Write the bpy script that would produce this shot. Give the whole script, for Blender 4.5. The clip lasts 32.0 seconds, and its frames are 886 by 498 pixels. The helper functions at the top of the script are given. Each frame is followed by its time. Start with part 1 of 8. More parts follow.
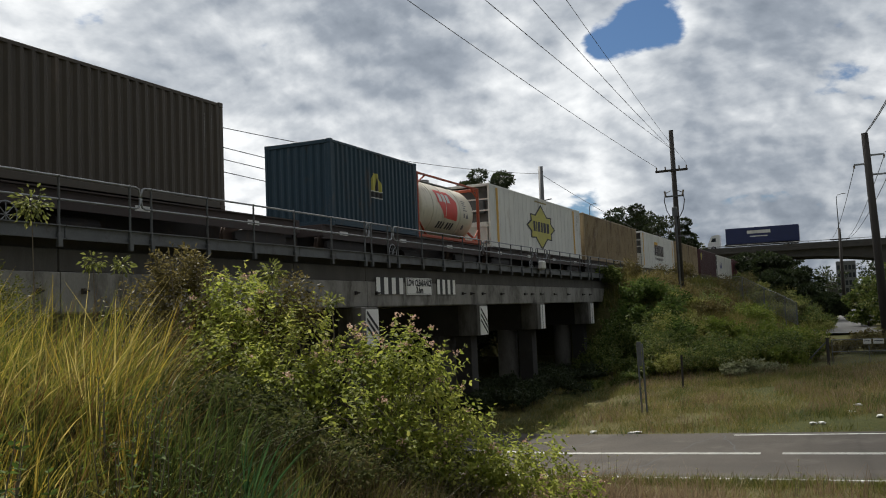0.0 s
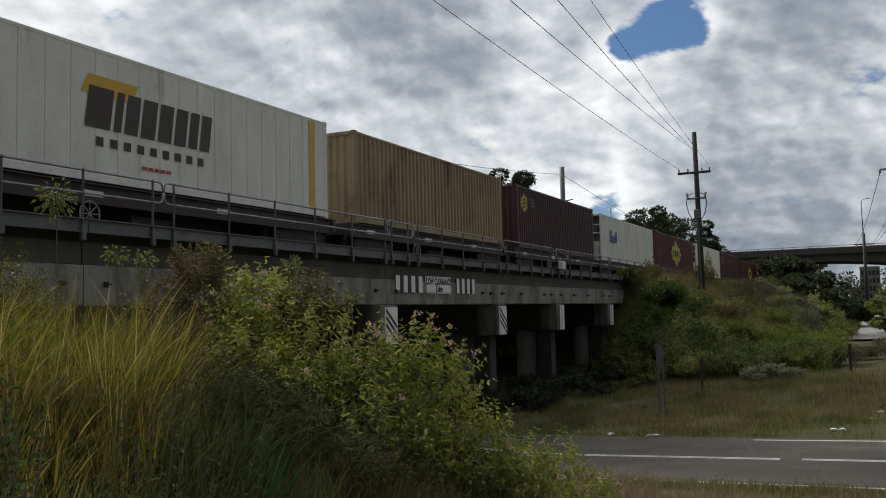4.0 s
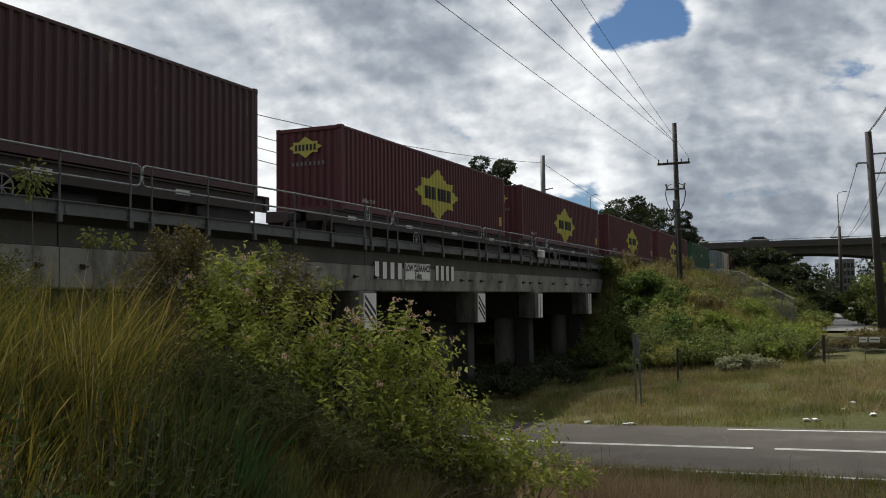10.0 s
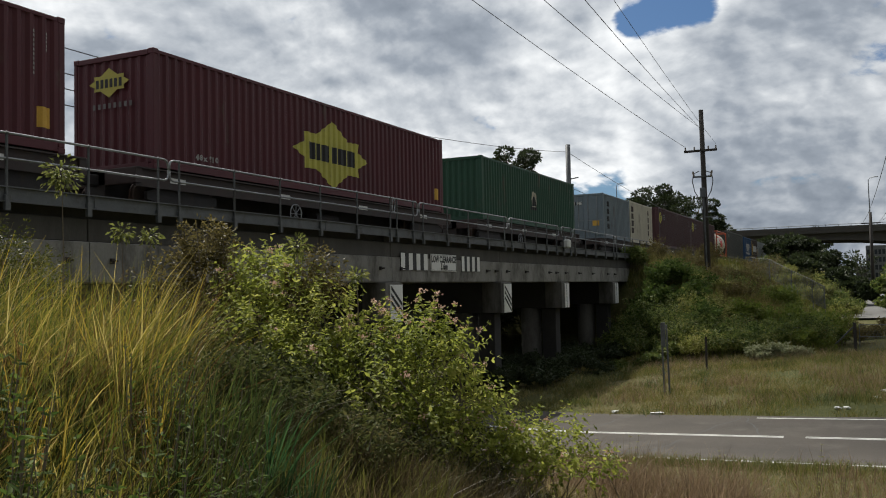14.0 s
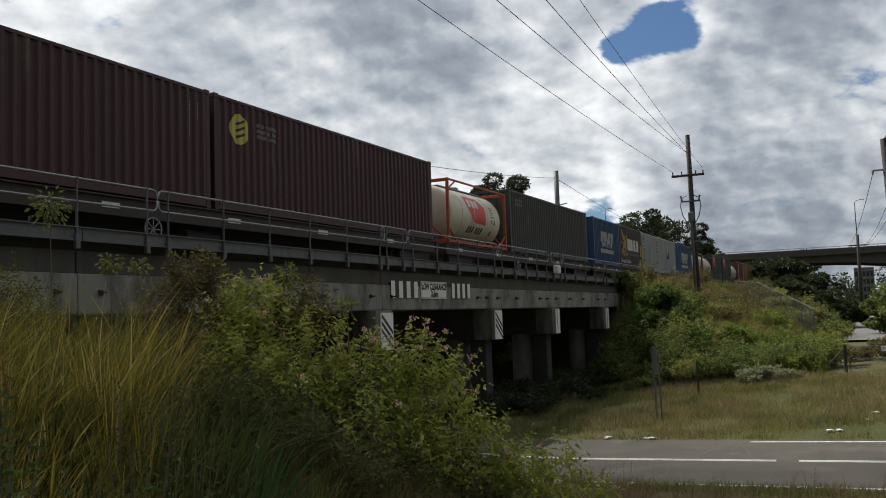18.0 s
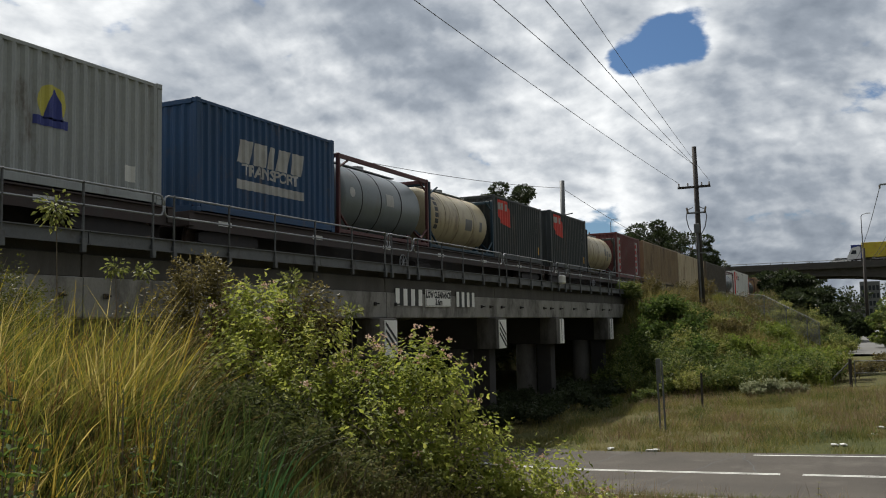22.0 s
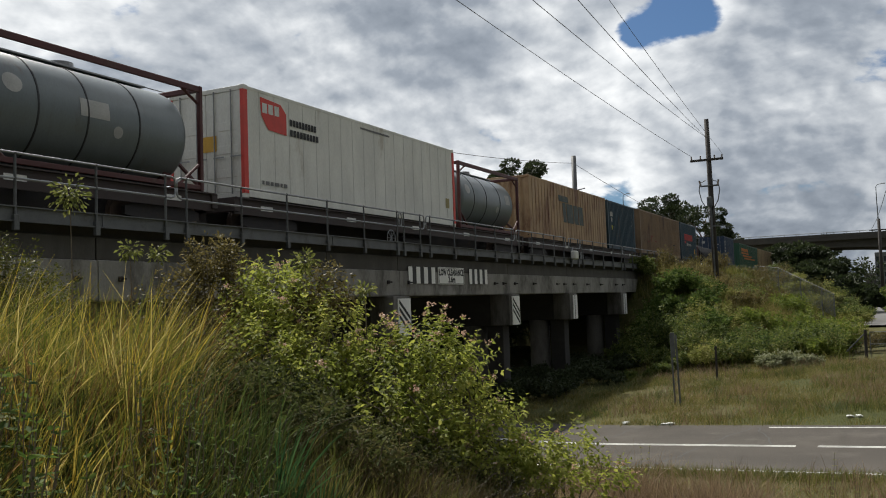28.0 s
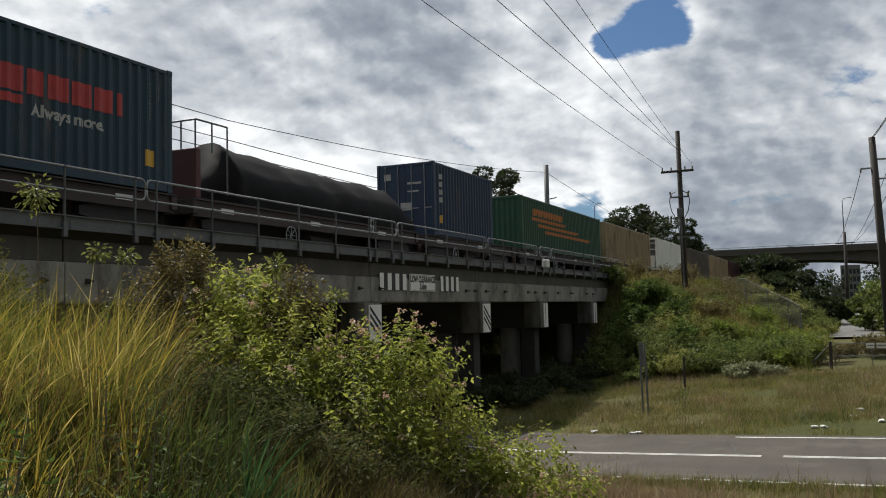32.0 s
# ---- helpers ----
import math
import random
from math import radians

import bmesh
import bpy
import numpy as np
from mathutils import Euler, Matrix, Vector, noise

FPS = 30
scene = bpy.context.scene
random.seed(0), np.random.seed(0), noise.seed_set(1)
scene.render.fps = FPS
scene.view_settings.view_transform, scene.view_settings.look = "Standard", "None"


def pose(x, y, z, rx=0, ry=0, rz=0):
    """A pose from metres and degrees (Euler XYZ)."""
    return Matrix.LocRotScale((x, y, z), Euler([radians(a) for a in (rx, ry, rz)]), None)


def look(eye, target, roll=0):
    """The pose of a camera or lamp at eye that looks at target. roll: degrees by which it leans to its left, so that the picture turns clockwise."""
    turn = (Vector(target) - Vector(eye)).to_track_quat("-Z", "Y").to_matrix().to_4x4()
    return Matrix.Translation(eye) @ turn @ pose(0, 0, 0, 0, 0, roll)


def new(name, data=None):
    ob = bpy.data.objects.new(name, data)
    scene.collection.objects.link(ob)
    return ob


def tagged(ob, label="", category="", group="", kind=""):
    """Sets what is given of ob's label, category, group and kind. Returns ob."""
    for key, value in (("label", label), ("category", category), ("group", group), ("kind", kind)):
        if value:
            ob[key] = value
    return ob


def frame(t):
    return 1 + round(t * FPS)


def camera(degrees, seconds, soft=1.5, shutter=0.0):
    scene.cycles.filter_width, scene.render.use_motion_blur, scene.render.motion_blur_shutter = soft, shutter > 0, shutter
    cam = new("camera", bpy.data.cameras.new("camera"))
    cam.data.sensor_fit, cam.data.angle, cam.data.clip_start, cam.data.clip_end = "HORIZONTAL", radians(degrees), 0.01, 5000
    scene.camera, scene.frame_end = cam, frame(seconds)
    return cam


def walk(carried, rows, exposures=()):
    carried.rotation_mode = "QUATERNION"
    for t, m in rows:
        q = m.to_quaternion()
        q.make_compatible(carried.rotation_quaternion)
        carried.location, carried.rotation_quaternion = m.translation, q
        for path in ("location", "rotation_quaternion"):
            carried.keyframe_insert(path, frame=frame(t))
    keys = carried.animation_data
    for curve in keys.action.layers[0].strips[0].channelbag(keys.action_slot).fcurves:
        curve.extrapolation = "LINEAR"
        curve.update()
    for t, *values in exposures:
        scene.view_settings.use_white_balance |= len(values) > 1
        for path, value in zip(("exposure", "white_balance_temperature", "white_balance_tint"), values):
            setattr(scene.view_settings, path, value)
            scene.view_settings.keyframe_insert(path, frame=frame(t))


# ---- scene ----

# The camera: hand-held at one spot on the bank, metres from its own eye; y runs along the railway, x across it.
LENS = 52.5
TURNS = [
    (0, 94.06, 2.32, 24.39),
    (0.5, 94.32, 1.81, 24.28),
    (1, 94.05, 1.42, 24.58),
    (1.5, 93.71, 1.09, 24.92),
    (2, 93.97, 1.19, 25.90),
    (2.5, 93.53, 1.58, 25.47),
    (3, 93.42, 1.27, 24.93),
    (3.5, 93.92, 1.24, 25.18),
    (5.5, 94.07, 1.61, 26.44),
    (6, 94.15, 1.51, 24.77),
    (6.5, 93.60, 1.41, 23.32),
    (7, 93.20, 1.13, 23.82),
    (7.5, 93.58, 1.74, 24.49),
    (8, 94.45, 1.28, 23.71),
    (8.5, 94.04, -0.15, 22.52),
    (9, 93.61, -0.10, 23.29),
    (9.5, 93.69, 0.44, 23.68),
    (10, 93.18, 0.64, 24.25),
    (10.5, 93.12, 0.62, 25.07),
    (11, 93.25, 0.77, 25.77),
    (11.5, 93.08, 1.38, 26.79),
    (12, 93.20, 1.60, 27.24),
    (12.5, 93.73, 1.50, 27.46),
    (13, 93.41, 1.09, 26.90),
    (13.5, 92.79, 1.02, 26.18),
    (14, 92.62, 1.19, 25.92),
    (14.5, 92.69, 1.18, 25.50),
    (15, 92.95, 0.88, 24.99),
    (15.5, 93.56, 0.61, 25.11),
    (17.5, 93.99, 1.45, 25.08),
    (18, 94.34, 1.92, 25.32),
    (18.5, 94.59, 2.15, 25.44),
    (19, 94.39, 2.16, 25.10),
    (19.5, 94.10, 2.05, 24.68),
    (20, 94.14, 1.92, 24.79),
    (20.5, 94.59, 1.97, 25.46),
    (21, 94.95, 1.69, 25.48),
    (21.5, 94.87, 1.40, 25.20),
    (22, 94.88, 1.14, 25.58),
    (22.5, 94.76, 1.07, 25.82),
    (23, 94.44, 1.13, 25.67),
    (23.5, 94.37, 1.32, 25.74),
    (24, 94.38, 1.50, 25.93),
    (24.5, 94.47, 1.57, 25.99),
    (25, 94.42, 1.66, 25.96),
    (25.5, 93.97, 1.65, 25.93),
    (27.5, 93.41, 1.65, 26.00),
    (28, 93.47, 2.01, 26.43),
    (28.5, 93.14, 2.25, 26.50),
    (29, 93.21, 2.05, 26.55),
    (29.5, 93.64, 2.03, 26.71),
    (30, 93.95, 1.78, 26.48),
    (30.5, 94.11, 1.39, 25.68),
    (31, 94.03, 1.25, 24.94),
    (31.5, 93.86, 1.29, 24.69),
    (32, 93.86, 1.29, 24.58),
]
cam = camera(LENS, 32.0, soft=1.05)
EXPOSURES = [(0.0, 0.0), (32.0, 0.0)]
walk(cam, [(t, pose(0, 0, 0, rx, ry, rz)) for t, rx, ry, rz in TURNS], EXPOSURES)

# ---- light ----
SUN_EL, SUN_AZ = 51.0, 143.0   # azimuth in degrees, counted from +x towards +y
SUN_DIR = Vector((math.cos(radians(SUN_EL)) * math.cos(radians(SUN_AZ)), math.cos(radians(SUN_EL)) * math.sin(radians(SUN_AZ)), math.sin(radians(SUN_EL))))


def build_world():
    w = bpy.data.worlds.new("sky")
    scene.world = w
    w.use_nodes = True
    nt = w.node_tree
    n, l = nt.nodes, nt.links
    n.clear()

    def node(kind, **kw):
        nd = n.new(kind)
        for k, v in kw.items():
            if k == "operation":
                nd.operation = v
            elif k == "blend":
                nd.data_type, nd.blend_type = "RGBA", v
        return nd

    def m(op, a, b=None, c=None):
        nd = node("ShaderNodeMath", operation=op)
        for i, v in enumerate((a, b, c)):
            if v is None:
                continue
            if isinstance(v, (int, float)):
                nd.inputs[i].default_value = v
            else:
                l.new(v, nd.inputs[i])
        return nd.outputs[0]

    out = node("ShaderNodeOutputWorld")
    bg = node("ShaderNodeBackground")
    bg.inputs["Strength"].default_value = 1.0
    sky = node("ShaderNodeTexSky")
    sky.sky_type, sky.sun_disc = "NISHITA", False
    sky.sun_elevation = radians(SUN_EL)
    sky.sun_rotation = radians(90 - SUN_AZ)
    tc = node("ShaderNodeTexCoord")
    sep = node("ShaderNodeSeparateXYZ")
    l.new(tc.outputs["Generated"], sep.inputs[0])
    # the cloud deck is a level sheet: directions meet it at x / z, y / z
    rise = m("ADD", m("MAXIMUM", sep.outputs[2], 0.0), 0.48)
    comb = node("ShaderNodeCombineXYZ")
    l.new(m("DIVIDE", sep.outputs[0], rise), comb.inputs[0])
    l.new(m("DIVIDE", sep.outputs[1], rise), comb.inputs[1])

    def cloud(scale, detail, rough, shift, warp=0.0):
        nz = node("ShaderNodeTexNoise")
        nz.inputs["Scale"].default_value = scale
        nz.inputs["Detail"].default_value = detail
        nz.inputs["Roughness"].default_value = rough
        nz.inputs["Distortion"].default_value = warp
        mp = node("ShaderNodeVectorMath", operation="ADD")
        l.new(comb.outputs[0], mp.inputs[0])
        mp.inputs[1].default_value = shift
        l.new(mp.outputs[0], nz.inputs["Vector"])
        return nz.outputs["Fac"]

    def puffs(scale, shift):
        """Heaped cloud: rounded billows whose rims are broken by smaller ones."""
        mp = node("ShaderNodeVectorMath", operation="ADD")
        l.new(comb.outputs[0], mp.inputs[0])
        mp.inputs[1].default_value = shift
        wz = node("ShaderNodeTexNoise")
        wz.inputs["Scale"].default_value, wz.inputs["Detail"].default_value = scale * 1.2, 5
        l.new(mp.outputs[0], wz.inputs["Vector"])
        wsc = node("ShaderNodeVectorMath", operation="SCALE")
        l.new(wz.outputs["Color"], wsc.inputs[0])
        wsc.inputs["Scale"].default_value = 0.55 / scale
        wp = node("ShaderNodeVectorMath", operation="ADD")
        l.new(mp.outputs[0], wp.inputs[0])
        l.new(wsc.outputs[0], wp.inputs[1])
        vo = node("ShaderNodeTexVoronoi")
        vo.feature = "SMOOTH_F1"
        vo.inputs["Smoothness"].default_value = 0.35
        vo.inputs["Scale"].default_value = scale
        vo.inputs["Detail"].default_value, vo.inputs["Roughness"].default_value = 3.0, 0.45
        l.new(wp.outputs[0], vo.inputs["Vector"])
        return m("SUBTRACT", 0.5, vo.outputs["Distance"])

    toward = Vector((SUN_DIR.x, SUN_DIR.y, 0.0)).normalized() * 0.022

    def deck(shift):
        return m("ADD", m("MULTIPLY_ADD", cloud(2.4, 10, 0.57, shift + Vector((3.1, 0.7, 0.0)), 0.2), 2.4, -0.70), m("MULTIPLY", puffs(9.0, shift), 0.45))

    big, lee = deck(Vector((0.0, 0.0, 0.0))), deck(toward)
    soft = cloud(1.7, 5, 0.45, (2.2, 0.7, 0.0))

    def patch(centre, size, amount):
        d = node("ShaderNodeVectorMath", operation="DISTANCE")
        l.new(tc.outputs["Generated"], d.inputs[0])
        d.inputs[1].default_value = Vector(centre).normalized()
        r = node("ShaderNodeMapRange")
        r.interpolation_type = "SMOOTHSTEP"
        l.new(d.outputs["Value"], r.inputs[0])
        r.inputs[1].default_value, r.inputs[2].default_value = 0.0, size
        r.inputs[3].default_value, r.inputs[4].default_value = amount, 0.0
        return r.outputs[0]

    def total(items):
        out = items[0]
        for i in items[1:]:
            out = m("ADD", out, i)
        return out

    # thin places in the deck, and its thick grey bellies
    gap = total([patch(*g) for g in CLEAR])
    belly = total([patch(*g) for g in BELLIES])
    dens = m("SUBTRACT", m("ADD", big, 0.46), m("MULTIPLY", gap, 1.2))
    cover = node("ShaderNodeMapRange")
    cover.interpolation_type = "SMOOTHSTEP"
    l.new(dens, cover.inputs[0])
    cover.inputs[1].default_value, cover.inputs[2].default_value = 0.30, 0.46
    # thick cloud is grey from below, thin cloud and the billows' sunward flanks are white
    light = m("SUBTRACT", 0.63, m("MULTIPLY", m("SUBTRACT", dens, 0.94), 0.30))
    light = m("ADD", light, m("MULTIPLY", m("SUBTRACT", big, lee), 1.1))
    light = m("SUBTRACT", light, m("MULTIPLY", m("SUBTRACT", soft, 0.5), 2.4))
    light = m("SUBTRACT", light, m("MULTIPLY", belly, 0.85))
    light = m("ADD", light, m("MULTIPLY", gap, 0.5))
    ramp = node("ShaderNodeValToRGB")
    l.new(light, ramp.inputs[0])
    e = ramp.color_ramp.elements
    e[0].position, e[0].color = 0.1, (0.20, 0.235, 0.285, 1)
    e[1].position, e[1].color = 1.0, (0.92, 0.94, 0.95, 1)
    e.new(0.40).color = (0.32, 0.36, 0.415, 1)
    e.new(0.66).color = (0.54, 0.575, 0.615, 1)
    low = node("ShaderNodeVectorMath", operation="MULTIPLY")
    l.new(sky.outputs[0], low.inputs[0])
    low.inputs[1].default_value = (0.036, 0.050, 0.066)
    # cloud glows towards the sun and is dull on the side away from it
    facing = node("ShaderNodeVectorMath", operation="DOT_PRODUCT")
    l.new(tc.outputs["Generated"], facing.inputs[0])
    facing.inputs[1].default_value = SUN_DIR
    gain = node("ShaderNodeMapRange")
    gain.interpolation_type = "SMOOTHSTEP"
    l.new(facing.outputs["Value"], gain.inputs[0])
    gain.inputs[1].default_value, gain.inputs[2].default_value = -0.35, 0.65
    gain.inputs[3].default_value, gain.inputs[4].default_value = 0.21, 1.08
    lit = node("ShaderNodeVectorMath", operation="SCALE")
    l.new(ramp.outputs[0], lit.inputs[0])
    l.new(gain.outputs[0], lit.inputs["Scale"])
    mix = node("ShaderNodeMix", blend="MIX")
    l.new(cover.outputs[0], mix.inputs["Factor"])
    l.new(low.outputs[0], mix.inputs["A"])
    l.new(lit.outputs[0], mix.inputs["B"])
    l.new(mix.outputs["Result"], bg.inputs["Color"])
    l.new(bg.outputs[0], out.inputs[0])


# directions, reach and strength
CLEAR = [((-0.312, 0.903, 0.294), 0.04, 0.24), ((-0.235, 0.934, 0.275), 0.045, 0.40), ((-0.205, 0.937, 0.285), 0.055, 0.40), ((-0.165, 0.940, 0.300), 0.06, 0.40), ((-0.120, 0.935, 0.330), 0.085, 0.36), ((-0.05, 0.90, 0.44), 0.17, 0.34), ((-0.80, 0.52, 0.30), 0.20, 0.12)]
BELLIES = [((-0.60, 0.756, 0.268), 0.22, 0.26), ((-0.44, 0.87, 0.226), 0.18, 0.26), ((-0.47, 0.82, 0.32), 0.22, 0.30), ((-0.66, 0.66, 0.36), 0.2, 0.2), ((-0.32, 0.93, 0.16), 0.10, 0.15)]
build_world()
sun = new("sun", bpy.data.lights.new("sun", "SUN"))
sun.data.energy, sun.data.angle, sun.data.color = 5.0, radians(0.8), (1.0, 0.96, 0.88)
sun.matrix_world = look(SUN_DIR * 100, (0, 0, 0))

# ---- materials ----
MATS = {}


def mat(name, color, rough=0.6, metal=0.0, var=0.25, scale=3.0, grain=40.0, bump=0.1, dirt=None, dirt_amount=0.35, stretch=(1, 1, 1), rand=0.0, spec=0.5, trans=0.0):
    """A surface with large blotches, fine grain, optional dirt or rust of its own shape, and bump."""
    if name in MATS:
        return MATS[name]
    mt = bpy.data.materials.new(name)
    MATS[name] = mt
    mt.use_nodes = True
    nt = mt.node_tree
    n, l = nt.nodes, nt.links
    b = n["Principled BSDF"]
    b.inputs["Metallic"].default_value = metal
    b.inputs["Specular IOR Level"].default_value = spec
    tc = n.new("ShaderNodeTexCoord")
    mp = n.new("ShaderNodeMapping")
    mp.inputs["Scale"].default_value = stretch
    l.new(tc.outputs["Object"], mp.inputs[0])

    def noise_tex(s, d, r=0.6):
        nz = n.new("ShaderNodeTexNoise")
        nz.inputs["Scale"].default_value, nz.inputs["Detail"].default_value, nz.inputs["Roughness"].default_value = s, d, r
        l.new(mp.outputs[0], nz.inputs["Vector"])
        return nz.outputs["Fac"]

    big, fine = noise_tex(scale, 5), noise_tex(grain, 3)
    add = n.new("ShaderNodeMath")
    add.operation = "MULTIPLY_ADD"
    l.new(fine, add.inputs[0])
    add.inputs[1].default_value = 0.5
    l.new(big, add.inputs[2])
    rg = n.new("ShaderNodeMapRange")
    rg.inputs[1].default_value, rg.inputs[2].default_value = 0.5, 1.0
    rg.inputs[3].default_value, rg.inputs[4].default_value = 1 - var, 1 + var
    l.new(add.outputs[0], rg.inputs[0])
    val = rg.outputs[0]
    if rand:
        oi = n.new("ShaderNodeObjectInfo")
        r2 = n.new("ShaderNodeMapRange")
        r2.inputs[3].default_value, r2.inputs[4].default_value = 1 - rand, 1 + rand
        l.new(oi.outputs["Random"], r2.inputs[0])
        mu = n.new("ShaderNodeMath")
        mu.operation = "MULTIPLY"
        l.new(val, mu.inputs[0])
        l.new(r2.outputs[0], mu.inputs[1])
        val = mu.outputs[0]
    sc = n.new("ShaderNodeVectorMath")
    sc.operation = "SCALE"
    sc.inputs[0].default_value = color[:3]
    l.new(val, sc.inputs["Scale"])
    col = sc.outputs[0]
    if dirt:
        dn = noise_tex(scale * 0.7 + 0.4, 8, 0.7)
        dr = n.new("ShaderNodeMapRange")
        dr.interpolation_type = "SMOOTHSTEP"
        dr.inputs[1].default_value, dr.inputs[2].default_value = 0.62 - dirt_amount * 0.35, 0.80 - dirt_amount * 0.2
        l.new(dn, dr.inputs[0])
        mx = n.new("ShaderNodeMix")
        mx.data_type = "RGBA"
        l.new(dr.outputs[0], mx.inputs["Factor"])
        l.new(col, mx.inputs["A"])
        mx.inputs["B"].default_value = (*dirt, 1)
        col = mx.outputs["Result"]
    l.new(col, b.inputs["Base Color"])
    rr = n.new("ShaderNodeMapRange")
    rr.inputs[3].default_value, rr.inputs[4].default_value = max(0.05, rough - 0.12), min(1, rough + 0.12)
    l.new(big, rr.inputs[0])
    l.new(rr.outputs[0], b.inputs["Roughness"])
    if bump:
        bp = n.new("ShaderNodeBump")
        bp.inputs["Strength"].default_value, bp.inputs["Distance"].default_value = bump, 0.02
        l.new(add.outputs[0], bp.inputs["Height"])
        l.new(bp.outputs[0], b.inputs["Normal"])
    if trans:
        tr = n.new("ShaderNodeBsdfTranslucent")
        l.new(col, tr.inputs["Color"])
        ms = n.new("ShaderNodeMixShader")
        ms.inputs[0].default_value = trans
        l.new(b.outputs[0], ms.inputs[1])
        l.new(tr.outputs[0], ms.inputs[2])
        l.new(ms.outputs[0], n["Material Output"].inputs["Surface"])
    return mt


def leaf_mat(name, colors, trans=0.45, rough=0.5):
    """Leaves or blades: a colour ramp over each island's own chance, with light coming through."""
    if name in MATS:
        return MATS[name]
    mt = bpy.data.materials.new(name)
    MATS[name] = mt
    mt.use_nodes = True
    nt = mt.node_tree
    n, l = nt.nodes, nt.links
    b = n["Principled BSDF"]
    b.inputs["Roughness"].default_value = rough
    b.inputs["Specular IOR Level"].default_value = 0.22
    g = n.new("ShaderNodeNewGeometry")
    tc = n.new("ShaderNodeTexCoord")
    nz = n.new("ShaderNodeTexNoise")
    nz.inputs["Scale"].default_value, nz.inputs["Detail"].default_value = 0.8, 4
    l.new(tc.outputs["Object"], nz.inputs["Vector"])
    ad = n.new("ShaderNodeMath")
    ad.operation = "MULTIPLY_ADD"
    l.new(nz.outputs["Fac"], ad.inputs[0])
    ad.inputs[1].default_value = 1.1
    sb = n.new("ShaderNodeMath")
    sb.operation = "MULTIPLY_ADD"
    l.new(g.outputs["Random Per Island"], sb.inputs[0])
    sb.inputs[1].default_value, sb.inputs[2].default_value = 0.62, -0.34
    l.new(sb.outputs[0], ad.inputs[2])
    rp = n.new("ShaderNodeValToRGB")
    e = rp.color_ramp.elements
    k = len(colors)
    e[0].color, e[1].color = (*colors[0], 1), (*colors[-1], 1)
    for i in range(1, k - 1):
        e.new(i / (k - 1)).color = (*colors[i], 1)
    l.new(ad.outputs[0], rp.inputs[0])
    l.new(rp.outputs[0], b.inputs["Base Color"])
    tr = n.new("ShaderNodeBsdfTranslucent")
    l.new(rp.outputs[0], tr.inputs["Color"])
    ms = n.new("ShaderNodeMixShader")
    ms.inputs[0].default_value = trans
    l.new(b.outputs[0], ms.inputs[1])
    l.new(tr.outputs[0], ms.inputs[2])
    l.new(ms.outputs[0], n["Material Output"].inputs["Surface"])
    return mt


def ground_mat():
    mt = bpy.data.materials.new("ground_dirt_and_grass")
    mt.use_nodes = True
    nt = mt.node_tree
    n, l = nt.nodes, nt.links
    b = n["Principled BSDF"]
    b.inputs["Roughness"].default_value = 0.95
    b.inputs["Specular IOR Level"].default_value = 0.1
    tc = n.new("ShaderNodeTexCoord")

    def nz(s, d, r=0.6):
        t = n.new("ShaderNodeTexNoise")
        t.inputs["Scale"].default_value, t.inputs["Detail"].default_value, t.inputs["Roughness"].default_value = s, d, r
        l.new(tc.outputs["Object"], t.inputs["Vector"])
        return t.outputs["Fac"]

    rp = n.new("ShaderNodeValToRGB")
    e = rp.color_ramp.elements
    e[0].position, e[0].color = 0.3, (0.035, 0.042, 0.016, 1)
    e[1].position, e[1].color = 0.72, (0.16, 0.125, 0.07, 1)
    e.new(0.45).color = (0.07, 0.075, 0.025, 1)
    e.new(0.58).color = (0.11, 0.095, 0.042, 1)
    a = n.new("ShaderNodeMath")
    a.operation = "MULTIPLY_ADD"
    l.new(nz(7.0, 6, 0.7), a.inputs[0])
    a.inputs[1].default_value = 0.5
    s = n.new("ShaderNodeMath")
    s.operation = "MULTIPLY"
    l.new(nz(0.22, 5), s.inputs[0])
    s.inputs[1].default_value = 0.5
    l.new(s.outputs[0], a.inputs[2])
    l.new(a.outputs[0], rp.inputs[0])
    l.new(rp.outputs[0], b.inputs["Base Color"])
    bp = n.new("ShaderNodeBump")
    bp.inputs["Strength"].default_value, bp.inputs["Distance"].default_value = 0.6, 0.08
    l.new(nz(14.0, 6, 0.75), bp.inputs["Height"])
    l.new(bp.outputs[0], b.inputs["Normal"])
    return mt


M_GROUND = ground_mat()
M_ASPHALT = mat("asphalt", (0.074, 0.065, 0.055), 0.92, var=0.3, scale=0.5, grain=60, bump=0.3, dirt=(0.105, 0.094, 0.08), dirt_amount=0.4, spec=0.2)
M_TAR = mat("tar_seal", (0.03, 0.028, 0.026), 0.7, var=0.2, scale=3, bump=0.1)
M_LINE = mat("road_paint", (0.62, 0.62, 0.58), 0.7, var=0.25, scale=4, grain=50, bump=0.1, dirt=(0.2, 0.2, 0.19), dirt_amount=0.35)
M_CONC = mat("concrete", (0.27, 0.262, 0.24), 0.9, var=0.25, scale=0.9, grain=30, bump=0.25, dirt=(0.075, 0.068, 0.058), dirt_amount=0.55, stretch=(1, 1.0, 0.55))
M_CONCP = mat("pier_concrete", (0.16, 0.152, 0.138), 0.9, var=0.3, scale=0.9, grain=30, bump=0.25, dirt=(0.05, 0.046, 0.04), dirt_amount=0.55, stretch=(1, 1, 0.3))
# Concrete colour darkened to carry the shade under the deck.
M_SHADECONC = mat("shade_dark_concrete", (0.036, 0.034, 0.032), 0.9, var=0.3, scale=0.9, grain=30, bump=0.25, dirt=(0.06, 0.055, 0.05), dirt_amount=0.35)
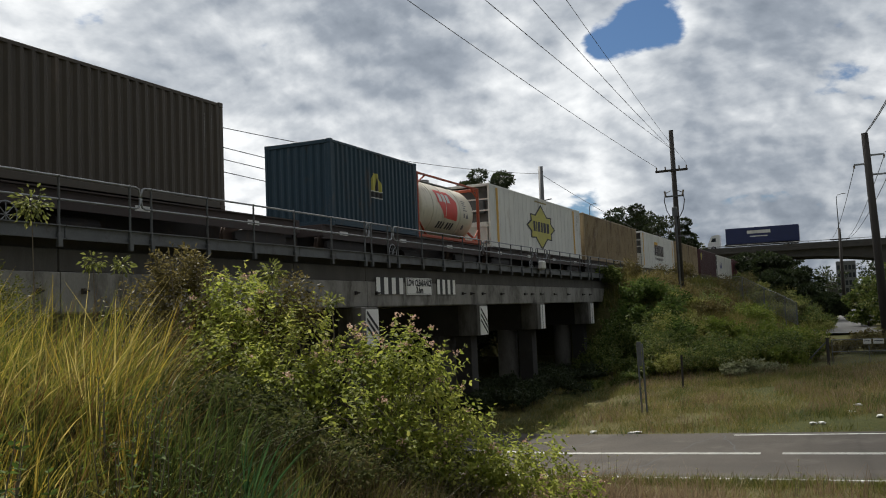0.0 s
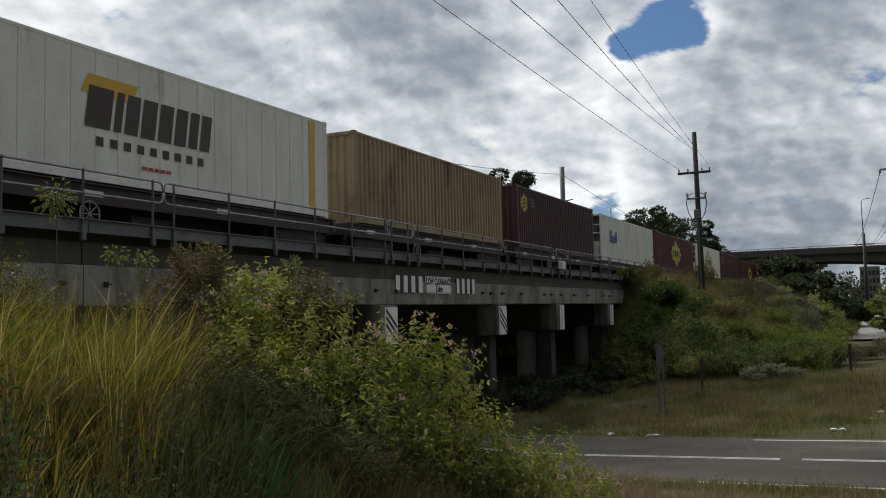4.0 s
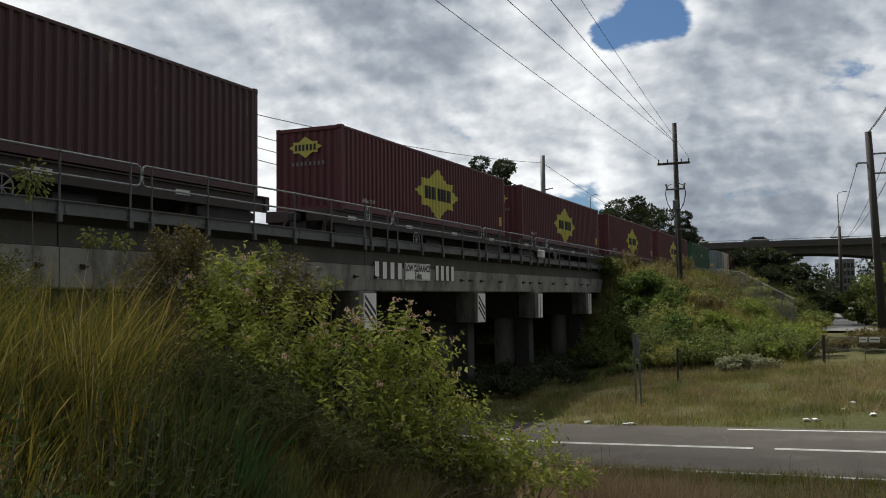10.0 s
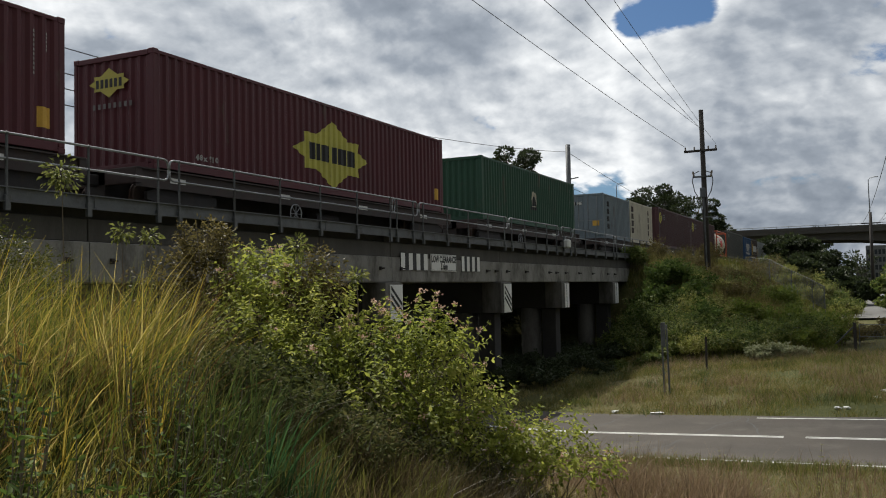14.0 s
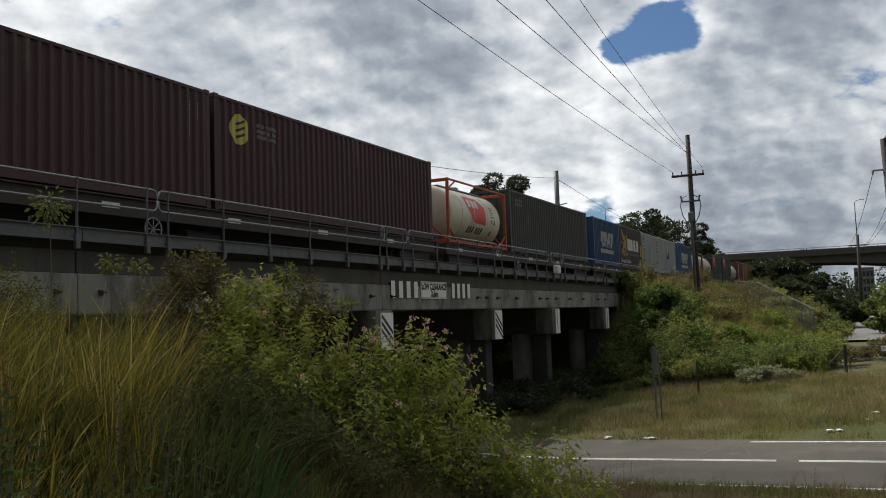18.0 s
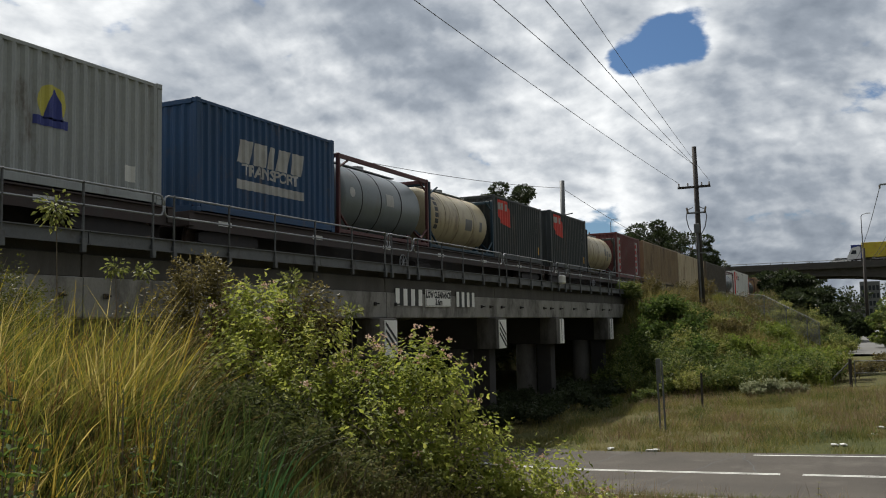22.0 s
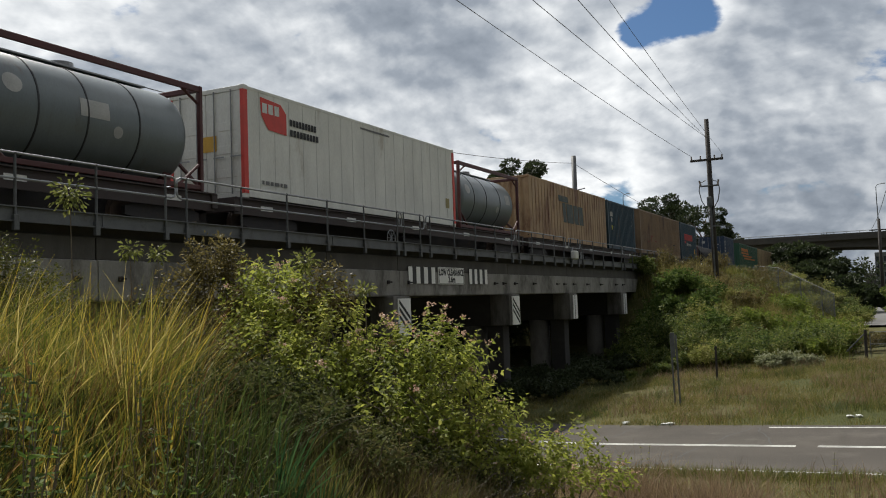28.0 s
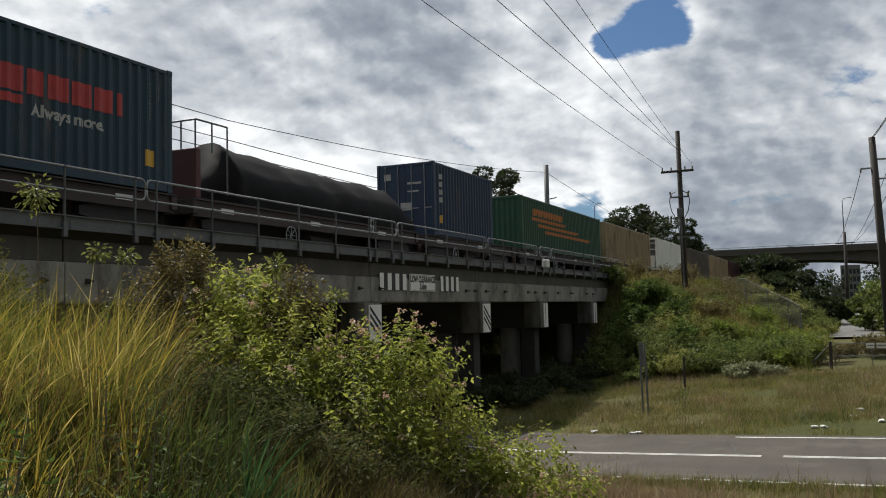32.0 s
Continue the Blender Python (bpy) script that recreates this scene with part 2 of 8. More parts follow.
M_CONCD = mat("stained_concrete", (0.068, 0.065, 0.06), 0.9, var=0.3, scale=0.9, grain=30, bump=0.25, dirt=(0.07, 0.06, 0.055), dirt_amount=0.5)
M_CONCM = mat("streaked_concrete", (0.08, 0.075, 0.067), 0.9, var=0.3, scale=0.9, grain=30, bump=0.25, dirt=(0.06, 0.055, 0.05), dirt_amount=0.55, stretch=(1, 1.6, 0.35))
M_SIGN = mat("white_sign_face", (0.80, 0.80, 0.77), 0.5, var=0.06, scale=2, bump=0.02)
M_GALV = mat("galvanised_steel", (0.29, 0.30, 0.31), 0.55, metal=0.55, var=0.2, scale=5, grain=60, bump=0.05)
M_STEELG = mat("grey_painted_steel", (0.12, 0.127, 0.133), 0.6, metal=0.2, var=0.25, scale=2, grain=40, bump=0.1, dirt=(0.07, 0.065, 0.06), dirt_amount=0.4)
M_RAIL = mat("rail_steel", (0.16, 0.12, 0.10), 0.5, metal=0.7, var=0.2)
M_BALLAST = mat("ballast", (0.19, 0.17, 0.15), 0.95, var=0.4, scale=6, grain=30, bump=1.0)
M_UNDER = mat("dark_underframe", (0.035, 0.032, 0.032), 0.75, metal=0.2, var=0.35, scale=2.0, bump=0.15, dirt=(0.06, 0.045, 0.035), dirt_amount=0.4)
M_BROWNFR = mat("brown_wagon_paint", (0.045, 0.030, 0.027), 0.7, var=0.3, scale=2.0, bump=0.15, dirt=(0.045, 0.04, 0.036), dirt_amount=0.45)
M_WHITE = mat("white_paint", (0.66, 0.66, 0.63), 0.6, var=0.12, scale=2, bump=0.05, dirt=(0.40, 0.38, 0.34), dirt_amount=0.25)
M_BLACK = mat("black_paint", (0.018, 0.018, 0.02), 0.6, var=0.2, bump=0.03)
M_YELLOW = mat("yellow_paint", (0.50, 0.46, 0.085), 0.6, var=0.15, scale=2, bump=0.03, dirt=(0.3, 0.27, 0.09), dirt_amount=0.2)
M_AMBER = mat("amber_paint", (0.62, 0.36, 0.05), 0.6, var=0.15, bump=0.03)
M_REDP = mat("red_paint", (0.62, 0.055, 0.04), 0.55, var=0.15, bump=0.03)
M_TIMBER = mat("weathered_timber", (0.045, 0.039, 0.035), 0.9, var=0.35, scale=2, grain=30, bump=0.4, stretch=(4, 4, 0.4))
M_WIRE = mat("dark_wire", (0.11, 0.11, 0.115), 0.6, metal=0.3, var=0.1, bump=0)
M_INSUL = mat("porcelain", (0.22, 0.18, 0.15), 0.3, var=0.1, bump=0)

# ---- mesh helpers ----


def mesh_object(name, bm, material, parent=None, label="", smooth=False):
    me = bpy.data.meshes.new(name)
    bm.to_mesh(me)
    bm.free()
    if smooth:
        me.polygons.foreach_set("use_smooth", [True] * len(me.polygons))
    me.materials.append(material)
    ob = new(name, me)
    if parent is not None:
        ob.parent = parent
    if label:
        ob["label"] = label
    return ob


def part(name, bm, material, parent, label="", smooth=False):
    """One mesh under a thing or under one of its parts, in the thing's own space."""
    ob = mesh_object(name, bm, material, parent, label, smooth)
    if name in ("print_bars", "graffiti", "lettering"):
        ob["kind"] = "stuff"
    return ob


def raw_object(name, verts, faces, material, parent=None, label="", smooth=False):
    me = bpy.data.meshes.new(name)
    verts, faces = np.asarray(verts, np.float32), np.asarray(faces, np.int32)
    me.vertices.add(len(verts))
    me.vertices.foreach_set("co", verts.ravel())
    me.loops.add(faces.size)
    me.loops.foreach_set("vertex_index", faces.ravel())
    me.polygons.add(len(faces))
    me.polygons.foreach_set("loop_start", np.arange(0, faces.size, faces.shape[1], dtype=np.int32))
    if smooth:
        me.polygons.foreach_set("use_smooth", np.ones(len(faces), bool))
    me.update(calc_edges=True)
    me.materials.append(material)
    ob = new(name, me)
    if parent is not None:
        ob.parent = parent
    if label:
        ob["label"] = label
    return ob


def box(bm, x0, x1, y0, y1, z0, z1, bevel=0.0):
    r = bmesh.ops.create_cube(bm, size=1)
    for v in r["verts"]:
        v.co = Vector((x0 + (v.co.x + 0.5) * (x1 - x0), y0 + (v.co.y + 0.5) * (y1 - y0), z0 + (v.co.z + 0.5) * (z1 - z0)))
    if bevel:
        es = list({e for v in r["verts"] for e in v.link_edges})
        bmesh.ops.bevel(bm, geom=es, offset=bevel, segments=1, affect="EDGES")
    return bm


def box_bm(*a, bevel=0.0):
    return box(bmesh.new(), *a, bevel=bevel)


def rod(bm, a, b, r, sides=8, r2=None):
    a, b = Vector(a), Vector(b)
    d = b - a
    q = d.to_track_quat("Z", "Y").to_matrix().to_4x4()
    bmesh.ops.create_cone(bm, cap_ends=True, segments=sides, radius1=r, radius2=r if r2 is None else r2, depth=d.length, matrix=Matrix.Translation((a + b) / 2) @ q)
    return bm


def tube(bm, pts, r, sides=6):
    """A bent tube through the points, one ring at each."""
    pts = [Vector(p) for p in pts]
    rings = []
    for i, p in enumerate(pts):
        d = (pts[min(i + 1, len(pts) - 1)] - pts[max(i - 1, 0)]).normalized()
        u = d.cross(Vector((0.31, 0.17, 0.93))).normalized()
        v = d.cross(u)
        rr = r[i] if isinstance(r, (list, tuple)) else r
        rings.append([bm.verts.new(p + (u * math.cos(k * math.tau / sides) + v * math.sin(k * math.tau / sides)) * rr) for k in range(sides)])
    for a, b in zip(rings, rings[1:]):
        for k in range(sides):
            bm.faces.new((a[k], a[(k + 1) % sides], b[(k + 1) % sides], b[k]))
    bm.faces.new(rings[0][::-1])
    bm.faces.new(rings[-1])
    return bm


def prism(bm, outline, y0, y1, axis="y"):
    """An outline swept straight: (x, z) pairs along y, or (x, y) pairs along z."""
    f = (lambda p, t: Vector((p[0], t, p[1]))) if axis == "y" else (lambda p, t: Vector((p[0], p[1], t)))
    a = [bm.verts.new(f(p, y0)) for p in outline]
    b = [bm.verts.new(f(p, y1)) for p in outline]
    k = len(outline)
    for i in range(k):
        bm.faces.new((a[i], a[(i + 1) % k], b[(i + 1) % k], b[i]))
    bm.faces.new(a[::-1])
    bm.faces.new(b)
    bmesh.ops.recalc_face_normals(bm, faces=bm.faces)
    return bm


def empty(name, m, label, category, group="", kind=""):
    ob = new(name)
    ob.matrix_world = m
    return tagged(ob, label, category, group, kind)

# ---- the land ----
FACE_X = -12.6          # face of the bridge's edge girder
TRACK_X = -15.5         # middle of the track
RAIL_Z = 1.72
PIERS = (13.9, 22.3, 30.8, 37.7, 46.0)
ROAD_HALF = 3.05


def road_mid(x):
    d = max(0.0, -6.0 - x)
    return 20.45 - 0.15 * x + 0.05 * min(d, 9) ** 2


def road_z(x):
    return min(max(-3.225 + 0.05 * x, -3.72), -2.6)


def smooth01(a, b, v):
    t = min(max((v - a) / (b - a), 0.0), 1.0)
    return t * t * (3 - 2 * t)


def land_z(x, y):
    base = -1.6 - 0.11 * min(max(y, -8), 15.6)
    base += 0.06 * min(max(-x, 0), 6) * (1 - smooth01(6, 14, y))
    rz = road_z(x)
    base = base + (rz - 0.02 - base) * smooth01(12.5, 17.0, y)
    # verge past the road, rising a little
    base += 0.25 * smooth01(26, 36, y) + 0.15 * smooth01(40, 90, y)
    # near embankment, left of the underpass
    base += 0.95 * smooth01(1.5, 6.0, -x) * (1 - smooth01(6, 13, y))
    near = 0.05 - 0.17 * min(max(0.0, x + 12.9), 5.5) - 0.55 * max(0.0, x + 7.4) - 0.75 * max(0.0, y - 10.5)
    # far embankment
    toe = 1.1 if x < -11.5 else 0.42 + 0.68 * smooth01(9.0, 11.5, -x)
    far = 1.50 - (0.49 + 0.13 * smooth01(55, 68, y)) * max(0.0, x + 12.4 - 2.4 * smooth01(60, 72, y)) - toe * max(0.0, 50.5 - y)
    back_near = 1.1 - 0.5 * max(0.0, -19.5 - x) - 0.75 * max(0.0, y - 12.5)
    back_far = 1.50 - 0.5 * max(0.0, -19.5 - x) - toe * max(0.0, 50.5 - y)
    z = max(base, min(near, back_near), min(far, back_far))
    if -24 < x < -11 and 15 < y < 49:
        z = min(z, -2.6)
    n = noise.noise((x * 0.35, y * 0.35, 0.0)) * 0.10 + noise.noise((x * 1.3, y * 1.3, 4.0)) * 0.04
    edge = abs(y - road_mid(x))
    n *= smooth01(ROAD_HALF + 0.2, ROAD_HALF + 1.6, edge)
    z += n
    if edge < ROAD_HALF + 0.5:
        z = min(z, rz - 0.014)
    return z


def build_land():
    xs = sorted({round(v, 3) for v in [*np.arange(-30, 14.01, 0.5), *np.arange(-90, -30, 4.0), *np.arange(14, 90, 4.0), *(-600, -350, -200, -130, 130, 200, 350, 600, -2500, 2500)]})
    ys = sorted({round(v, 3) for v in [*np.arange(-8, 62.01, 0.5), *np.arange(62, 200, 4.0), *np.arange(-60, -8, 6.0), *(-2500, -600, -200, -100, 230, 300, 450, 700, 1200, 2800)]})
    verts = [(x, y, land_z(x, y)) for y in ys for x in xs]
    w = len(xs)
    faces = [(j * w + i, j * w + i + 1, (j + 1) * w + i + 1, (j + 1) * w + i) for j in range(len(ys) - 1) for i in range(w - 1)]
    tagged(raw_object("ground", verts, faces, M_GROUND, smooth=True), "dry grassy ground with earth bank and railway embankment", "ground", kind="structure")


def strip(name, y_off0, y_off1, x0, x1, lift, material, label, step=0.5, parent=None):
    xs = np.arange(x0, x1 + 1e-6, step)
    v, f = [], []
    for x in xs:
        for o in (y_off0, y_off1):
            v.append((x, road_mid(x) + o, road_z(x) + lift))
    for i in range(len(xs) - 1):
        f.append((2 * i, 2 * i + 2, 2 * i + 3, 2 * i + 1))
    return raw_object(name, v, f, material, parent, label)


def build_road():
    road = tagged(strip("road", -ROAD_HALF - 0.22, ROAD_HALF + 0.30, -40, 60, 0.0, M_ASPHALT, ""), "worn grey asphalt road with white painted lines", "road", kind="structure")
    strip("edge_line", -ROAD_HALF + 0.05, -ROAD_HALF + 0.16, -40, 60, 0.004, M_LINE, "white edge line", parent=road)
    strip("edge_line", ROAD_HALF - 0.16, ROAD_HALF - 0.05, -2.9, 60, 0.004, M_LINE, "white edge line", parent=road)
    for a, b in ((-0.05, 0.02), (0.075, 0.145)):
        strip("centre_line", a, b, -40, -1.75, 0.004, M_LINE, "white centre line", parent=road)
        strip("centre_line", a, b, -1.55, 60, 0.004, M_LINE, "white centre line", parent=road)
    # cracks sealed with tar, wandering across the lanes
    for k, (x, o0, o1, drift) in enumerate(((-4.6, -2.9, 3.0, 1.3), (-2.4, -0.2, 3.1, -0.8), (0.9, -3.0, 2.6, 0.9), (3.6, -1.5, 3.1, -1.2), (-6.8, 0.2, 3.0, 0.5), (6.2, -3.0, 1.0, 0.7))):
        v = []
        for i in range(13):
            t = i / 12
            xx = x + drift * t + 0.12 * noise.noise((k * 3.1, t * 6, 0.0))
            o = o0 + (o1 - o0) * t
            w = 0.018 + 0.012 * noise.noise((k, t * 9, 2.0))
            v += [(xx - w, road_mid(xx) + o, road_z(xx) + 0.003), (xx + w, road_mid(xx) + o, road_z(xx) + 0.003)]
        raw_object("crack", v, [(2 * i, 2 * i + 1, 2 * i + 3, 2 * i + 2) for i in range(12)], M_TAR, road, "dark sealed crack")


build_land()
build_road()

# ---- the railway bridge ----


def build_bridge():
    bridge = empty("railway_bridge", pose(0, 0, 0), "grey concrete railway bridge with steel walkway over a road", "bridge", kind="structure")
    joints = [-30.0, 3.5, 11.6, 18.95, 22.6, 30.9, 37.75, 46.05, 50.6]
    for a, b in zip(joints, joints[1:]):
        bm = bmesh.new()
        # edge girder: web with a lower flange and a chamfered top lip
        prism(bm, [(FACE_X - 0.45, 0.25), (FACE_X - 0.02, 0.25), (FACE_X, 0.28), (FACE_X, 0.975), (FACE_X - 0.03, 0.99), (FACE_X - 0.45, 0.99)], a + 0.012, b - 0.012)
        part("edge_girder", bm, M_CONC, bridge)
        part("upstand", box_bm(FACE_X - 0.45, FACE_X - 0.045, a + 0.012, b - 0.012, 0.992, 1.40, bevel=0.012), M_CONCM, bridge, "stained upper course of the girder")
    for a, b in ((-30.0, 22.6), (22.6, 50.6)):
        part("ledge", box_bm(FACE_X - 0.60, FACE_X - 0.25, a, b - 0.02, 1.404, 1.755, bevel=0.01), M_CONCD, bridge, "stained concrete ledge")
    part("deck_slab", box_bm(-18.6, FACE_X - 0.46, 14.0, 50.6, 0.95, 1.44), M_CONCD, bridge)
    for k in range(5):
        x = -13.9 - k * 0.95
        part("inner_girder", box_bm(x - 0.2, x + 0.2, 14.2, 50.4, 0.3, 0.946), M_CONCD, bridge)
    part("rear_girder", box_bm(-18.65, -18.2, 14.0, 50.6, 0.25, 1.7), M_CONC, bridge)
    for y in PIERS:
        bm = bmesh.new()
        box(bm, FACE_X - 0.55, FACE_X + 0.22, y - 0.48, y + 0.48, -0.88, 0.245, bevel=0.02)
        part("headstock_end", bm, M_CONCP, bridge)
        # beam and pile take the darkened concrete, shade put into their colour
        part("headstock", box_bm(-18.6, FACE_X - 0.552, y - 0.40, y + 0.40, -0.88, 0.245, bevel=0.02), M_SHADECONC, bridge, "beam across the pier in shade-darkened concrete colour")
        for x in (-14.0, -17.0):
            bm = bmesh.new()
            rod(bm, (x, y, -4.6), (x, y, -0.87), 0.44, 20)
            part("column", bm, M_CONCP, bridge, smooth=True)
        part("pile", box_bm(-13.38, -12.75, y - 0.3, y + 0.3, -4.6, -0.885, bevel=0.02), M_SHADECONC, bridge, "square pile under the headstock end, coloured dark for shade")
    for y in (11.1, 12.1, 18.5, 19.4, 21.9, 23.1, 29.5, 30.3, 31.4, 33.4, 36.2, 37.1, 38.4, 40.4, 42.6, 45.3, 46.6):
        bm = box_bm(FACE_X + 0.001, FACE_X + 0.06, y - 0.045, y + 0.045, 0.60, 0.70, bevel=0.008)
        rod(bm, (FACE_X + 0.02, y, 0.65), (FACE_X + 0.16, y, 0.65), 0.02, 6)
        part("bolt_bracket", bm, M_UNDER, bridge, "rusty bracket on the girder face")
    part("abutment", box_bm(-18.6, -12.95, 50.0, 51.4, -3.0, 0.246), M_CONC, bridge)
    part("abutment", box_bm(-18.6, -12.95, 12.6, 13.3, -3.0, 0.246), M_CONC, bridge)
    return bridge


def marker_boards():
    """Striped boards on the headstock ends and beside the sign."""
    for y, stripes in ((22.3, 3), (30.8, 3), (37.7, 0), (46.0, 0)):
        b = empty("hazard_board", pose(FACE_X + 0.222, y, -0.32), "white board with black diagonal stripes on a pier end" if stripes else "white painted marker board on a pier end", "hazard board", "boards on the pier ends")
        w = 0.36 if stripes else 0.30
        part("board", box_bm(0.0, 0.03, 0.46 - 2 * w if stripes else -0.1, 0.46, -0.55, 0.5, bevel=0.004), M_SIGN, b)
        if not stripes:
            part("dark_band", box_bm(0.030, 0.034, 0.08, 0.14, -0.55, 0.5), M_STEELG, b)
        for i in range(stripes):
            z = -0.55 + i * 0.21
            bm = bmesh.new()
            bm.faces.new([bm.verts.new((0.034, p, q)) for p, q in ((-0.22, z + 0.50), (-0.22, z + 0.61), (0.42, z + 0.11), (0.42, z))])
            part("stripe", bm, M_BLACK, b)
    for y0, k in ((23.1, 4), (27.35, 4)):
        b = empty("striped_board", pose(FACE_X + 0.004, y0, 0.62), "black and white striped clearance board on the girder", "hazard board", "striped boards")
        wid = 1.72 if y0 < 25 else 1.50
        part("board", box_bm(0, 0.02, 0, wid, 0, 0.50), M_BLACK, b)
        st = wid / (2 * k - 1)
        for i in range(k):
            part("stripe", box_bm(0.020, 0.025, 2 * i * st, (2 * i + 1) * st, 0.0, 0.50), M_SIGN, b)


def text_part(word, size, m, material, parent, name="lettering", squash=1.0):
    cu = bpy.data.curves.new("lettering", "FONT")
    cu.body, cu.size, cu.align_x, cu.align_y = word, size, "CENTER", "CENTER"
    cu.resolution_u = 3
    cu.offset = size * 0.05
    tmp = new("lettering_curve", cu)
    dg = bpy.context.evaluated_depsgraph_get()
    me = bpy.data.meshes.new_from_object(tmp.evaluated_get(dg))
    bpy.data.objects.remove(tmp)
    bpy.data.curves.remove(cu)
    me.transform(m @ Matrix.Diagonal((squash, 1, 1, 1)))
    me.materials.clear()
    me.materials.append(material)
    ob = new(name, me)
    ob.parent = parent
    return ob


SIDE = Matrix(((0, 0, 1, 0), (1, 0, 0, 0), (0, 1, 0, 0), (0, 0, 0, 1)))     # flat lettering turned onto a wall that faces +x
FRONT = Matrix(((1, 0, 0, 0), (0, 0, -1, 0), (0, 1, 0, 0), (0, 0, 0, 1)))   # and onto a wall that faces -y


def clearance_sign():
    s = empty("clearance_sign", pose(FACE_X + 0.006, 25.98, 0.87), "white low clearance sign plate on the bridge girder", "sign")
    part("plate", box_bm(0, 0.025, -0.93, 0.93, -0.27, 0.27, bevel=0.004), M_SIGN, s)
    for a in ((-0.9, 0.9, 0.235, 0.245), (-0.9, 0.9, -0.245, -0.235), (-0.905, -0.89, -0.245, 0.245), (0.89, 0.905, -0.245, 0.245)):
        part("border", box_bm(0.025, 0.029, *a), M_BLACK, s)
    text_part("LOW CLEARANCE", 0.27, pose(0.030, 0, 0.10) @ SIDE, M_BLACK, s, squash=0.80)
    text_part("3.6m", 0.27, pose(0.030, 0, -0.125) @ SIDE, M_BLACK, s, squash=0.95)


def walkway():
    w = empty("walkway", pose(0, 0, 0), "grey steel walkway with galvanised pipe handrails on the bridge", "walkway", kind="structure")
    # edge channel
    cuts = [-12.0, 4.0, 11.6, 19.0, 22.7, 30.7, 38.9, 46.8, 58.6]
    for a, b in zip(cuts, cuts[1:]):
        bm = bmesh.new()
        prism(bm, [(-12.50, 1.55), (-12.44, 1.55), (-12.44, 1.57), (-12.485, 1.575), (-12.485, 1.78), (-12.44, 1.785), (-12.44, 1.805), (-12.50, 1.805)], a + 0.01, b - 0.01)
        part("edge_channel", bm, M_STEELG, w)
        part("floor_plate", box_bm(-13.55, -12.505, a + 0.01, b - 0.01, 1.76, 1.80), M_STEELG, w)
    xr = -12.46
    # handrail panels: two rails with rounded ends, posts between
    panels = [(-9.0, -7.3, -5.6, -3.9, -2.2, -0.5), (0.1, 1.8, 3.5, 5.2, 6.4), (7.0, 8.2, 9.8, 11.45, 13.15), (13.73, 15.43, 17.08, 18.75, 20.5, 22.3), (22.69, 23.7), (24.35, 26.05, 27.7, 29.41, 30.97), (31.71, 33.09, 34.4, 35.69, 36.94), (37.88, 38.89), (39.57, 41.2, 42.9, 44.6, 46.2), (46.8, 48.5, 50.2, 51.9, 53.6, 55.3, 57.0, 58.2)]
    for posts in panels:
        a, b = posts[0] - 0.27, posts[-1] + 0.27
        top, mid, r = 2.66, 2.25, 0.10
        for zt in (top, mid):
            sg = 1 if zt == top else -1
            pts = [(xr, a, (top + mid) / 2), (xr, a, zt - sg * r), (xr, a + r * 0.3, zt - sg * r * 0.3), (xr, a + r, zt)]
            pts += [(xr, b - r, zt), (xr, b - r * 0.3, zt - sg * r * 0.3), (xr, b, zt - sg * r), (xr, b, (top + mid) / 2)]
            bm = bmesh.new()
            tube(bm, pts, 0.021, 8)
            part("rail", bm, M_GALV, w, smooth=True)
        for y in posts:
            bm = bmesh.new()
            rod(bm, (xr, y, 1.42), (xr, y, 2.66), 0.023, 10)
            box(bm, xr - 0.03, xr + 0.045, y - 0.05, y + 0.05, 1.41, 1.66, bevel=0.006)
            for zt in (2.66, 2.25):
                bmesh.ops.create_icosphere(bm, subdivisions=1, radius=0.036, matrix=Matrix.Translation((xr, y, zt)))
            part("post", bm, M_STEELG, w)
    f = empty("floodlight", pose(-12.40, 37.9, 1.95), "small pale floodlight clamped to the handrail", "floodlight")
    part("housing", box_bm(0.0, 0.22, -0.24, 0.24, -0.22, 0.16, bevel=0.05), M_WHITE, f)
    part("bracket", box_bm(-0.05, 0.02, -0.05, 0.05, -0.3, 0.3), M_GALV, f)


def track():
    t = empty("railway_track", pose(0, 0, 0), "railway track with steel rails on ballast", "railway track", kind="structure")
    part("ballast", prism(bmesh.new(), [(-18.1, 1.3), (-13.0, 1.3), (-13.6, 1.52), (-17.4, 1.52)], -640, 900), M_BALLAST, t)
    for sx in (-0.7175, 0.7175):
        x = TRACK_X + sx
        bm = prism(bmesh.new(), [(x - 0.07, 1.555), (x + 0.07, 1.555), (x + 0.07, 1.567), (x + 0.01, 1.585), (x + 0.01, 1.68), (x + 0.035, 1.69), (x + 0.035, 1.72), (x - 0.035, 1.72), (x - 0.035, 1.69), (x - 0.01, 1.68), (x - 0.01, 1.585), (x - 0.07, 1.567)], -640, 900)
        part("rail", bm, M_RAIL, t)
    me = None
    for i in range(110):
        if me is None:
            ob = part("sleeper", box_bm(TRACK_X - 1.2, TRACK_X + 1.2, -0.12, 0.12, 1.46, 1.553, bevel=0.01), M_CONCD, t)
            me = ob.data
        else:
            ob = new("sleeper", me)
            ob.parent = t
        ob.location = (0, -6 + i * 0.65, 0)


build_bridge()
marker_boards()
clearance_sign()
walkway()
track()

# ---- the freight train ----
SPEED = 15.12                 # metres a second towards -y
DECK_Z = 2.82
HALF_W = 1.219
MOVERS = []                   # (thing, offset along the train, height)


def rider(name, u, z, label, category, group=""):
    ob = empty(name, pose(TRACK_X, u, z), label, category, group)
    MOVERS.append((ob, u, z))
    return ob


PITCH = 0.278


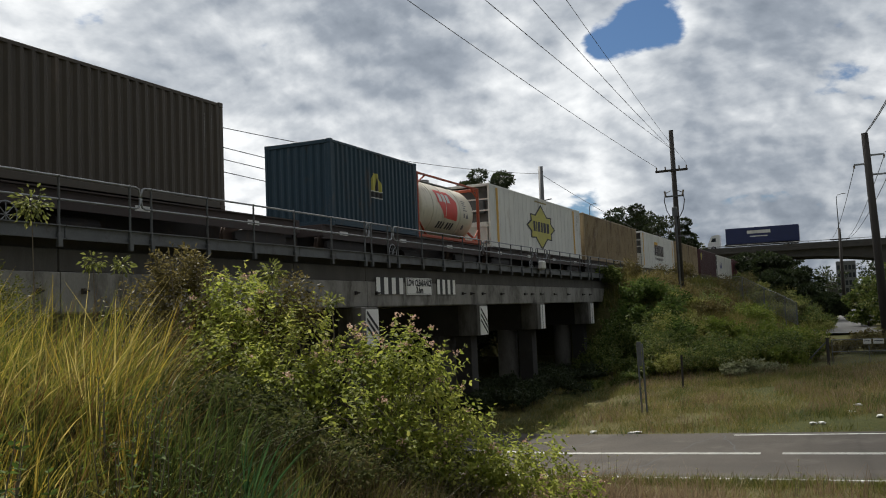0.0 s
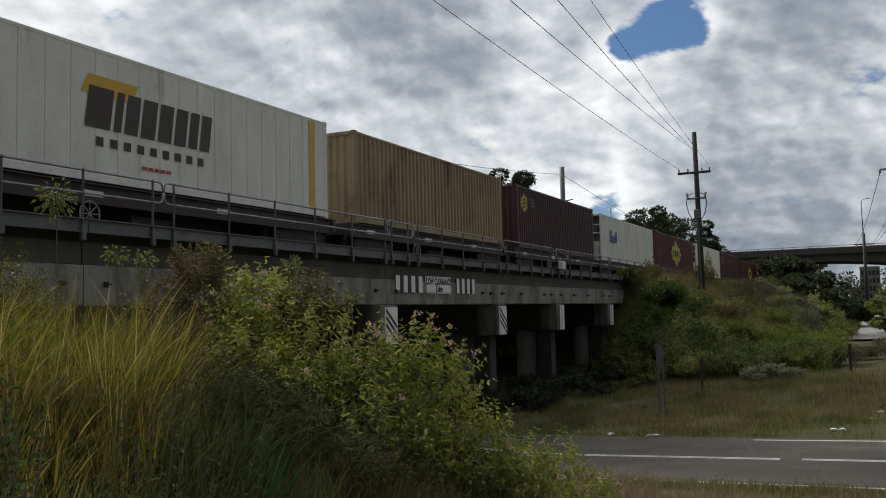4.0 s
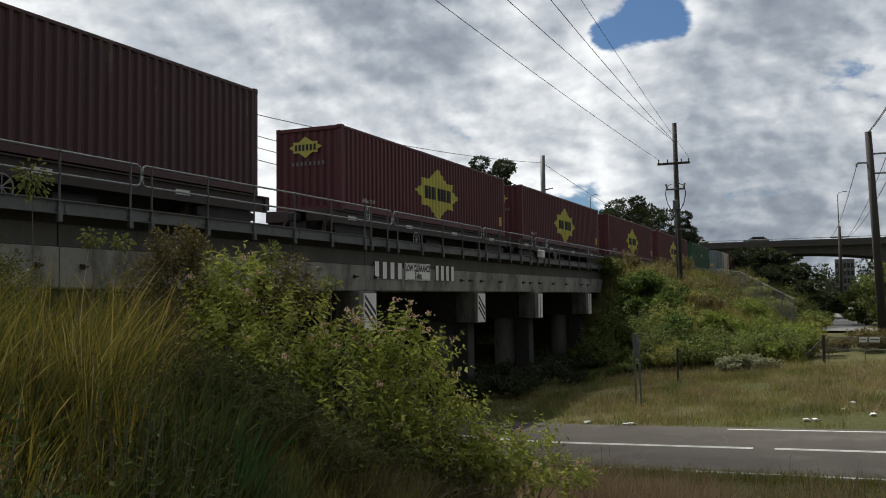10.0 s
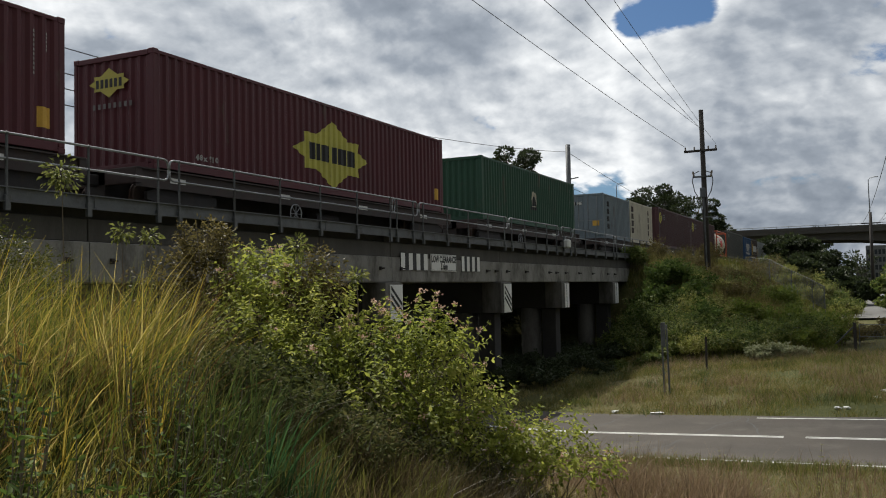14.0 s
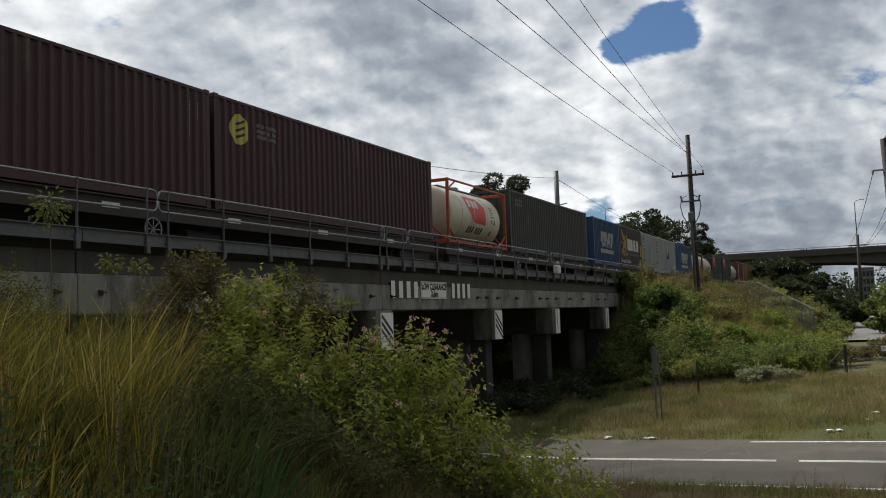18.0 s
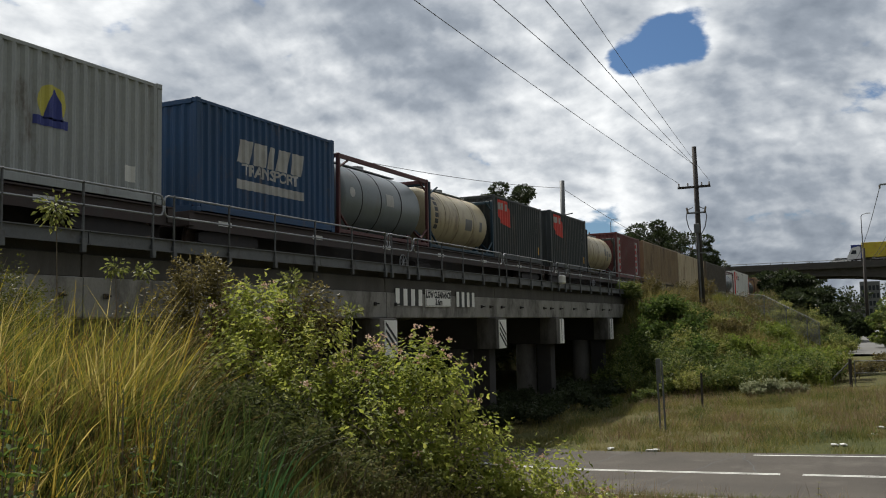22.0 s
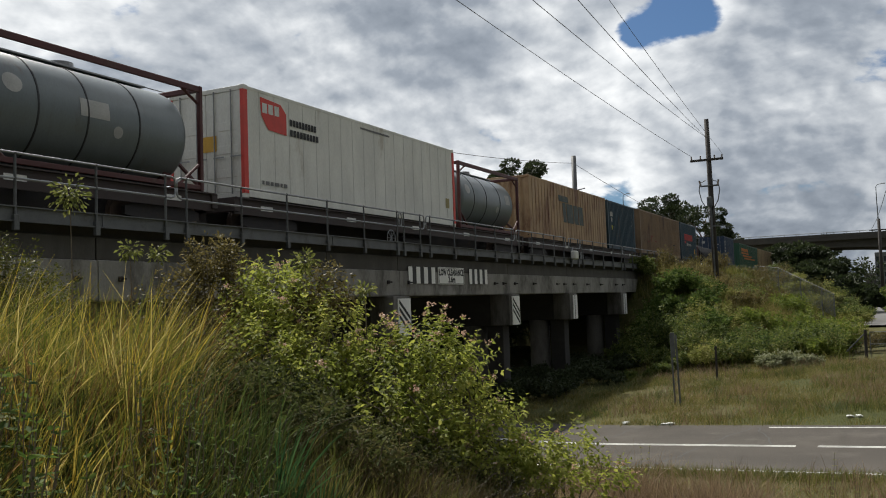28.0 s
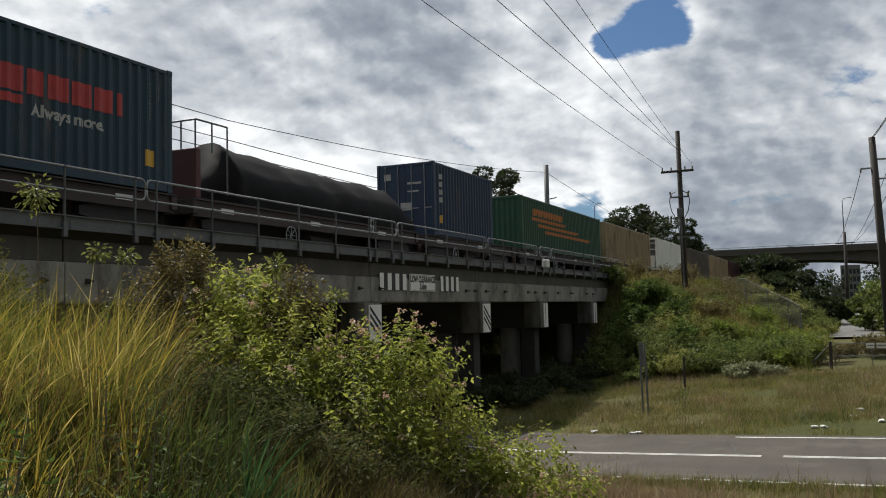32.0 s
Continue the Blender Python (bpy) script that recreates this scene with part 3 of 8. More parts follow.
def corrugation(length, inset, pitch=PITCH, depth=0.046):
    """Break points (y, recess) of a trapezoid wave along a panel."""
    pts, y = [(inset, 0.0)], inset + 0.04
    n = int((length - 2 * inset - 0.08) / pitch)
    p = (length - 2 * inset - 0.08) / n
    for i in range(n):
        y = inset + 0.04 + i * p
        pts += [(y + p * 0.03, 0.0), (y + p * 0.28, -depth), (y + p * 0.53, -depth), (y + p * 0.78, 0.0)]
    pts.append((length - inset, 0.0))
    return pts


def recess_at(pts, y):
    for (a, da), (b, db) in zip(pts, pts[1:]):
        if a <= y <= b:
            return da + (db - da) * (y - a) / max(b - a, 1e-6)
    return 0.0


def corr_panel(pts, z0, z1, x, sign):
    """A folded sheet with a flat back; sign: the way it faces along x."""
    bm = bmesh.new()
    fr = [(bm.verts.new((x + sign * d, y, z0)), bm.verts.new((x + sign * d, y, z1))) for y, d in pts]
    for a, b in zip(fr, fr[1:]):
        bm.faces.new((a[0], b[0], b[1], a[1]) if sign > 0 else (a[0], a[1], b[1], b[0]))
    xb = x - sign * 0.055
    k = [bm.verts.new(p) for p in ((xb, pts[0][0], z0), (xb, pts[-1][0], z0), (xb, pts[-1][0], z1), (xb, pts[0][0], z1))]
    bm.faces.new(k if sign < 0 else k[::-1])
    return bm


def drape(bm, pts, y_shift, x_face, lift):
    """Cuts flat artwork (in the y, z plane) at the folds of a corrugated side and lays it on them."""
    if pts:
        ys = [v.co.y for v in bm.verts]
        lo, hi = min(ys), max(ys)
        for y, _ in pts:
            if lo < y < hi:
                bmesh.ops.bisect_plane(bm, geom=bm.verts[:] + bm.edges[:] + bm.faces[:], plane_co=(0, y, 0), plane_no=(0, 1, 0))
    for v in bm.verts:
        v.co.x = x_face + (recess_at(pts, v.co.y) if pts else 0.0) + lift
    return bm


def art(polys, pts, lift=0.005):
    """Flat artwork of outlines [(y, z), ...] on the side that faces +x."""
    bm = bmesh.new()
    for poly in polys:
        f = bm.faces.new([bm.verts.new((0, y, z)) for y, z in poly])
    for f in bm.faces:
        f.normal_update()
        if f.normal.x < 0:
            f.normal_flip()
    return drape(bm, pts, 0, HALF_W - 0.004, lift)


def words(word, size, y, z, pts, lift=0.008, squash=1.0, turn=0):
    cu = bpy.data.curves.new("lettering", "FONT")
    cu.body, cu.size, cu.align_x, cu.align_y, cu.resolution_u = word, size, "CENTER", "CENTER", 2
    cu.offset = size * 0.03
    tmp = new("lettering_curve", cu)
    me = bpy.data.meshes.new_from_object(tmp.evaluated_get(bpy.context.evaluated_depsgraph_get()))
    bpy.data.objects.remove(tmp)
    me.transform(pose(0, y, z) @ SIDE @ pose(0, 0, 0, 0, 0, turn) @ Matrix.Diagonal((squash, 1, 1, 1)))
    bm = bmesh.new()
    bm.from_mesh(me)
    return drape(bm, pts, 0, HALF_W - 0.004, lift)


def rect(y0, y1, z0, z1):
    return [(y0, z0), (y1, z0), (y1, z1), (y0, z1)]


def disc(y, z, ry, rz, n=20):
    return [(y + ry * math.cos(i * math.tau / n), z + rz * math.sin(i * math.tau / n)) for i in range(n)]


STAR = [(-1.0, 0.0), (-0.72, 0.24), (-0.74, 0.52), (-0.42, 0.50), (0.0, 1.0), (0.42, 0.50), (0.74, 0.52), (0.72, 0.24), (1.0, 0.0), (0.72, -0.24), (0.74, -0.52), (0.42, -0.50), (0.0, -1.0), (-0.42, -0.50), (-0.74, -0.52), (-0.72, -0.24)]


def star_logo(thing, y, z, ry, rz, pts, rim=None):
    if rim:
        part("logo_rim", art([[(y + a * ry * 1.12, z + b * rz * 1.12) for a, b in STAR]], pts, 0.005), rim, thing, "dark rim of the emblem")
    part("logo", art([[(y + a * ry, z + b * rz) for a, b in STAR]], pts, 0.009), M_YELLOW, thing, "yellow eight-pointed emblem")
    bars, x = [], -0.62
    for w in (0.15, 0.07, 0.19, 0.14, 0.20, 0.20):
        bars.append(rect(y + x * ry, y + (x + w) * ry, z - 0.24 * rz, z + 0.24 * rz))
        x += w + 0.055
    for bar in bars:
        part("logo_bar", art([bar], pts, 0.013), M_BLACK, thing, "black bar across the emblem")


def container(u, length, height, body, label, kind="corrugated", doors=False, z0=DECK_Z, frame=None, end="corrugated", rails=None, name="shipping_container"):
    """A steel box container: posts, rails, castings, folded sides and ends, roof; its own y runs from its leading end."""
    c = rider(name, u, z0, label, "container", "containers on the train")
    frame = frame or body
    L, H, W = length, height, HALF_W
    pts = []
    for sx in (1, -1):
        for y0 in (0.0, L - 0.15):
            part("corner_post", box_bm(*sorted((sx * W, sx * (W - 0.10))), y0, y0 + 0.15, 0.118, H - 0.118, bevel=0.012), frame, c)
            for z in (0.0, H - 0.118):
                ob = part("corner_casting", box_bm(*sorted((sx * (W + 0.004), sx * (W - 0.158))), y0 - 0.004 if y0 == 0 else y0 - 0.024, y0 + 0.174 if y0 == 0 else y0 + 0.154, z - 0.003, z + 0.118 + (0.006 if z else 0), bevel=0.012), frame, c)
        part("bottom_rail", box_bm(*sorted((sx * (W - 0.002), sx * (W - 0.06))), 0.175, L - 0.175, 0.03, 0.19, bevel=0.006), rails or frame, c)
        part("top_rail", box_bm(*sorted((sx * (W - 0.002), sx * (W - 0.06))), 0.175, L - 0.175, H - 0.10, H - 0.02, bevel=0.006), frame, c)
        if kind == "corrugated":
            p = corrugation(L, 0.152)
            part("side_panel", corr_panel(p, 0.185, H - 0.098, sx * (W - 0.004), sx), body, c)
        else:
            bm = box_bm(*sorted((sx * (W - 0.010), sx * (W - 0.07))), 0.152, L - 0.152, 0.185, H - 0.098)
            p = []
            part("side_panel", bm, body, c)
            n = int(L / (0.62 if kind == "reefer" else 0.42))
            for i in range(1, n):
                y = L * i / n
                if kind == "reefer":
                    part("panel_seam", box_bm(*sorted((sx * (W - 0.011), sx * (W - 0.004))), y - 0.008, y + 0.008, 0.19, H - 0.10), M_SEAM, c)
                else:
                    part("panel_rib", box_bm(*sorted((sx * (W - 0.012), sx * (W + 0.012))), y - 0.03, y + 0.03, 0.19, H - 0.10, bevel=0.008), body, c)
        if sx > 0:
            pts = p
    part("roof", box_bm(-W + 0.05, W - 0.05, 0.05, L - 0.05, H - 0.06, H - 0.028), frame, c)
    part("floor", box_bm(-W + 0.065, W - 0.065, 0.05, L - 0.05, 0.04, 0.16), M_UNDER, c)
    part("end_header", box_bm(-W + 0.16, W - 0.16, 0.0, 0.10, H - 0.13, H - 0.01, bevel=0.006), frame, c)
    part("end_sill", box_bm(-W + 0.16, W - 0.16, 0.0, 0.10, 0.01, 0.16, bevel=0.006), frame, c)
    if doors:
        for k, (a, b) in enumerate(((-W + 0.105, -0.006), (0.006, W - 0.105))):
            d = part("door", box_bm(a, b, 0.012, 0.06, 0.165, H - 0.135, bevel=0.008), body, c)
            for zz in (0.55, 1.15, 1.75):
                part("door_rib", box_bm(a + 0.08, b - 0.08, 0.002, 0.013, zz, zz + 0.22, bevel=0.005), body, d)
            for xx in (a + 0.28, b - 0.28):
                bm = rod(bmesh.new(), (xx, -0.022, 0.12), (xx, -0.022, H - 0.09), 0.017, 8)
                part("locking_bar", bm, M_GALV, d)
                part("handle", box_bm(xx - 0.02, xx + 0.32, -0.05, -0.035, 1.05, 1.085), M_GALV, d)
    elif end == "machine":
        # cooling unit set back in an open frame
        part("machine_bay", box_bm(-W + 0.1, W - 0.1, 0.40, 0.44, 0.165, H - 0.135), M_CARBAY, c, "dark recess behind the frame")
        part("machine_cover", box_bm(-W + 0.2, W - 0.2, 0.12, 0.40, 0.20, 1.15, bevel=0.03), body, c)
        part("fan_cowl", box_bm(-0.85, 0.85, 0.22, 0.40, 1.55, 2.15, bevel=0.04), M_STEELG, c)
        for zz in (0.92, 1.62, 2.12):
            part("frame_bar", box_bm(-W + 0.1, W - 0.1, 0.0, 0.05, zz, zz + 0.06, bevel=0.006), body, c)
        for sx in (-1, 1):
            part("side_closer", box_bm(*sorted((sx * (W - 0.03), sx * (W - 0.06))), 0.15, 0.42, 0.165, H - 0.135), body, c)
    else:
        q = corrugation(2 * W, 0.10, 0.25, 0.04)
        bm = bmesh.new()
        fr = [(bm.verts.new((y - W, 0.02 - d, 0.165)), bm.verts.new((y - W, 0.02 - d, H - 0.135))) for y, d in q]
        for a, b in zip(fr, fr[1:]):
            bm.faces.new((a[0], b[0], b[1], a[1]))
        k = [bm.verts.new(v) for v in ((-W + 0.1, 0.09, 0.165), (W - 0.1, 0.09, 0.165), (W - 0.1, 0.09, H - 0.135), (-W + 0.1, 0.09, H - 0.135))]
        bm.faces.new(k[::-1])
        part("end_panel", bm, body, c)
    part("end_panel", box_bm(-W + 0.1, W - 0.1, L - 0.08, L - 0.02, 0.05, H - 0.06), body, c)
    return c, pts


def marking(c, pts, y, z, rows, w, h, material, gap=0.35):
    """Small unreadable print: short plain bars."""
    polys = []
    for r in range(rows):
        x = 0.0
        k = 0
        while x < w:
            ww = (0.09, 0.16, 0.12, 0.2)[(k + r) % 4]
            polys.append(rect(y + x, y + min(x + ww, w), z - r * h * 1.5, z - r * h * 1.5 + h))
            x += ww + 0.05
            k += 1
    part("print_bars", art(polys, pts, 0.009), material, c, "small unreadable print")["kind"] = "stuff"


def column_marks(c, pts, y, z0, z1, w, material):
    """A column of print set one character under the other."""
    n = int((z1 - z0) / (w * 1.5))
    part("print_bars", art([rect(y, y + w, z0 + (z1 - z0) * i / n, z0 + (z1 - z0) * (i + 0.62) / n) for i in range(n)], pts, 0.009), material, c, "column of small print")["kind"] = "stuff"


def tank(u, label, frame, shell, length=6.058, height=2.45, beam=True, z0=DECK_Z, radius=1.13, bands=M_BLACK, stout=0.0):
    c = rider("tank_container", u, z0, label, "tank container", "tank containers on the train")
    L, H, W = length, height, HALF_W
    for sx in (1, -1):
        for y0 in (0.0, L - 0.11):
            part("corner_post", box_bm(*sorted((sx * W, sx * (W - 0.11))), y0, y0 + 0.11, 0.0, H, bevel=0.014), frame, c)
        part("bottom_rail", box_bm(*sorted((sx * (W - 0.01), sx * (W - 0.11))), 0.11, L - 0.11, 0.03, 0.14, bevel=0.01), frame, c)
        if beam:
            part("top_rail", box_bm(*sorted((sx * (W - 0.01), sx * (W - 0.075))), 0.11, L - 0.11, H - 0.085 - stout, H - 0.01, bevel=0.01), frame, c)
        for y0, y1 in ((0.12, 0.75), (L - 0.12, L - 0.75)):
            bm = rod(bmesh.new(), (sx * (W - 0.06), y0, H - 0.42), (sx * (W - 0.06), y1, H - 0.08 if beam else H - 0.42 + 0.3), 0.035, 8)
            part("corner_brace", bm, frame, c)
            part("corner_brace", rod(bmesh.new(), (sx * (W - 0.06), y0, 0.62), (sx * (W - 0.06), y1, 0.12), 0.04, 8), frame, c)
    for y0 in (0.0, L - 0.12):
        part("end_beam", box_bm(-W + 0.13, W - 0.13, y0, y0 + 0.12, H - 0.13, H - 0.01, bevel=0.01), frame, c)
        part("end_beam", box_bm(-W + 0.13, W - 0.13, y0, y0 + 0.12, 0.02, 0.17, bevel=0.01), frame, c)
        for sx in (1, -1):
            part("end_brace", rod(bmesh.new(), (sx * (W - 0.15), y0 + 0.06, 0.16), (0.0, y0 + 0.06, 1.2), 0.05, 6), frame, c)
    # shell: a turned profile with dished ends
    zc, r, n = 0.14 + radius, radius, 40
    prof = [(0.60 - 0.44 * math.cos(i / 8 * math.pi / 2), r * math.sin(i / 8 * math.pi / 2) ** 0.75 if i else 0.001) for i in range(9)]
    prof += [(L - y, rr) for y, rr in prof[::-1]]
    verts, faces = [], []
    for y, rr in prof:
        for k in range(n):
            a = k * math.tau / n
            verts.append((rr * math.cos(a), y, zc + rr * math.sin(a)))
    for i in range(len(prof) - 1):
        for k in range(n):
            faces.append((i * n + k, i * n + (k + 1) % n, (i + 1) * n + (k + 1) % n, (i + 1) * n + k))
    sh = raw_object("shell", verts, faces, shell, c, "", True)
    for y in (1.55, 2.75, 4.15):
        bm = bmesh.new()
        ring = [[bm.verts.new(((r + e) * math.cos(k * math.tau / n), yy, zc + (r + e) * math.sin(k * math.tau / n))) for k in range(n)] for yy, e in ((y - 0.02, -0.01), (y - 0.018, 0.012), (y + 0.018, 0.012), (y + 0.02, -0.01))]
        for a, b in zip(ring, ring[1:]):
            for k in range(n):
                bm.faces.new((a[k], a[(k + 1) % n], b[(k + 1) % n], b[k]))
        part("band", bm, bands, c)
    part("walkway_plate", box_bm(-0.30, 0.30, 1.0, L - 0.9, zc + r + 0.015, zc + r + 0.055, bevel=0.006), M_GALV, c)
    bm = rod(bmesh.new(), (0.0, L * 0.5, zc + r - 0.02), (0.0, L * 0.5, zc + r + 0.16), 0.26, 16)
    part("manhole_lid", bm, M_GALV, c)
    for y in (0.7, L - 0.7):
        part("saddle", box_bm(-0.75, 0.75, y - 0.12, y + 0.12, 0.12, 0.42, bevel=0.02), frame, c)
    return c, zc, r


def wrap(polys, zc, r, lift=0.006, steps=0.06):
    """Artwork of outlines (y, arc height) laid round a tank's flank; arc height is counted from its middle."""
    bm = bmesh.new()
    for poly in polys:
        bm.faces.new([bm.verts.new((0, y, z)) for y, z in poly])
    zs = [v.co.z for v in bm.verts]
    z = min(zs) + steps
    while z < max(zs):
        bmesh.ops.bisect_plane(bm, geom=bm.verts[:] + bm.edges[:] + bm.faces[:], plane_co=(0, 0, z), plane_no=(0, 0, 1))
        z += steps
    for f in bm.faces:
        f.normal_update()
        if f.normal.x < 0:
            f.normal_flip()
    for v in bm.verts:
        a = v.co.z / r
        v.co = Vector(((r + lift) * math.cos(a), v.co.y, zc + (r + lift) * math.sin(a)))
    return bm


def wheelset(parent, y):
    for sx in (-0.75, 0.75):
        bm = rod(bmesh.new(), (sx - 0.06, y, 0.46), (sx + 0.06, y, 0.46), 0.46, 24)
        rod(bm, (sx * 0.955 - 0.02, y, 0.46), (sx * 0.955 + 0.02, y, 0.46), 0.49, 24)
        part("wheel", bm, M_RAIL, parent)
    part("axle", rod(bmesh.new(), (-1.0, y, 0.46), (1.0, y, 0.46), 0.07, 10), M_UNDER, parent)


def bogie(w, y):
    b = part("bogie", box_bm(-0.9, 0.9, y - 0.22, y + 0.22, 0.42, 0.72, bevel=0.03), M_UNDER, w)
    for sx in (-1.0, 1.0):
        bm = prism(bmesh.new(), [(-1.15, 0.42), (-0.75, 0.36), (-0.35, 0.30), (0.35, 0.30), (0.75, 0.36), (1.15, 0.42), (1.15, 0.60), (0.45, 0.78), (-0.45, 0.78), (-1.15, 0.60)], sx - 0.05, sx + 0.05)
        bmesh.ops.rotate(bm, verts=bm.verts, cent=(0, 0, 0), matrix=Matrix.Rotation(math.pi / 2, 3, "Z"))
        for v in bm.verts:
            v.co = Vector((v.co.x, v.co.y + y, v.co.z))
        part("side_frame", bm, M_UNDER, b)
    for dy in (-0.87, 0.87):
        wheelset(b, y + dy)


def wagon(u0, u1, paint, label, deck=DECK_Z):
    """A skeletal container wagon between its headstocks; its own z is counted from the rail."""
    w = rider("container_wagon", u0, RAIL_Z, label, "rail wagon", "wagons of the train")
    L, d = u1 - u0, deck - RAIL_Z - 0.008
    for sx in (1, -1):
        part("side_sill", prism(bmesh.new(), [(sx * 1.15, d - 0.42), (sx * 1.08, d - 0.42), (sx * 1.08, d), (sx * 1.22, d), (sx * 1.22, d - 0.03), (sx * 1.15, d - 0.04)], 0.15, L - 0.15), paint, w)
        y = 1.2
        while y < L - 1.5:
            part("label_plate", box_bm(*sorted((sx * 1.152, sx * 1.160)), y, y + 0.5, d - 0.27, d - 0.15), M_WHITE, w)
            y += 4.1
    part("centre_sill", box_bm(-0.3, 0.3, 0.1, L - 0.1, d - 0.62, d - 0.04), M_UNDER, w)
    for y in (0.1, L - 0.3):
        part("headstock", box_bm(-1.2, 1.2, y, y + 0.2, d - 0.36, d - 0.01, bevel=0.01), paint, w)
    n = max(3, int(L / 2.4))
    for i in range(1, n):
        y = L * i / n
        part("cross_bearer", box_bm(-1.14, 1.14, y - 0.1, y + 0.1, d - 0.26, d - 0.03), M_UNDER, w)
    for y in (1.75, L - 1.75):
        bogie(w, y)
    m = L / 2
    part("air_reservoir", rod(bmesh.new(), (0.75, m - 0.6, 0.42), (0.75, m + 0.6, 0.42), 0.2, 14), M_UNDER, w)
    bm = bmesh.new()
    for k in range(16):
        a, b2 = k * math.tau / 16, (k + 1) * math.tau / 16
        rod(bm, (1.2, m - 2 + 0.26 * math.cos(a), 0.45 + 0.26 * math.sin(a)), (1.2, m - 2 + 0.26 * math.cos(b2), 0.45 + 0.26 * math.sin(b2)), 0.016, 6)
    for k in range(4):
        a = k * math.pi / 4
        rod(bm, (1.2, m - 2 - 0.26 * math.cos(a), 0.45 - 0.26 * math.sin(a)), (1.2, m - 2 + 0.26 * math.cos(a), 0.45 + 0.26 * math.sin(a)), 0.011, 6)
    part("handbrake_wheel", bm, M_GALV, w)
    for y in (-0.35, L + 0.05):
        part("coupler", box_bm(-0.12, 0.12, y, y + 0.5, 0.72, 0.98, bevel=0.03), M_UNDER, w)
    return w


def paint(name, color, dirt=(0.10, 0.075, 0.055), amount=0.25, rough=0.6, var=0.18):
    return mat(name, color, rough, var=var, scale=0.8, grain=25, bump=0.06, dirt=dirt, dirt_amount=amount, stretch=(1, 1.3, 0.45))


M_CARBAY = mat("dark_machine_bay", (0.12, 0.12, 0.118), 0.8, var=0.3, bump=0.1)
M_SEAM = mat("grey_panel_seam", (0.58, 0.58, 0.55), 0.7, var=0.2, bump=0)
P_MAROON = paint("maroon_paint", (0.054, 0.016, 0.021), amount=0.15)
P_DEEPRED = paint("faded_red_paint", (0.086, 0.013, 0.021), amount=0.12)
P_BROWN = paint("brown_olive_paint", (0.062, 0.050, 0.038))
P_TEAL = paint("dark_teal_paint", (0.012, 0.042, 0.068))
P_TAN = paint("tan_paint", (0.30, 0.225, 0.125), dirt=(0.11, 0.065, 0.035), amount=0.45)
P_OCHRE = paint("ochre_paint", (0.25, 0.175, 0.095), dirt=(0.10, 0.06, 0.035), amount=0.45)
P_TANBROWN = paint("browned_tan_paint", (0.21, 0.135, 0.075), dirt=(0.075, 0.04, 0.028), amount=0.45)
P_GREEN = paint("green_paint", (0.014, 0.070, 0.038))
P_GREY = paint("light_grey_paint", (0.30, 0.32, 0.32), amount=0.25)
P_BLUEGREY = paint("blue_grey_paint", (0.17, 0.21, 0.24))
P_CREAM = paint("cream_paint", (0.56, 0.52, 0.42))
P_CHAR = paint("charcoal_paint", (0.045, 0.048, 0.046))
P_BLUE = paint("blue_paint", (0.009, 0.052, 0.135))
P_KENT = paint("dark_brown_paint", (0.050, 0.036, 0.032))
P_DKGREEN = paint("dark_slate_green_paint", (0.027, 0.034, 0.036))
P_WHITE = paint("white_reefer_paint", (0.70, 0.70, 0.66), dirt=(0.42, 0.38, 0.31), amount=0.18)
P_RUSTTAN = paint("rusty_tan_paint", (0.42, 0.28, 0.155), dirt=(0.16, 0.065, 0.03), amount=0.55)
P_REDGR = paint("brick_red_paint", (0.13, 0.034, 0.034))
P_NAVY = paint("navy_paint", (0.016, 0.036, 0.08))
P_ORANGE = paint("orange_frame_paint", (0.38, 0.075, 0.032))
P_OXIDE = paint("oxide_frame_paint", (0.077, 0.019, 0.019))
P_TANKCREAM = paint("cream_tank_paint", (0.60, 0.56, 0.44), amount=0.2, rough=0.4)
P_TANKTAN = paint("stained_tan_tank_paint", (0.40, 0.34, 0.215), dirt=(0.13, 0.085, 0.05), amount=0.42, rough=0.45)
P_TANKGREY = paint("grey_tank_paint", (0.135, 0.16, 0.17), amount=0.15, rough=0.35)
P_TARP = mat("black_tarpaulin", (0.012, 0.012, 0.013), 0.75, var=0.3, scale=1.5, bump=0.3, dirt=(0.022, 0.021, 0.02), dirt_amount=0.3, spec=0.08)
P_DULLYEL = paint("weathered_yellow_paint", (0.30, 0.25, 0.10), amount=0.2)
M_GOLD = mat("gold_paint", (0.42, 0.28, 0.07), 0.5, var=0.2, scale=3, bump=0.03)
M_INKBLUE = mat("ink_blue_paint", (0.03, 0.045, 0.22), 0.6, var=0.15, bump=0.02)
M_DKGREENP = mat("dark_green_lettering_paint", (0.035, 0.055, 0.05), 0.6, var=0.15, bump=0.02, dirt=(0.2, 0.12, 0.07), dirt_amount=0.3)
M_DULLWHITE = mat("faded_white_paint", (0.40, 0.40, 0.39), 0.7, var=0.2, bump=0.02)
M_GREYP = mat("grey_lettering_paint", (0.16, 0.16, 0.16), 0.7, var=0.2, bump=0.02)
M_FADERED = mat("faded_red_lettering", (0.42, 0.05, 0.05), 0.6, var=0.2, bump=0.02)
M_FADEOR = mat("faded_orange_lettering", (0.45, 0.16, 0.04), 0.6, var=0.2, bump=0.02)


def end_art(c, polys, material, label, name="logo"):
    """Flat artwork on the leading end; outlines in (x, z)."""
    bm = bmesh.new()
    for poly in polys:
        bm.faces.new([bm.verts.new((x, -0.006 if name == "logo" else -0.010, z)) for x, z in poly])
    part(name, bm, material, c, label)


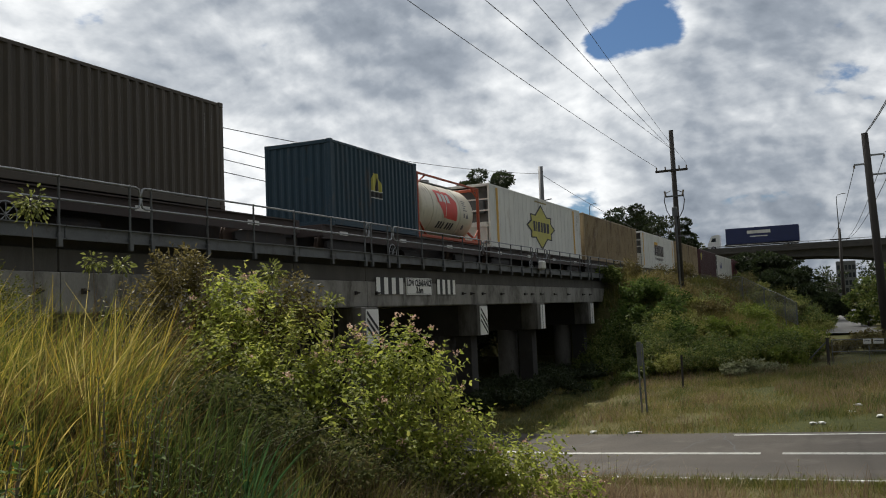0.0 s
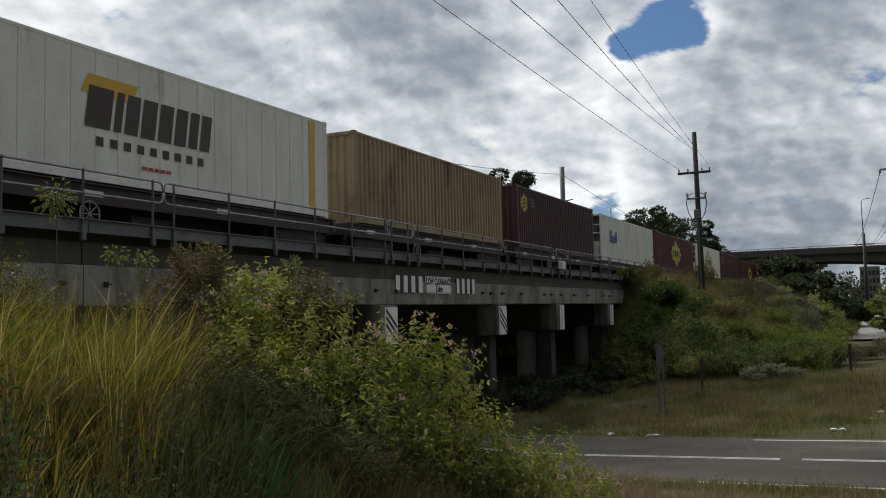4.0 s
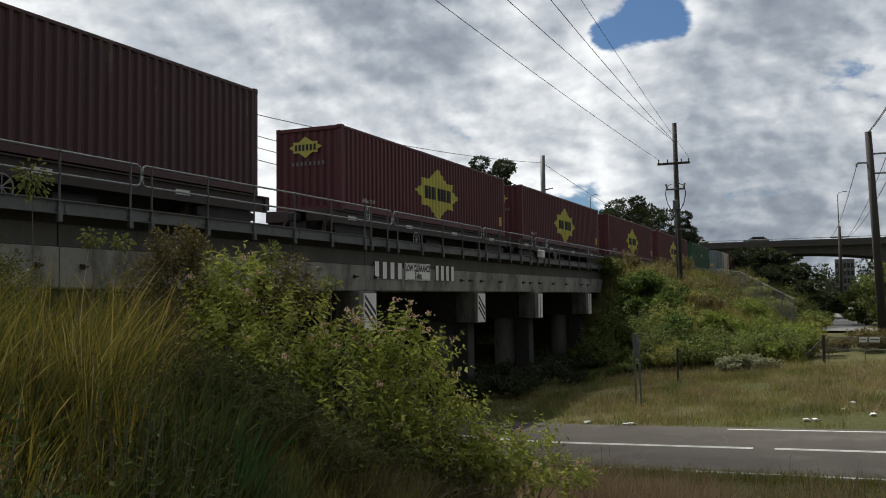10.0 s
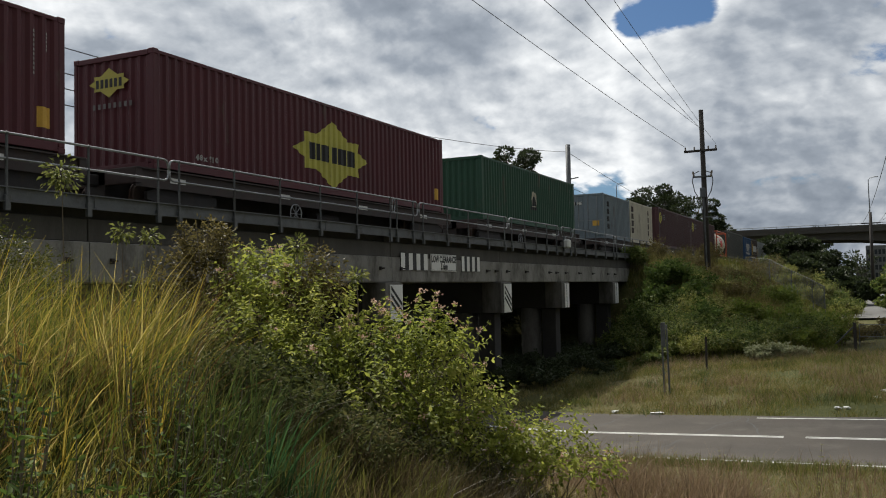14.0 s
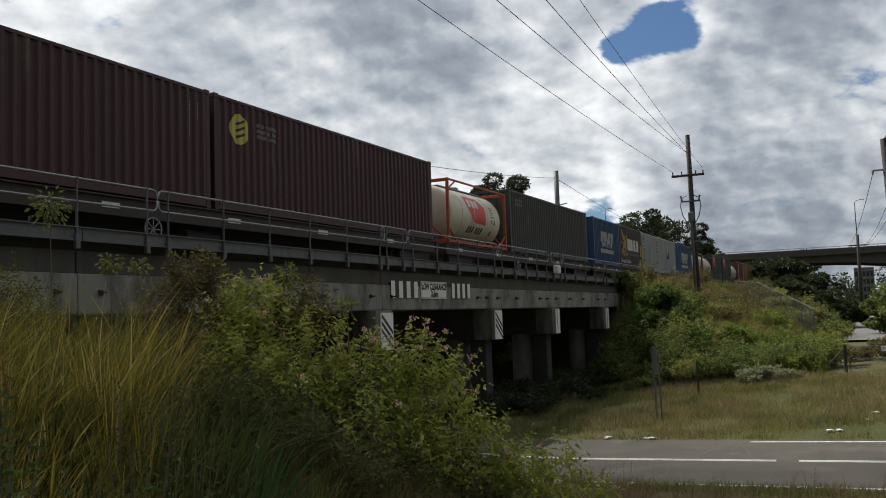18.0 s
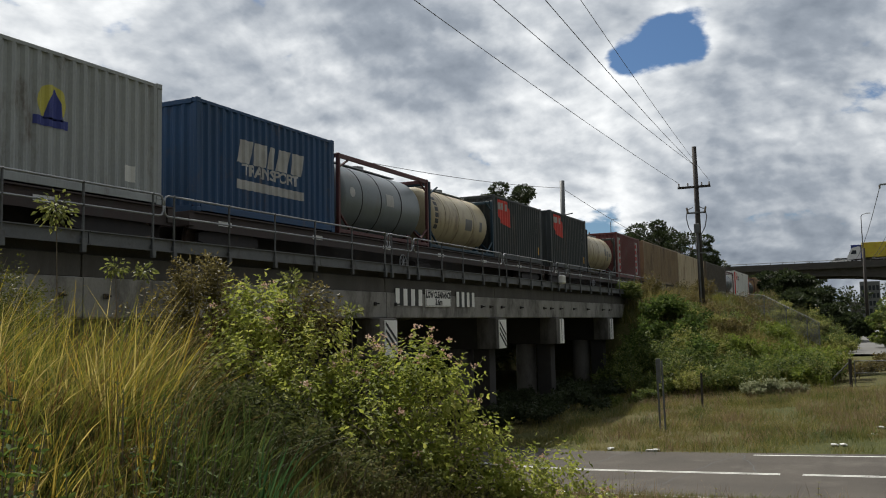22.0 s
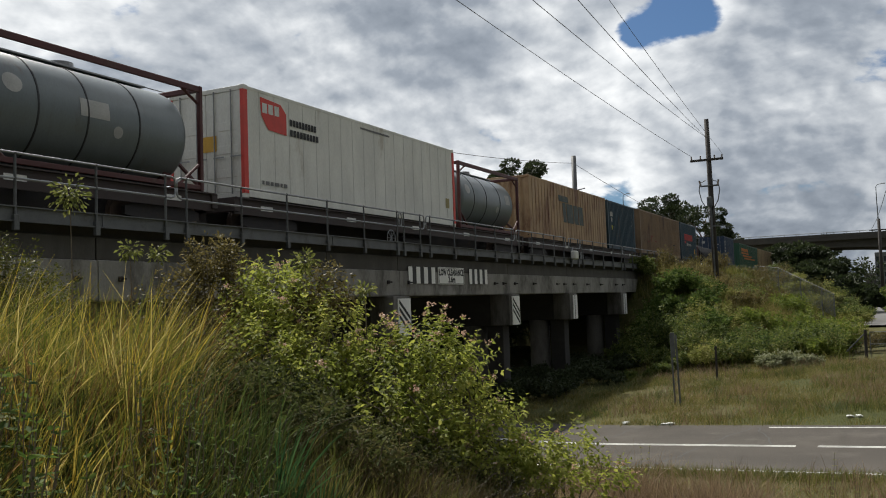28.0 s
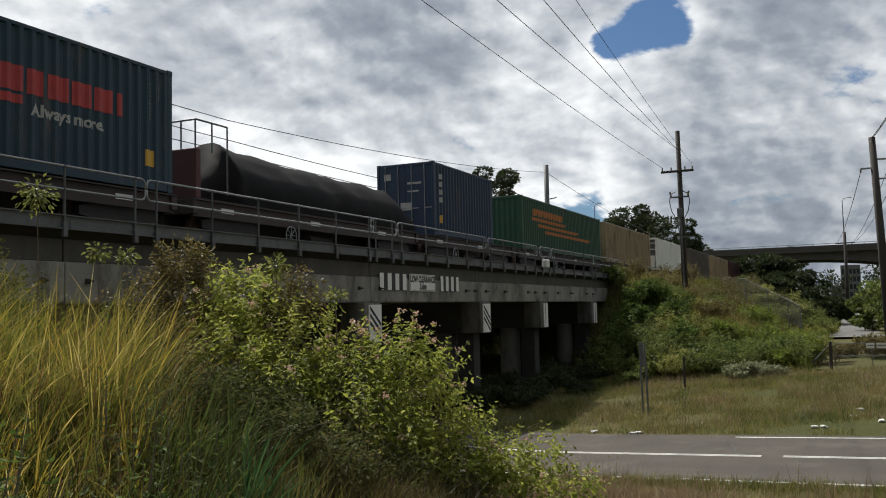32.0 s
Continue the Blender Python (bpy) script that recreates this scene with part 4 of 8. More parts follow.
def bars_logo(c, pts, y0, y1, z0, z1, widths, material, slant=0.0, lift=0.009, label="blocky brand print as plain bars", gap=0.22):
    """A brand word as a row of plain blocks."""
    n = len(widths)
    unit_w = (y1 - y0) / (sum(widths) + gap * (n - 1))
    polys, y = [], y0
    for w in widths:
        a, b = y, y + w * unit_w
        polys.append([(a, z0), (b, z0), (b + slant, z1), (a + slant, z1)])
        y = b + gap * unit_w
    for q in polys:
        part("print_bar", art([q], pts, lift), material, c, label)


def tank_logo(c, zc, r, y0, y1, z0, z1, dig):
    arc = lambda z: r * math.asin(max(-0.97, min(0.97, (z - zc) / r)))
    a, b = arc(z0), arc(z1)
    h = b - a
    w = y1 - y0
    part("logo", wrap([[(y0, b), (y0 + 0.02, b - 0.45 * h), (y0 + 0.35 * w, a + 0.04 * h), (y1, a), (y1, a + 0.68 * h), (y0 + 0.72 * w, b)]], zc, r, 0.008), M_REDP, c, "red cut-corner emblem")
    for i in range(3):
        part("logo_bar", wrap([rect(y0 + (0.10 + 0.20 * i) * w, y0 + (0.25 + 0.20 * i) * w, a + 0.56 * h, a + 0.86 * h)], zc, r, 0.013), M_WHITE, c, "white bars on the emblem")
    if dig:
        shift = arc(dig) + 0.03
        for i, x in enumerate((-0.78, -0.56, -0.32, 0.06, 0.30, 0.54)):
            y = (y0 + y1) / 2 + x
            part("print_bar", wrap([[(y - 0.02, shift - 0.15), (y + 0.13, shift - 0.15), (y + 0.20, shift + 0.15), (y + 0.05, shift + 0.15)]], zc, r, 0.010), M_BLACK, c, "slanted black bar")
    polys = [rect(4.45, 4.45 + (0.42, 0.30, 0.36, 0.25)[i % 4], 0.48 - i * 0.10, 0.52 - i * 0.10) for i in range(5)]
    polys += [[(4.72, -0.22), (5.0, -0.22), (4.86, 0.02)], rect(4.5, 4.62, -0.2, -0.03), disc(4.62, -0.62, 0.12, 0.12, 12)]
    part("print_bars", wrap(polys, zc, r, 0.008), M_GREYP, c, "small dark print and hazard marks")["kind"] = "stuff"


def number_marks(c, p, L, H, material=None):
    """The owner's number and weight columns near the trailing end, plus castings' data plates."""
    material = material or M_DULLWHITE
    column_marks(c, p, L - 0.75, H - 1.25, H - 0.35, 0.055, material)
    column_marks(c, p, L - 0.45, H - 0.75, H - 0.35, 0.05, material)


def build_train():
    F20, F40, F45, F48 = 6.058, 12.192, 13.716, 14.63
    top = lambda z: z - DECK_Z
    C = container
    c, p = C(6.2, F40, top(5.56), P_BROWN, "dull brown corrugated forty-foot container on a rail wagon")
    number_marks(c, p, F40, 2.74)
    c, p = C(23.58, F20, top(5.52), P_TEAL, "dark teal corrugated twenty-foot container with a yellow and white emblem")
    part("logo", art([[(2.72, 1.95), (3.02, 1.95), (3.3, 1.6), (3.3, 1.35), (2.62, 1.35), (2.62, 1.75)]], p), M_YELLOW, c, "yellow part of the emblem")
    part("logo_base", art([rect(2.6, 3.34, 1.14, 1.33), [(2.86, 1.36), (3.12, 1.36), (2.96, 1.84)]], p, 0.010), M_BLACK, c, "black figure of the emblem")
    part("logo_rim", art([rect(2.6, 3.34, 1.10, 1.13), rect(2.6, 3.34, 1.32, 1.35)], p, 0.012), M_WHITE, c, "white lines of the emblem")
    number_marks(c, p, F20, 2.7)
    c, zc, r = tank(29.66, "cream tank container in an orange frame with red emblem", P_ORANGE, P_TANKCREAM, bands=P_TANKCREAM)
    tank_logo(c, zc, r, 2.0, 3.85, 0.88, 2.0, 0.62)
    c, p = C(36.98, F48, top(5.68), P_WHITE, "white refrigerated container with yellow star emblem in a black rim", "reefer", end="machine")
    star_logo(c, 7.24, 1.36, 2.10, 1.06, p, M_BLACK)
    for y in (0.78, 13.12):
        part("yellow_band", art([rect(y, y + 0.28, 0.2, 2.72)], p), M_AMBER, c, "upright yellow band")
    part("top_stripe", art([rect(6.3, 8.2, 2.60, 2.68)], p), P_DULLYEL, c)
    number_marks(c, p, F48, 2.86, M_GREYP)
    c, p = C(52.42, F48, top(5.66), P_TAN, "tan corrugated forty-eight-foot container with faded paint")
    number_marks(c, p, F48, 2.84, M_BLACK)
    c, p = C(68.93, F45, top(5.66), P_WHITE, "white refrigerated container with yellow bands and brown print", "reefer", end="machine")
    for y in (0.38, 12.78):
        part("yellow_band", art([rect(y, y + 0.28, 0.2, 2.72)], p), M_AMBER, c, "upright yellow band")
    bars_logo(c, p, 4.7, 8.5, 1.15, 2.02, (1.6, .5, .9, 1.0, 1.0, .9, .7, .8), P_KENT, 0.12, label="dark brown script drawn as bars")
    bars_logo(c, p, 4.6, 6.0, 1.85, 2.25, (1.0,), M_AMBER, 0.2, 0.006, label="orange flourish behind the print")
    bars_logo(c, p, 5.0, 8.3, 0.78, 0.97, (1,) * 9, P_KENT, 0.0, gap=0.9)
    bars_logo(c, p, 6.3, 7.2, 0.45, 0.52, (1,) * 5, M_FADERED, 0.0)
    c, p = C(84.2, F40, top(5.72), P_TAN, "tan corrugated forty-foot container with rust marks")
    number_marks(c, p, F40, 2.9, M_BLACK)
    c, p = C(98.28, F40, top(5.70), P_MAROON, "maroon corrugated container with a yellow disc emblem")
    part("logo", art([disc(0.98, 2.12, 0.40, 0.40)], p), M_YELLOW, c, "yellow disc emblem")
    for i in range(3):
        part("logo_bar", art([[(0.86 + 0.0, 1.86 + 0.17 * i), (1.2, 1.98 + 0.17 * i), (1.2, 2.05 + 0.17 * i), (0.86, 1.93 + 0.17 * i)]], p, 0.010), P_MAROON, c)
    marking(c, p, 1.62, 2.30, 3, 0.8, 0.10, M_GREYP)
    number_marks(c, p, F40, 2.88)
    c, p = C(112.13, F45, top(5.62), P_WHITE, "cream-white ribbed refrigerated container with blue brand print", "ribs", end="machine")
    bars_logo(c, p, 1.75, 3.4, 1.22, 1.62, (1.1, 0.9, 0.9, 0.9), M_INKBLUE, 0.1, lift=0.03)
    bars_logo(c, p, 1.75, 2.2, 1.60, 1.92, (1.0,), M_INKBLUE, 0.08, lift=0.03)
    bars_logo(c, p, 3.08, 3.42, 1.60, 1.90, (1.0,), M_INKBLUE, 0.05, lift=0.03)
    number_marks(c, p, F45, 2.8, M_GREYP)
    c, p = C(127.3, F48, top(5.68), P_DEEPRED, "red corrugated container with a dull yellow star emblem")
    star_logo(c, 7.15, 1.45, 2.05, 1.06, p)
    number_marks(c, p, F48, 2.86)
    c, p = C(143.6, F45, top(5.68), P_WHITE, "white refrigerated container with yellow star emblem and yellow bands", "reefer", end="machine")
    star_logo(c, 6.6, 1.38, 2.10, 1.05, p, M_BLACK)
    for y in (0.38, 12.42):
        part("yellow_band", art([rect(y, y + 0.30, 0.2, 2.74)], p), M_AMBER, c, "upright yellow band")
    number_marks(c, p, F45, 2.86, M_AMBER)
    c, p = C(158.75, F40, top(5.67), P_MAROON, "maroon corrugated container with a small yellow oval emblem")
    part("logo", art([disc(0.86, 2.08, 0.30, 0.34), rect(0.5, 1.22, 1.56, 1.68)], p), P_DULLYEL, c, "yellow oval emblem")
    for i in range(2):
        part("logo_bar", art([rect(0.80 + 0.12 * i, 0.86 + 0.12 * i, 1.86, 2.32)], p, 0.010), P_MAROON, c)
    number_marks(c, p, F40, 2.84)
    for u in (175.3, 192.35, 209.6, 226.62):
        c, p = C(u, F48, top(5.51), P_DEEPRED, "red corrugated forty-eight-foot container with yellow star emblems")
        star_logo(c, 7.27, 1.2, 2.0, 1.0, p)
        end_art(c, [[(-0.1 + a * 0.62, 2.05 + b * 0.34) for a, b in STAR]], M_YELLOW, "yellow star emblem on the end")
        for i in range(6):
            end_art(c, [rect(-0.5 + 0.14 * i, -0.41 + 0.14 * i, 1.94, 2.14)], M_BLACK, "black bar across the emblem", "logo_bar")
        end_art(c, [rect(-0.6 + 0.16 * i, -0.52 + 0.16 * i, 1.46, 1.58) for i in range(8)], M_GREYP, "row of faint print", "print_bars")
        part("lettering", words("48' x 9'10", 0.19, 1.78, 0.41, p), M_DULLWHITE, c, "white size lettering")
        number_marks(c, p, F48, 2.69)
        part("yellow_label", art([rect(14.0, 14.3, 0.45, 0.85)], p), M_AMBER, c)
    c, p = C(244.86, F40, top(5.43), P_GREEN, "green corrugated forty-foot container with a round yellow emblem")
    part("logo", art([disc(6.1, 1.28, 0.36, 0.38)], p), P_CREAM, c, "pale round emblem")
    part("logo_figure", art([[(5.86, 0.98), (6.36, 0.98), (6.26, 1.4), (6.14, 1.6), (6.0, 1.4)], rect(5.7, 6.5, 0.80, 0.94)], p, 0.010), M_BLACK, c, "dark figure of the emblem")
    number_marks(c, p, F40, 2.6)
    c, p = C(262.6, F20, top(5.47), P_BLUEGREY, "blue-grey twenty-foot container with double doors and a hire label", doors=True)
    end_art(c, [rect(-1.02, -0.42, 2.0, 2.2), rect(-0.36, -0.06, 2.0, 2.2), rect(-0.95, -0.55, 1.6, 1.8)], M_BLACK, "black label", "print_bars")
    for word, x in (("HIRE", -0.72), ("ME", -0.21)):
        text_part(word, 0.22, pose(x, -0.014, 2.10) @ FRONT, M_WHITE, c)
    end_art(c, [rect(0.55, 0.95, 0.75, 1.05)], M_AMBER, "amber label", "print_bars")
    part("print_bars", art([rect(0.9, 1.25, 0.6 + 0.44 * i, 0.9 + 0.44 * i) for i in range(4)], p, 0.008), M_BLACK, c, "upright dark print")
    c, p = C(268.95, F20, top(5.52), P_CREAM, "cream twenty-foot container with upright dark print strips")
    for y in (0.35, 4.7):
        part("print_bars", art([rect(y, y + 0.4, 0.62 + 0.46 * i, 0.98 + 0.46 * i) for i in range(4)], p, 0.008), P_KENT, c, "upright dark print")
    for u in (277.2, 289.55):
        c, p = C(u, F40, top(5.73), P_MAROON, "maroon corrugated forty-foot container with a yellow disc emblem")
        y = 0.64 if u < 280 else 1.0
        part("logo", art([disc(y, 2.15, 0.38, 0.40)], p), M_YELLOW, c, "yellow disc emblem")
        for i in range(3):
            part("logo_bar", art([[(y - 0.12, 1.90 + 0.17 * i), (y + 0.22, 2.02 + 0.17 * i), (y + 0.22, 2.09 + 0.17 * i), (y - 0.12, 1.97 + 0.17 * i)]], p, 0.010), P_MAROON, c)
        marking(c, p, y + 0.75, 2.34, 3, 0.85, 0.10, M_GREYP)
        number_marks(c, p, F40, 2.9)
    c, zc, r = tank(303.16, "cream tank container in an orange frame with red emblem", P_ORANGE, P_TANKCREAM, height=top(5.35), bands=P_TANKCREAM)
    tank_logo(c, zc, r, 2.05, 3.92, 0.96, 2.05, 0.68)
    part("end_emblem", box_bm(-0.45, 0.35, 0.134, 0.150, 1.25, 1.75), M_REDP, c, "red emblem on the tank's end")
    c, p = C(309.72, F40, top(5.66), P_CHAR, "charcoal corrugated forty-foot container with pale streaks")
    part("pale_streak", art([rect(10.88, 11.02, 0.3, 2.55), rect(11.16, 11.3, 0.35, 2.5)], p), M_GREYP, c, "pale upright streaks")
    marking(c, p, 0.7, 2.35, 2, 0.9, 0.12, M_GREYP)
    for u, z in ((323.3, 5.61), (349.12, 5.57)):
        c, p = C(u, F20, top(z), P_BLUE, "bright blue twenty-foot container with white brand print")
        bars_logo(c, p, 1.52, 4.35, 1.42, 2.02, (1.0, 1.0, 0.45, 1.0, 1.0), M_DULLWHITE, 0.12)
        part("lettering", words("TRANSPORT", 0.40, 2.98, 1.24, p, squash=1.08), M_DULLWHITE, c, "white lettering")
        part("print_bars", art([rect(1.52, 4.45, 0.74, 0.98)], p, 0.007), M_DULLWHITE, c, "white bar under the print")
        number_marks(c, p, F20, z - DECK_Z)
    c, p = C(329.52, F20, top(5.62), P_KENT, "dark brown twenty-foot container with gold beast emblem and white print")
    beast = [[(0.62, 1.16), (0.86, 1.66), (1.05, 1.72), (1.5, 1.80), (1.66, 2.2), (1.86, 2.18), (1.94, 2.0), (1.82, 1.90), (1.72, 1.45), (1.42, 1.25), (0.95, 1.40)], [(0.52, 2.62), (0.62, 2.58), (0.82, 2.25), (1.25, 2.14), (1.42, 1.95), (1.35, 1.76), (1.0, 1.78), (0.72, 2.0)], [(0.5, 0.84), (0.62, 0.84), (0.74, 1.12), (0.92, 1.30), (0.80, 1.45), (0.62, 1.18)], [(0.82, 0.82), (0.98, 0.82), (0.95, 1.2), (0.98, 1.4), (0.86, 1.4)], [(1.12, 0.82), (1.3, 0.82), (1.28, 1.05), (1.52, 1.3), (1.3, 1.36), (1.18, 1.1)], [(1.72, 0.80), (1.92, 0.80), (1.78, 1.1), (1.74, 1.5), (1.58, 1.45), (1.66, 1.1)], [(0.36, 1.62), (0.45, 1.72), (0.9, 1.70), (0.9, 1.66), (0.5, 1.66), (0.44, 1.58)]]
    part("logo", art(beast, p, 0.008), M_GOLD, c, "gold winged beast emblem")
    bars_logo(c, p, 2.06, 5.05, 1.22, 1.98, (1.0, 0.85, 1.0, 0.9), M_WHITE, 0.0, gap=0.12)
    bars_logo(c, p, 2.1, 4.95, 0.90, 1.05, (1,) * 15, M_GREYP, 0.0, gap=0.5)
    part("lettering", words("Storage Container", 0.36, 1.55, 0.48, p), M_DULLWHITE, c, "white lettering")
    part("yellow_label", art([rect(5.45, 5.72, 0.35, 0.7), rect(5.75, 5.88, 0.95, 1.7)], p), M_AMBER, c)
    c, p = C(335.78, F20, top(5.57), P_GREY, "light grey twenty-foot container with upright black print")
    for y in (0.5, 4.8):
        part("print_bars", art([rect(y, y + 0.34, 1.5, 2.34), rect(y, y + 0.34, 0.66, 0.86)], p, 0.008), M_BLACK, c, "upright black print")
        part("print_bars", art([rect(y, y + 0.34, 0.92, 1.38)], p, 0.008), P_DULLYEL, c, "yellow block in the print")
        part("print_bars", art([rect(y + 0.08, y + 0.28, 1.62 + 0.24 * i, 1.76 + 0.24 * i) for i in range(3)], p, 0.012), M_DULLWHITE, c, "white marks in the print")
    c, p = C(341.92, F20, top(5.57), P_GREY, "light grey twenty-foot container with a yellow disc emblem")
    part("logo", art([disc(3.05, 1.68, 0.36, 0.36)], p), M_YELLOW, c, "yellow disc of the emblem")
    part("logo_figure", art([[(2.86, 1.34), (3.3, 1.34), (3.26, 1.7), (3.12, 1.98), (2.96, 1.7)], rect(2.62, 3.46, 1.20, 1.38)], p, 0.010), M_INKBLUE, c, "dark figure of the emblem")
    part("pale_label", art([rect(4.95, 5.25, 0.4, 0.75)], p), M_WHITE, c)
    c, zc, r = tank(355.42, "grey tank container in a dark red frame", P_OXIDE, P_TANKGREY, height=top(5.27), stout=0.07)
    part("hazard_label", wrap([disc(0.95, 0.1, 0.16, 0.16, 14), rect(3.1, 3.6, -0.1, 0.3)], zc, r), M_DULLWHITE, c)
    c, zc, r = tank(361.56, "stained tan tank container in an open teal frame", P_TEAL, P_TANKTAN, height=2.4, beam=False, bands=P_TANKTAN)
    part("print_bars", wrap([rect(0.62, 0.9, -0.52 + 0.22 * i, -0.36 + 0.22 * i) for i in range(6)], zc, r), M_BLACK, c, "upright black print")
    part("print_bars", wrap([rect(3.35, 4.0, -0.35, 0.1), rect(4.75, 5.0, -0.3, 0.1)], zc, r), M_GREYP, c, "grey data plates")
    c, p = C(367.66, F20, top(5.52), P_DKGREEN, "dark green twenty-foot container with a red emblem")
    c2, p2 = C(375.12, F20, top(5.66), P_DKGREEN, "dark green twenty-foot container with a red emblem")
    for q, qp, dz in ((c, p, 0.0), (c2, p2, 0.14)):
        part("logo", art([[(0.45, 2.55 + dz), (0.5, 1.95 + dz), (0.85, 1.55 + dz), (1.95, 1.42 + dz), (1.95, 2.1 + dz), (1.55, 2.55 + dz)]], qp), M_REDP, q, "red cut-corner emblem")
        for i in range(3):
            part("logo_bar", art([rect(0.55 + 0.36 * i, 0.82 + 0.36 * i, 2.12 + dz, 2.42 + dz)], qp, 0.010), M_DULLWHITE, q, "pale bars on the emblem")
        number_marks(q, qp, F20, 2.7)
        part("yellow_label", art([rect(5.5, 5.7, 0.45, 0.8)], qp), M_AMBER, q)
    c, zc, r = tank(381.4, "stained tan tank container in an open dark frame", P_CHAR, P_TANKTAN, height=2.4, beam=False, bands=P_TANKTAN)
    part("print_bars", wrap([rect(3.9, 4.3, -0.1, 0.3), rect(4.5, 4.7, -0.4, 0.2), rect(4.9, 5.2, -0.1, 0.1)], zc, r), M_GREYP, c, "small grey marks")
    c, p = C(387.9, F20, top(5.64), P_REDGR, "brick red twenty-foot container with white upright panels")
    for y in (0.32, 4.72):
        part("white_panel", art([rect(y, y + 0.62, 0.35, 2.5)], p, 0.006), M_DULLWHITE, c, "upright white panel")
        part("print_bars", art([rect(y + 0.15, y + 0.48, 0.5 + 0.4 * i, 0.76 + 0.4 * i) for i in range(5)], p, 0.010), M_FADERED, c, "red print as bars")
    c, p = C(395.2, F40, top(5.67), P_OCHRE, "ochre tan corrugated forty-foot container with grimy ribs")
    c, p = C(407.65, F40, top(5.62), P_STAINCREAM, "stained cream container with upright ribs", "ribs")
    c, p = C(421.4, F40, top(5.66), P_BROWN, "dark brown corrugated forty-foot container")
    c, zc, r = tank(433.65, "grey tank container in dark red frame with white labels", P_OXIDE, P_TANKGREY, height=top(5.32), stout=0.07)
    part("logo", wrap([disc(1.0, 0.32, 0.22, 0.2, 14)], zc, r), M_DULLWHITE, c, "pale round emblem")
    part("hazard_label", wrap([rect(2.55, 3.3, -0.05, 0.32), disc(3.55, -0.25, 0.13, 0.13, 14)], zc, r), M_DULLWHITE, c)
    c, p = C(441.2, F40, top(5.70), P_WHITE, "white refrigerated container with red corner posts and red emblem", "reefer", doors=True, frame=P_WHITE)
    for sx in (1, -1):
        for y0 in (-0.006, F40 - 0.155):
            part("red_post_cover", box_bm(*sorted((sx * (HALF_W + 0.006), sx * (HALF_W - 0.10))), y0, y0 + 0.161, 0.12, 2.76), M_REDP, c)
    part("logo", art([[(0.68, 2.68), (0.72, 2.2), (1.0, 1.86), (1.8, 1.82), (1.8, 2.4), (1.55, 2.62)]], p), M_REDP, c, "red cut-corner emblem")
    for i in range(3):
        part("logo_bar", art([rect(0.76 + 0.26 * i, 0.96 + 0.26 * i, 2.28, 2.54)], p, 0.010), M_WHITE, c, "white bars on the emblem")
    bars_logo(c, p, 1.95, 3.2, 2.12, 2.30, (1,) * 9, M_BLACK, 0.0)
    bars_logo(c, p, 1.95, 3.3, 1.84, 2.02, (1,) * 9, M_BLACK, 0.0)
    marking(c, p, 0.7, 0.40, 1, 1.1, 0.10, M_GREYP)
    part("amber_label", art([rect(11.4, 11.7, 0.65, 1.0)], p), P_DULLYEL, c)
    part("top_stripe", art([rect(5.6, 7.4, 2.62, 2.68)], p), M_GREYP, c)
    end_art(c, [rect(-0.1, 0.35, 1.25, 1.65)], M_AMBER, "amber label", "print_bars")
    c, zc, r = tank(453.82, "grey tank container in a dark red frame with hazard label", P_OXIDE, P_TANKGREY, height=top(5.38), stout=0.07)
    part("logo", wrap([disc(1.0, 0.32, 0.22, 0.2, 14)], zc, r), M_DULLWHITE, c, "pale round emblem")
    part("hazard_label", wrap([disc(3.9, -0.30, 0.13, 0.13, 14), rect(4.75, 5.2, 0.0, 0.4)], zc, r), M_DULLWHITE, c)
    c, p = C(461.17, F40, top(5.69), P_RUSTTAN, "rust-streaked tan container with dark slanted brand print", "ribs")
    bars_logo(c, p, 4.05, 5.5, 2.0, 2.30, (1.0,), M_DKGREENP, -0.1, lift=0.022)
    bars_logo(c, p, 4.65, 7.9, 1.0, 1.95, (0.55, 1.1, 0.8, 0.8), M_DKGREENP, -0.12, lift=0.022, gap=0.15)
    c, p = C(473.8, F20, top(5.65), P_TEAL, "dark teal twenty-foot container with small white print")
    part("print_bars", art([rect(0.62, 1.0, 1.92, 2.18), rect(0.68, 0.96, 1.62, 1.86)], p), M_DULLWHITE, c, "small white print")
    part("logo", art([disc(0.85, 1.28, 0.14, 0.17, 12)], p), M_YELLOW, c, "small yellow emblem")
    number_marks(c, p, F20, 2.8)
    c, p = C(481.3, F40, top(5.71), P_TANBROWN, "browned tan corrugated forty-foot container with faint graffiti")
    scrawl = [rect(1.9, 2.05, 0.8, 1.5), rect(2.05, 2.5, 0.8, 0.9), rect(2.9, 3.0, 0.9, 1.3), rect(3.0, 3.5, 1.2, 1.3), rect(3.6, 3.7, 0.85, 1.15), rect(3.8, 4.6, 0.9, 0.98)]
    part("graffiti", art(scrawl, p, 0.006), paint("rusty_graffiti", (0.20, 0.06, 0.04)), c, "faint red scrawl")
    part("graffiti", art([rect(9.8, 9.88, 0.35, 0.95), rect(9.88, 10.4, 0.88, 0.95), rect(10.4, 10.48, 0.3, 0.9), rect(10.7, 11.3, 0.5, 0.56), rect(10.9, 10.97, 0.3, 0.8)], p, 0.006), M_BLACK, c, "black scrawl")
    c, p = C(494.05, F20, top(5.70), P_TEAL, "dark teal twenty-foot container with red brand print")
    bars_logo(c, p, 1.4, 4.5, 1.52, 2.02, (1.0, 0.7, 1.0, 0.95, 1.0, 0.3), M_FADERED, 0.0)
    bars_logo(c, p, 1.4, 1.9, 1.28, 1.46, (1.0,), M_FADERED, 0.0)
    part("lettering", words("Always more.", 0.34, 3.05, 1.22, p), M_DULLWHITE, c, "white lettering")
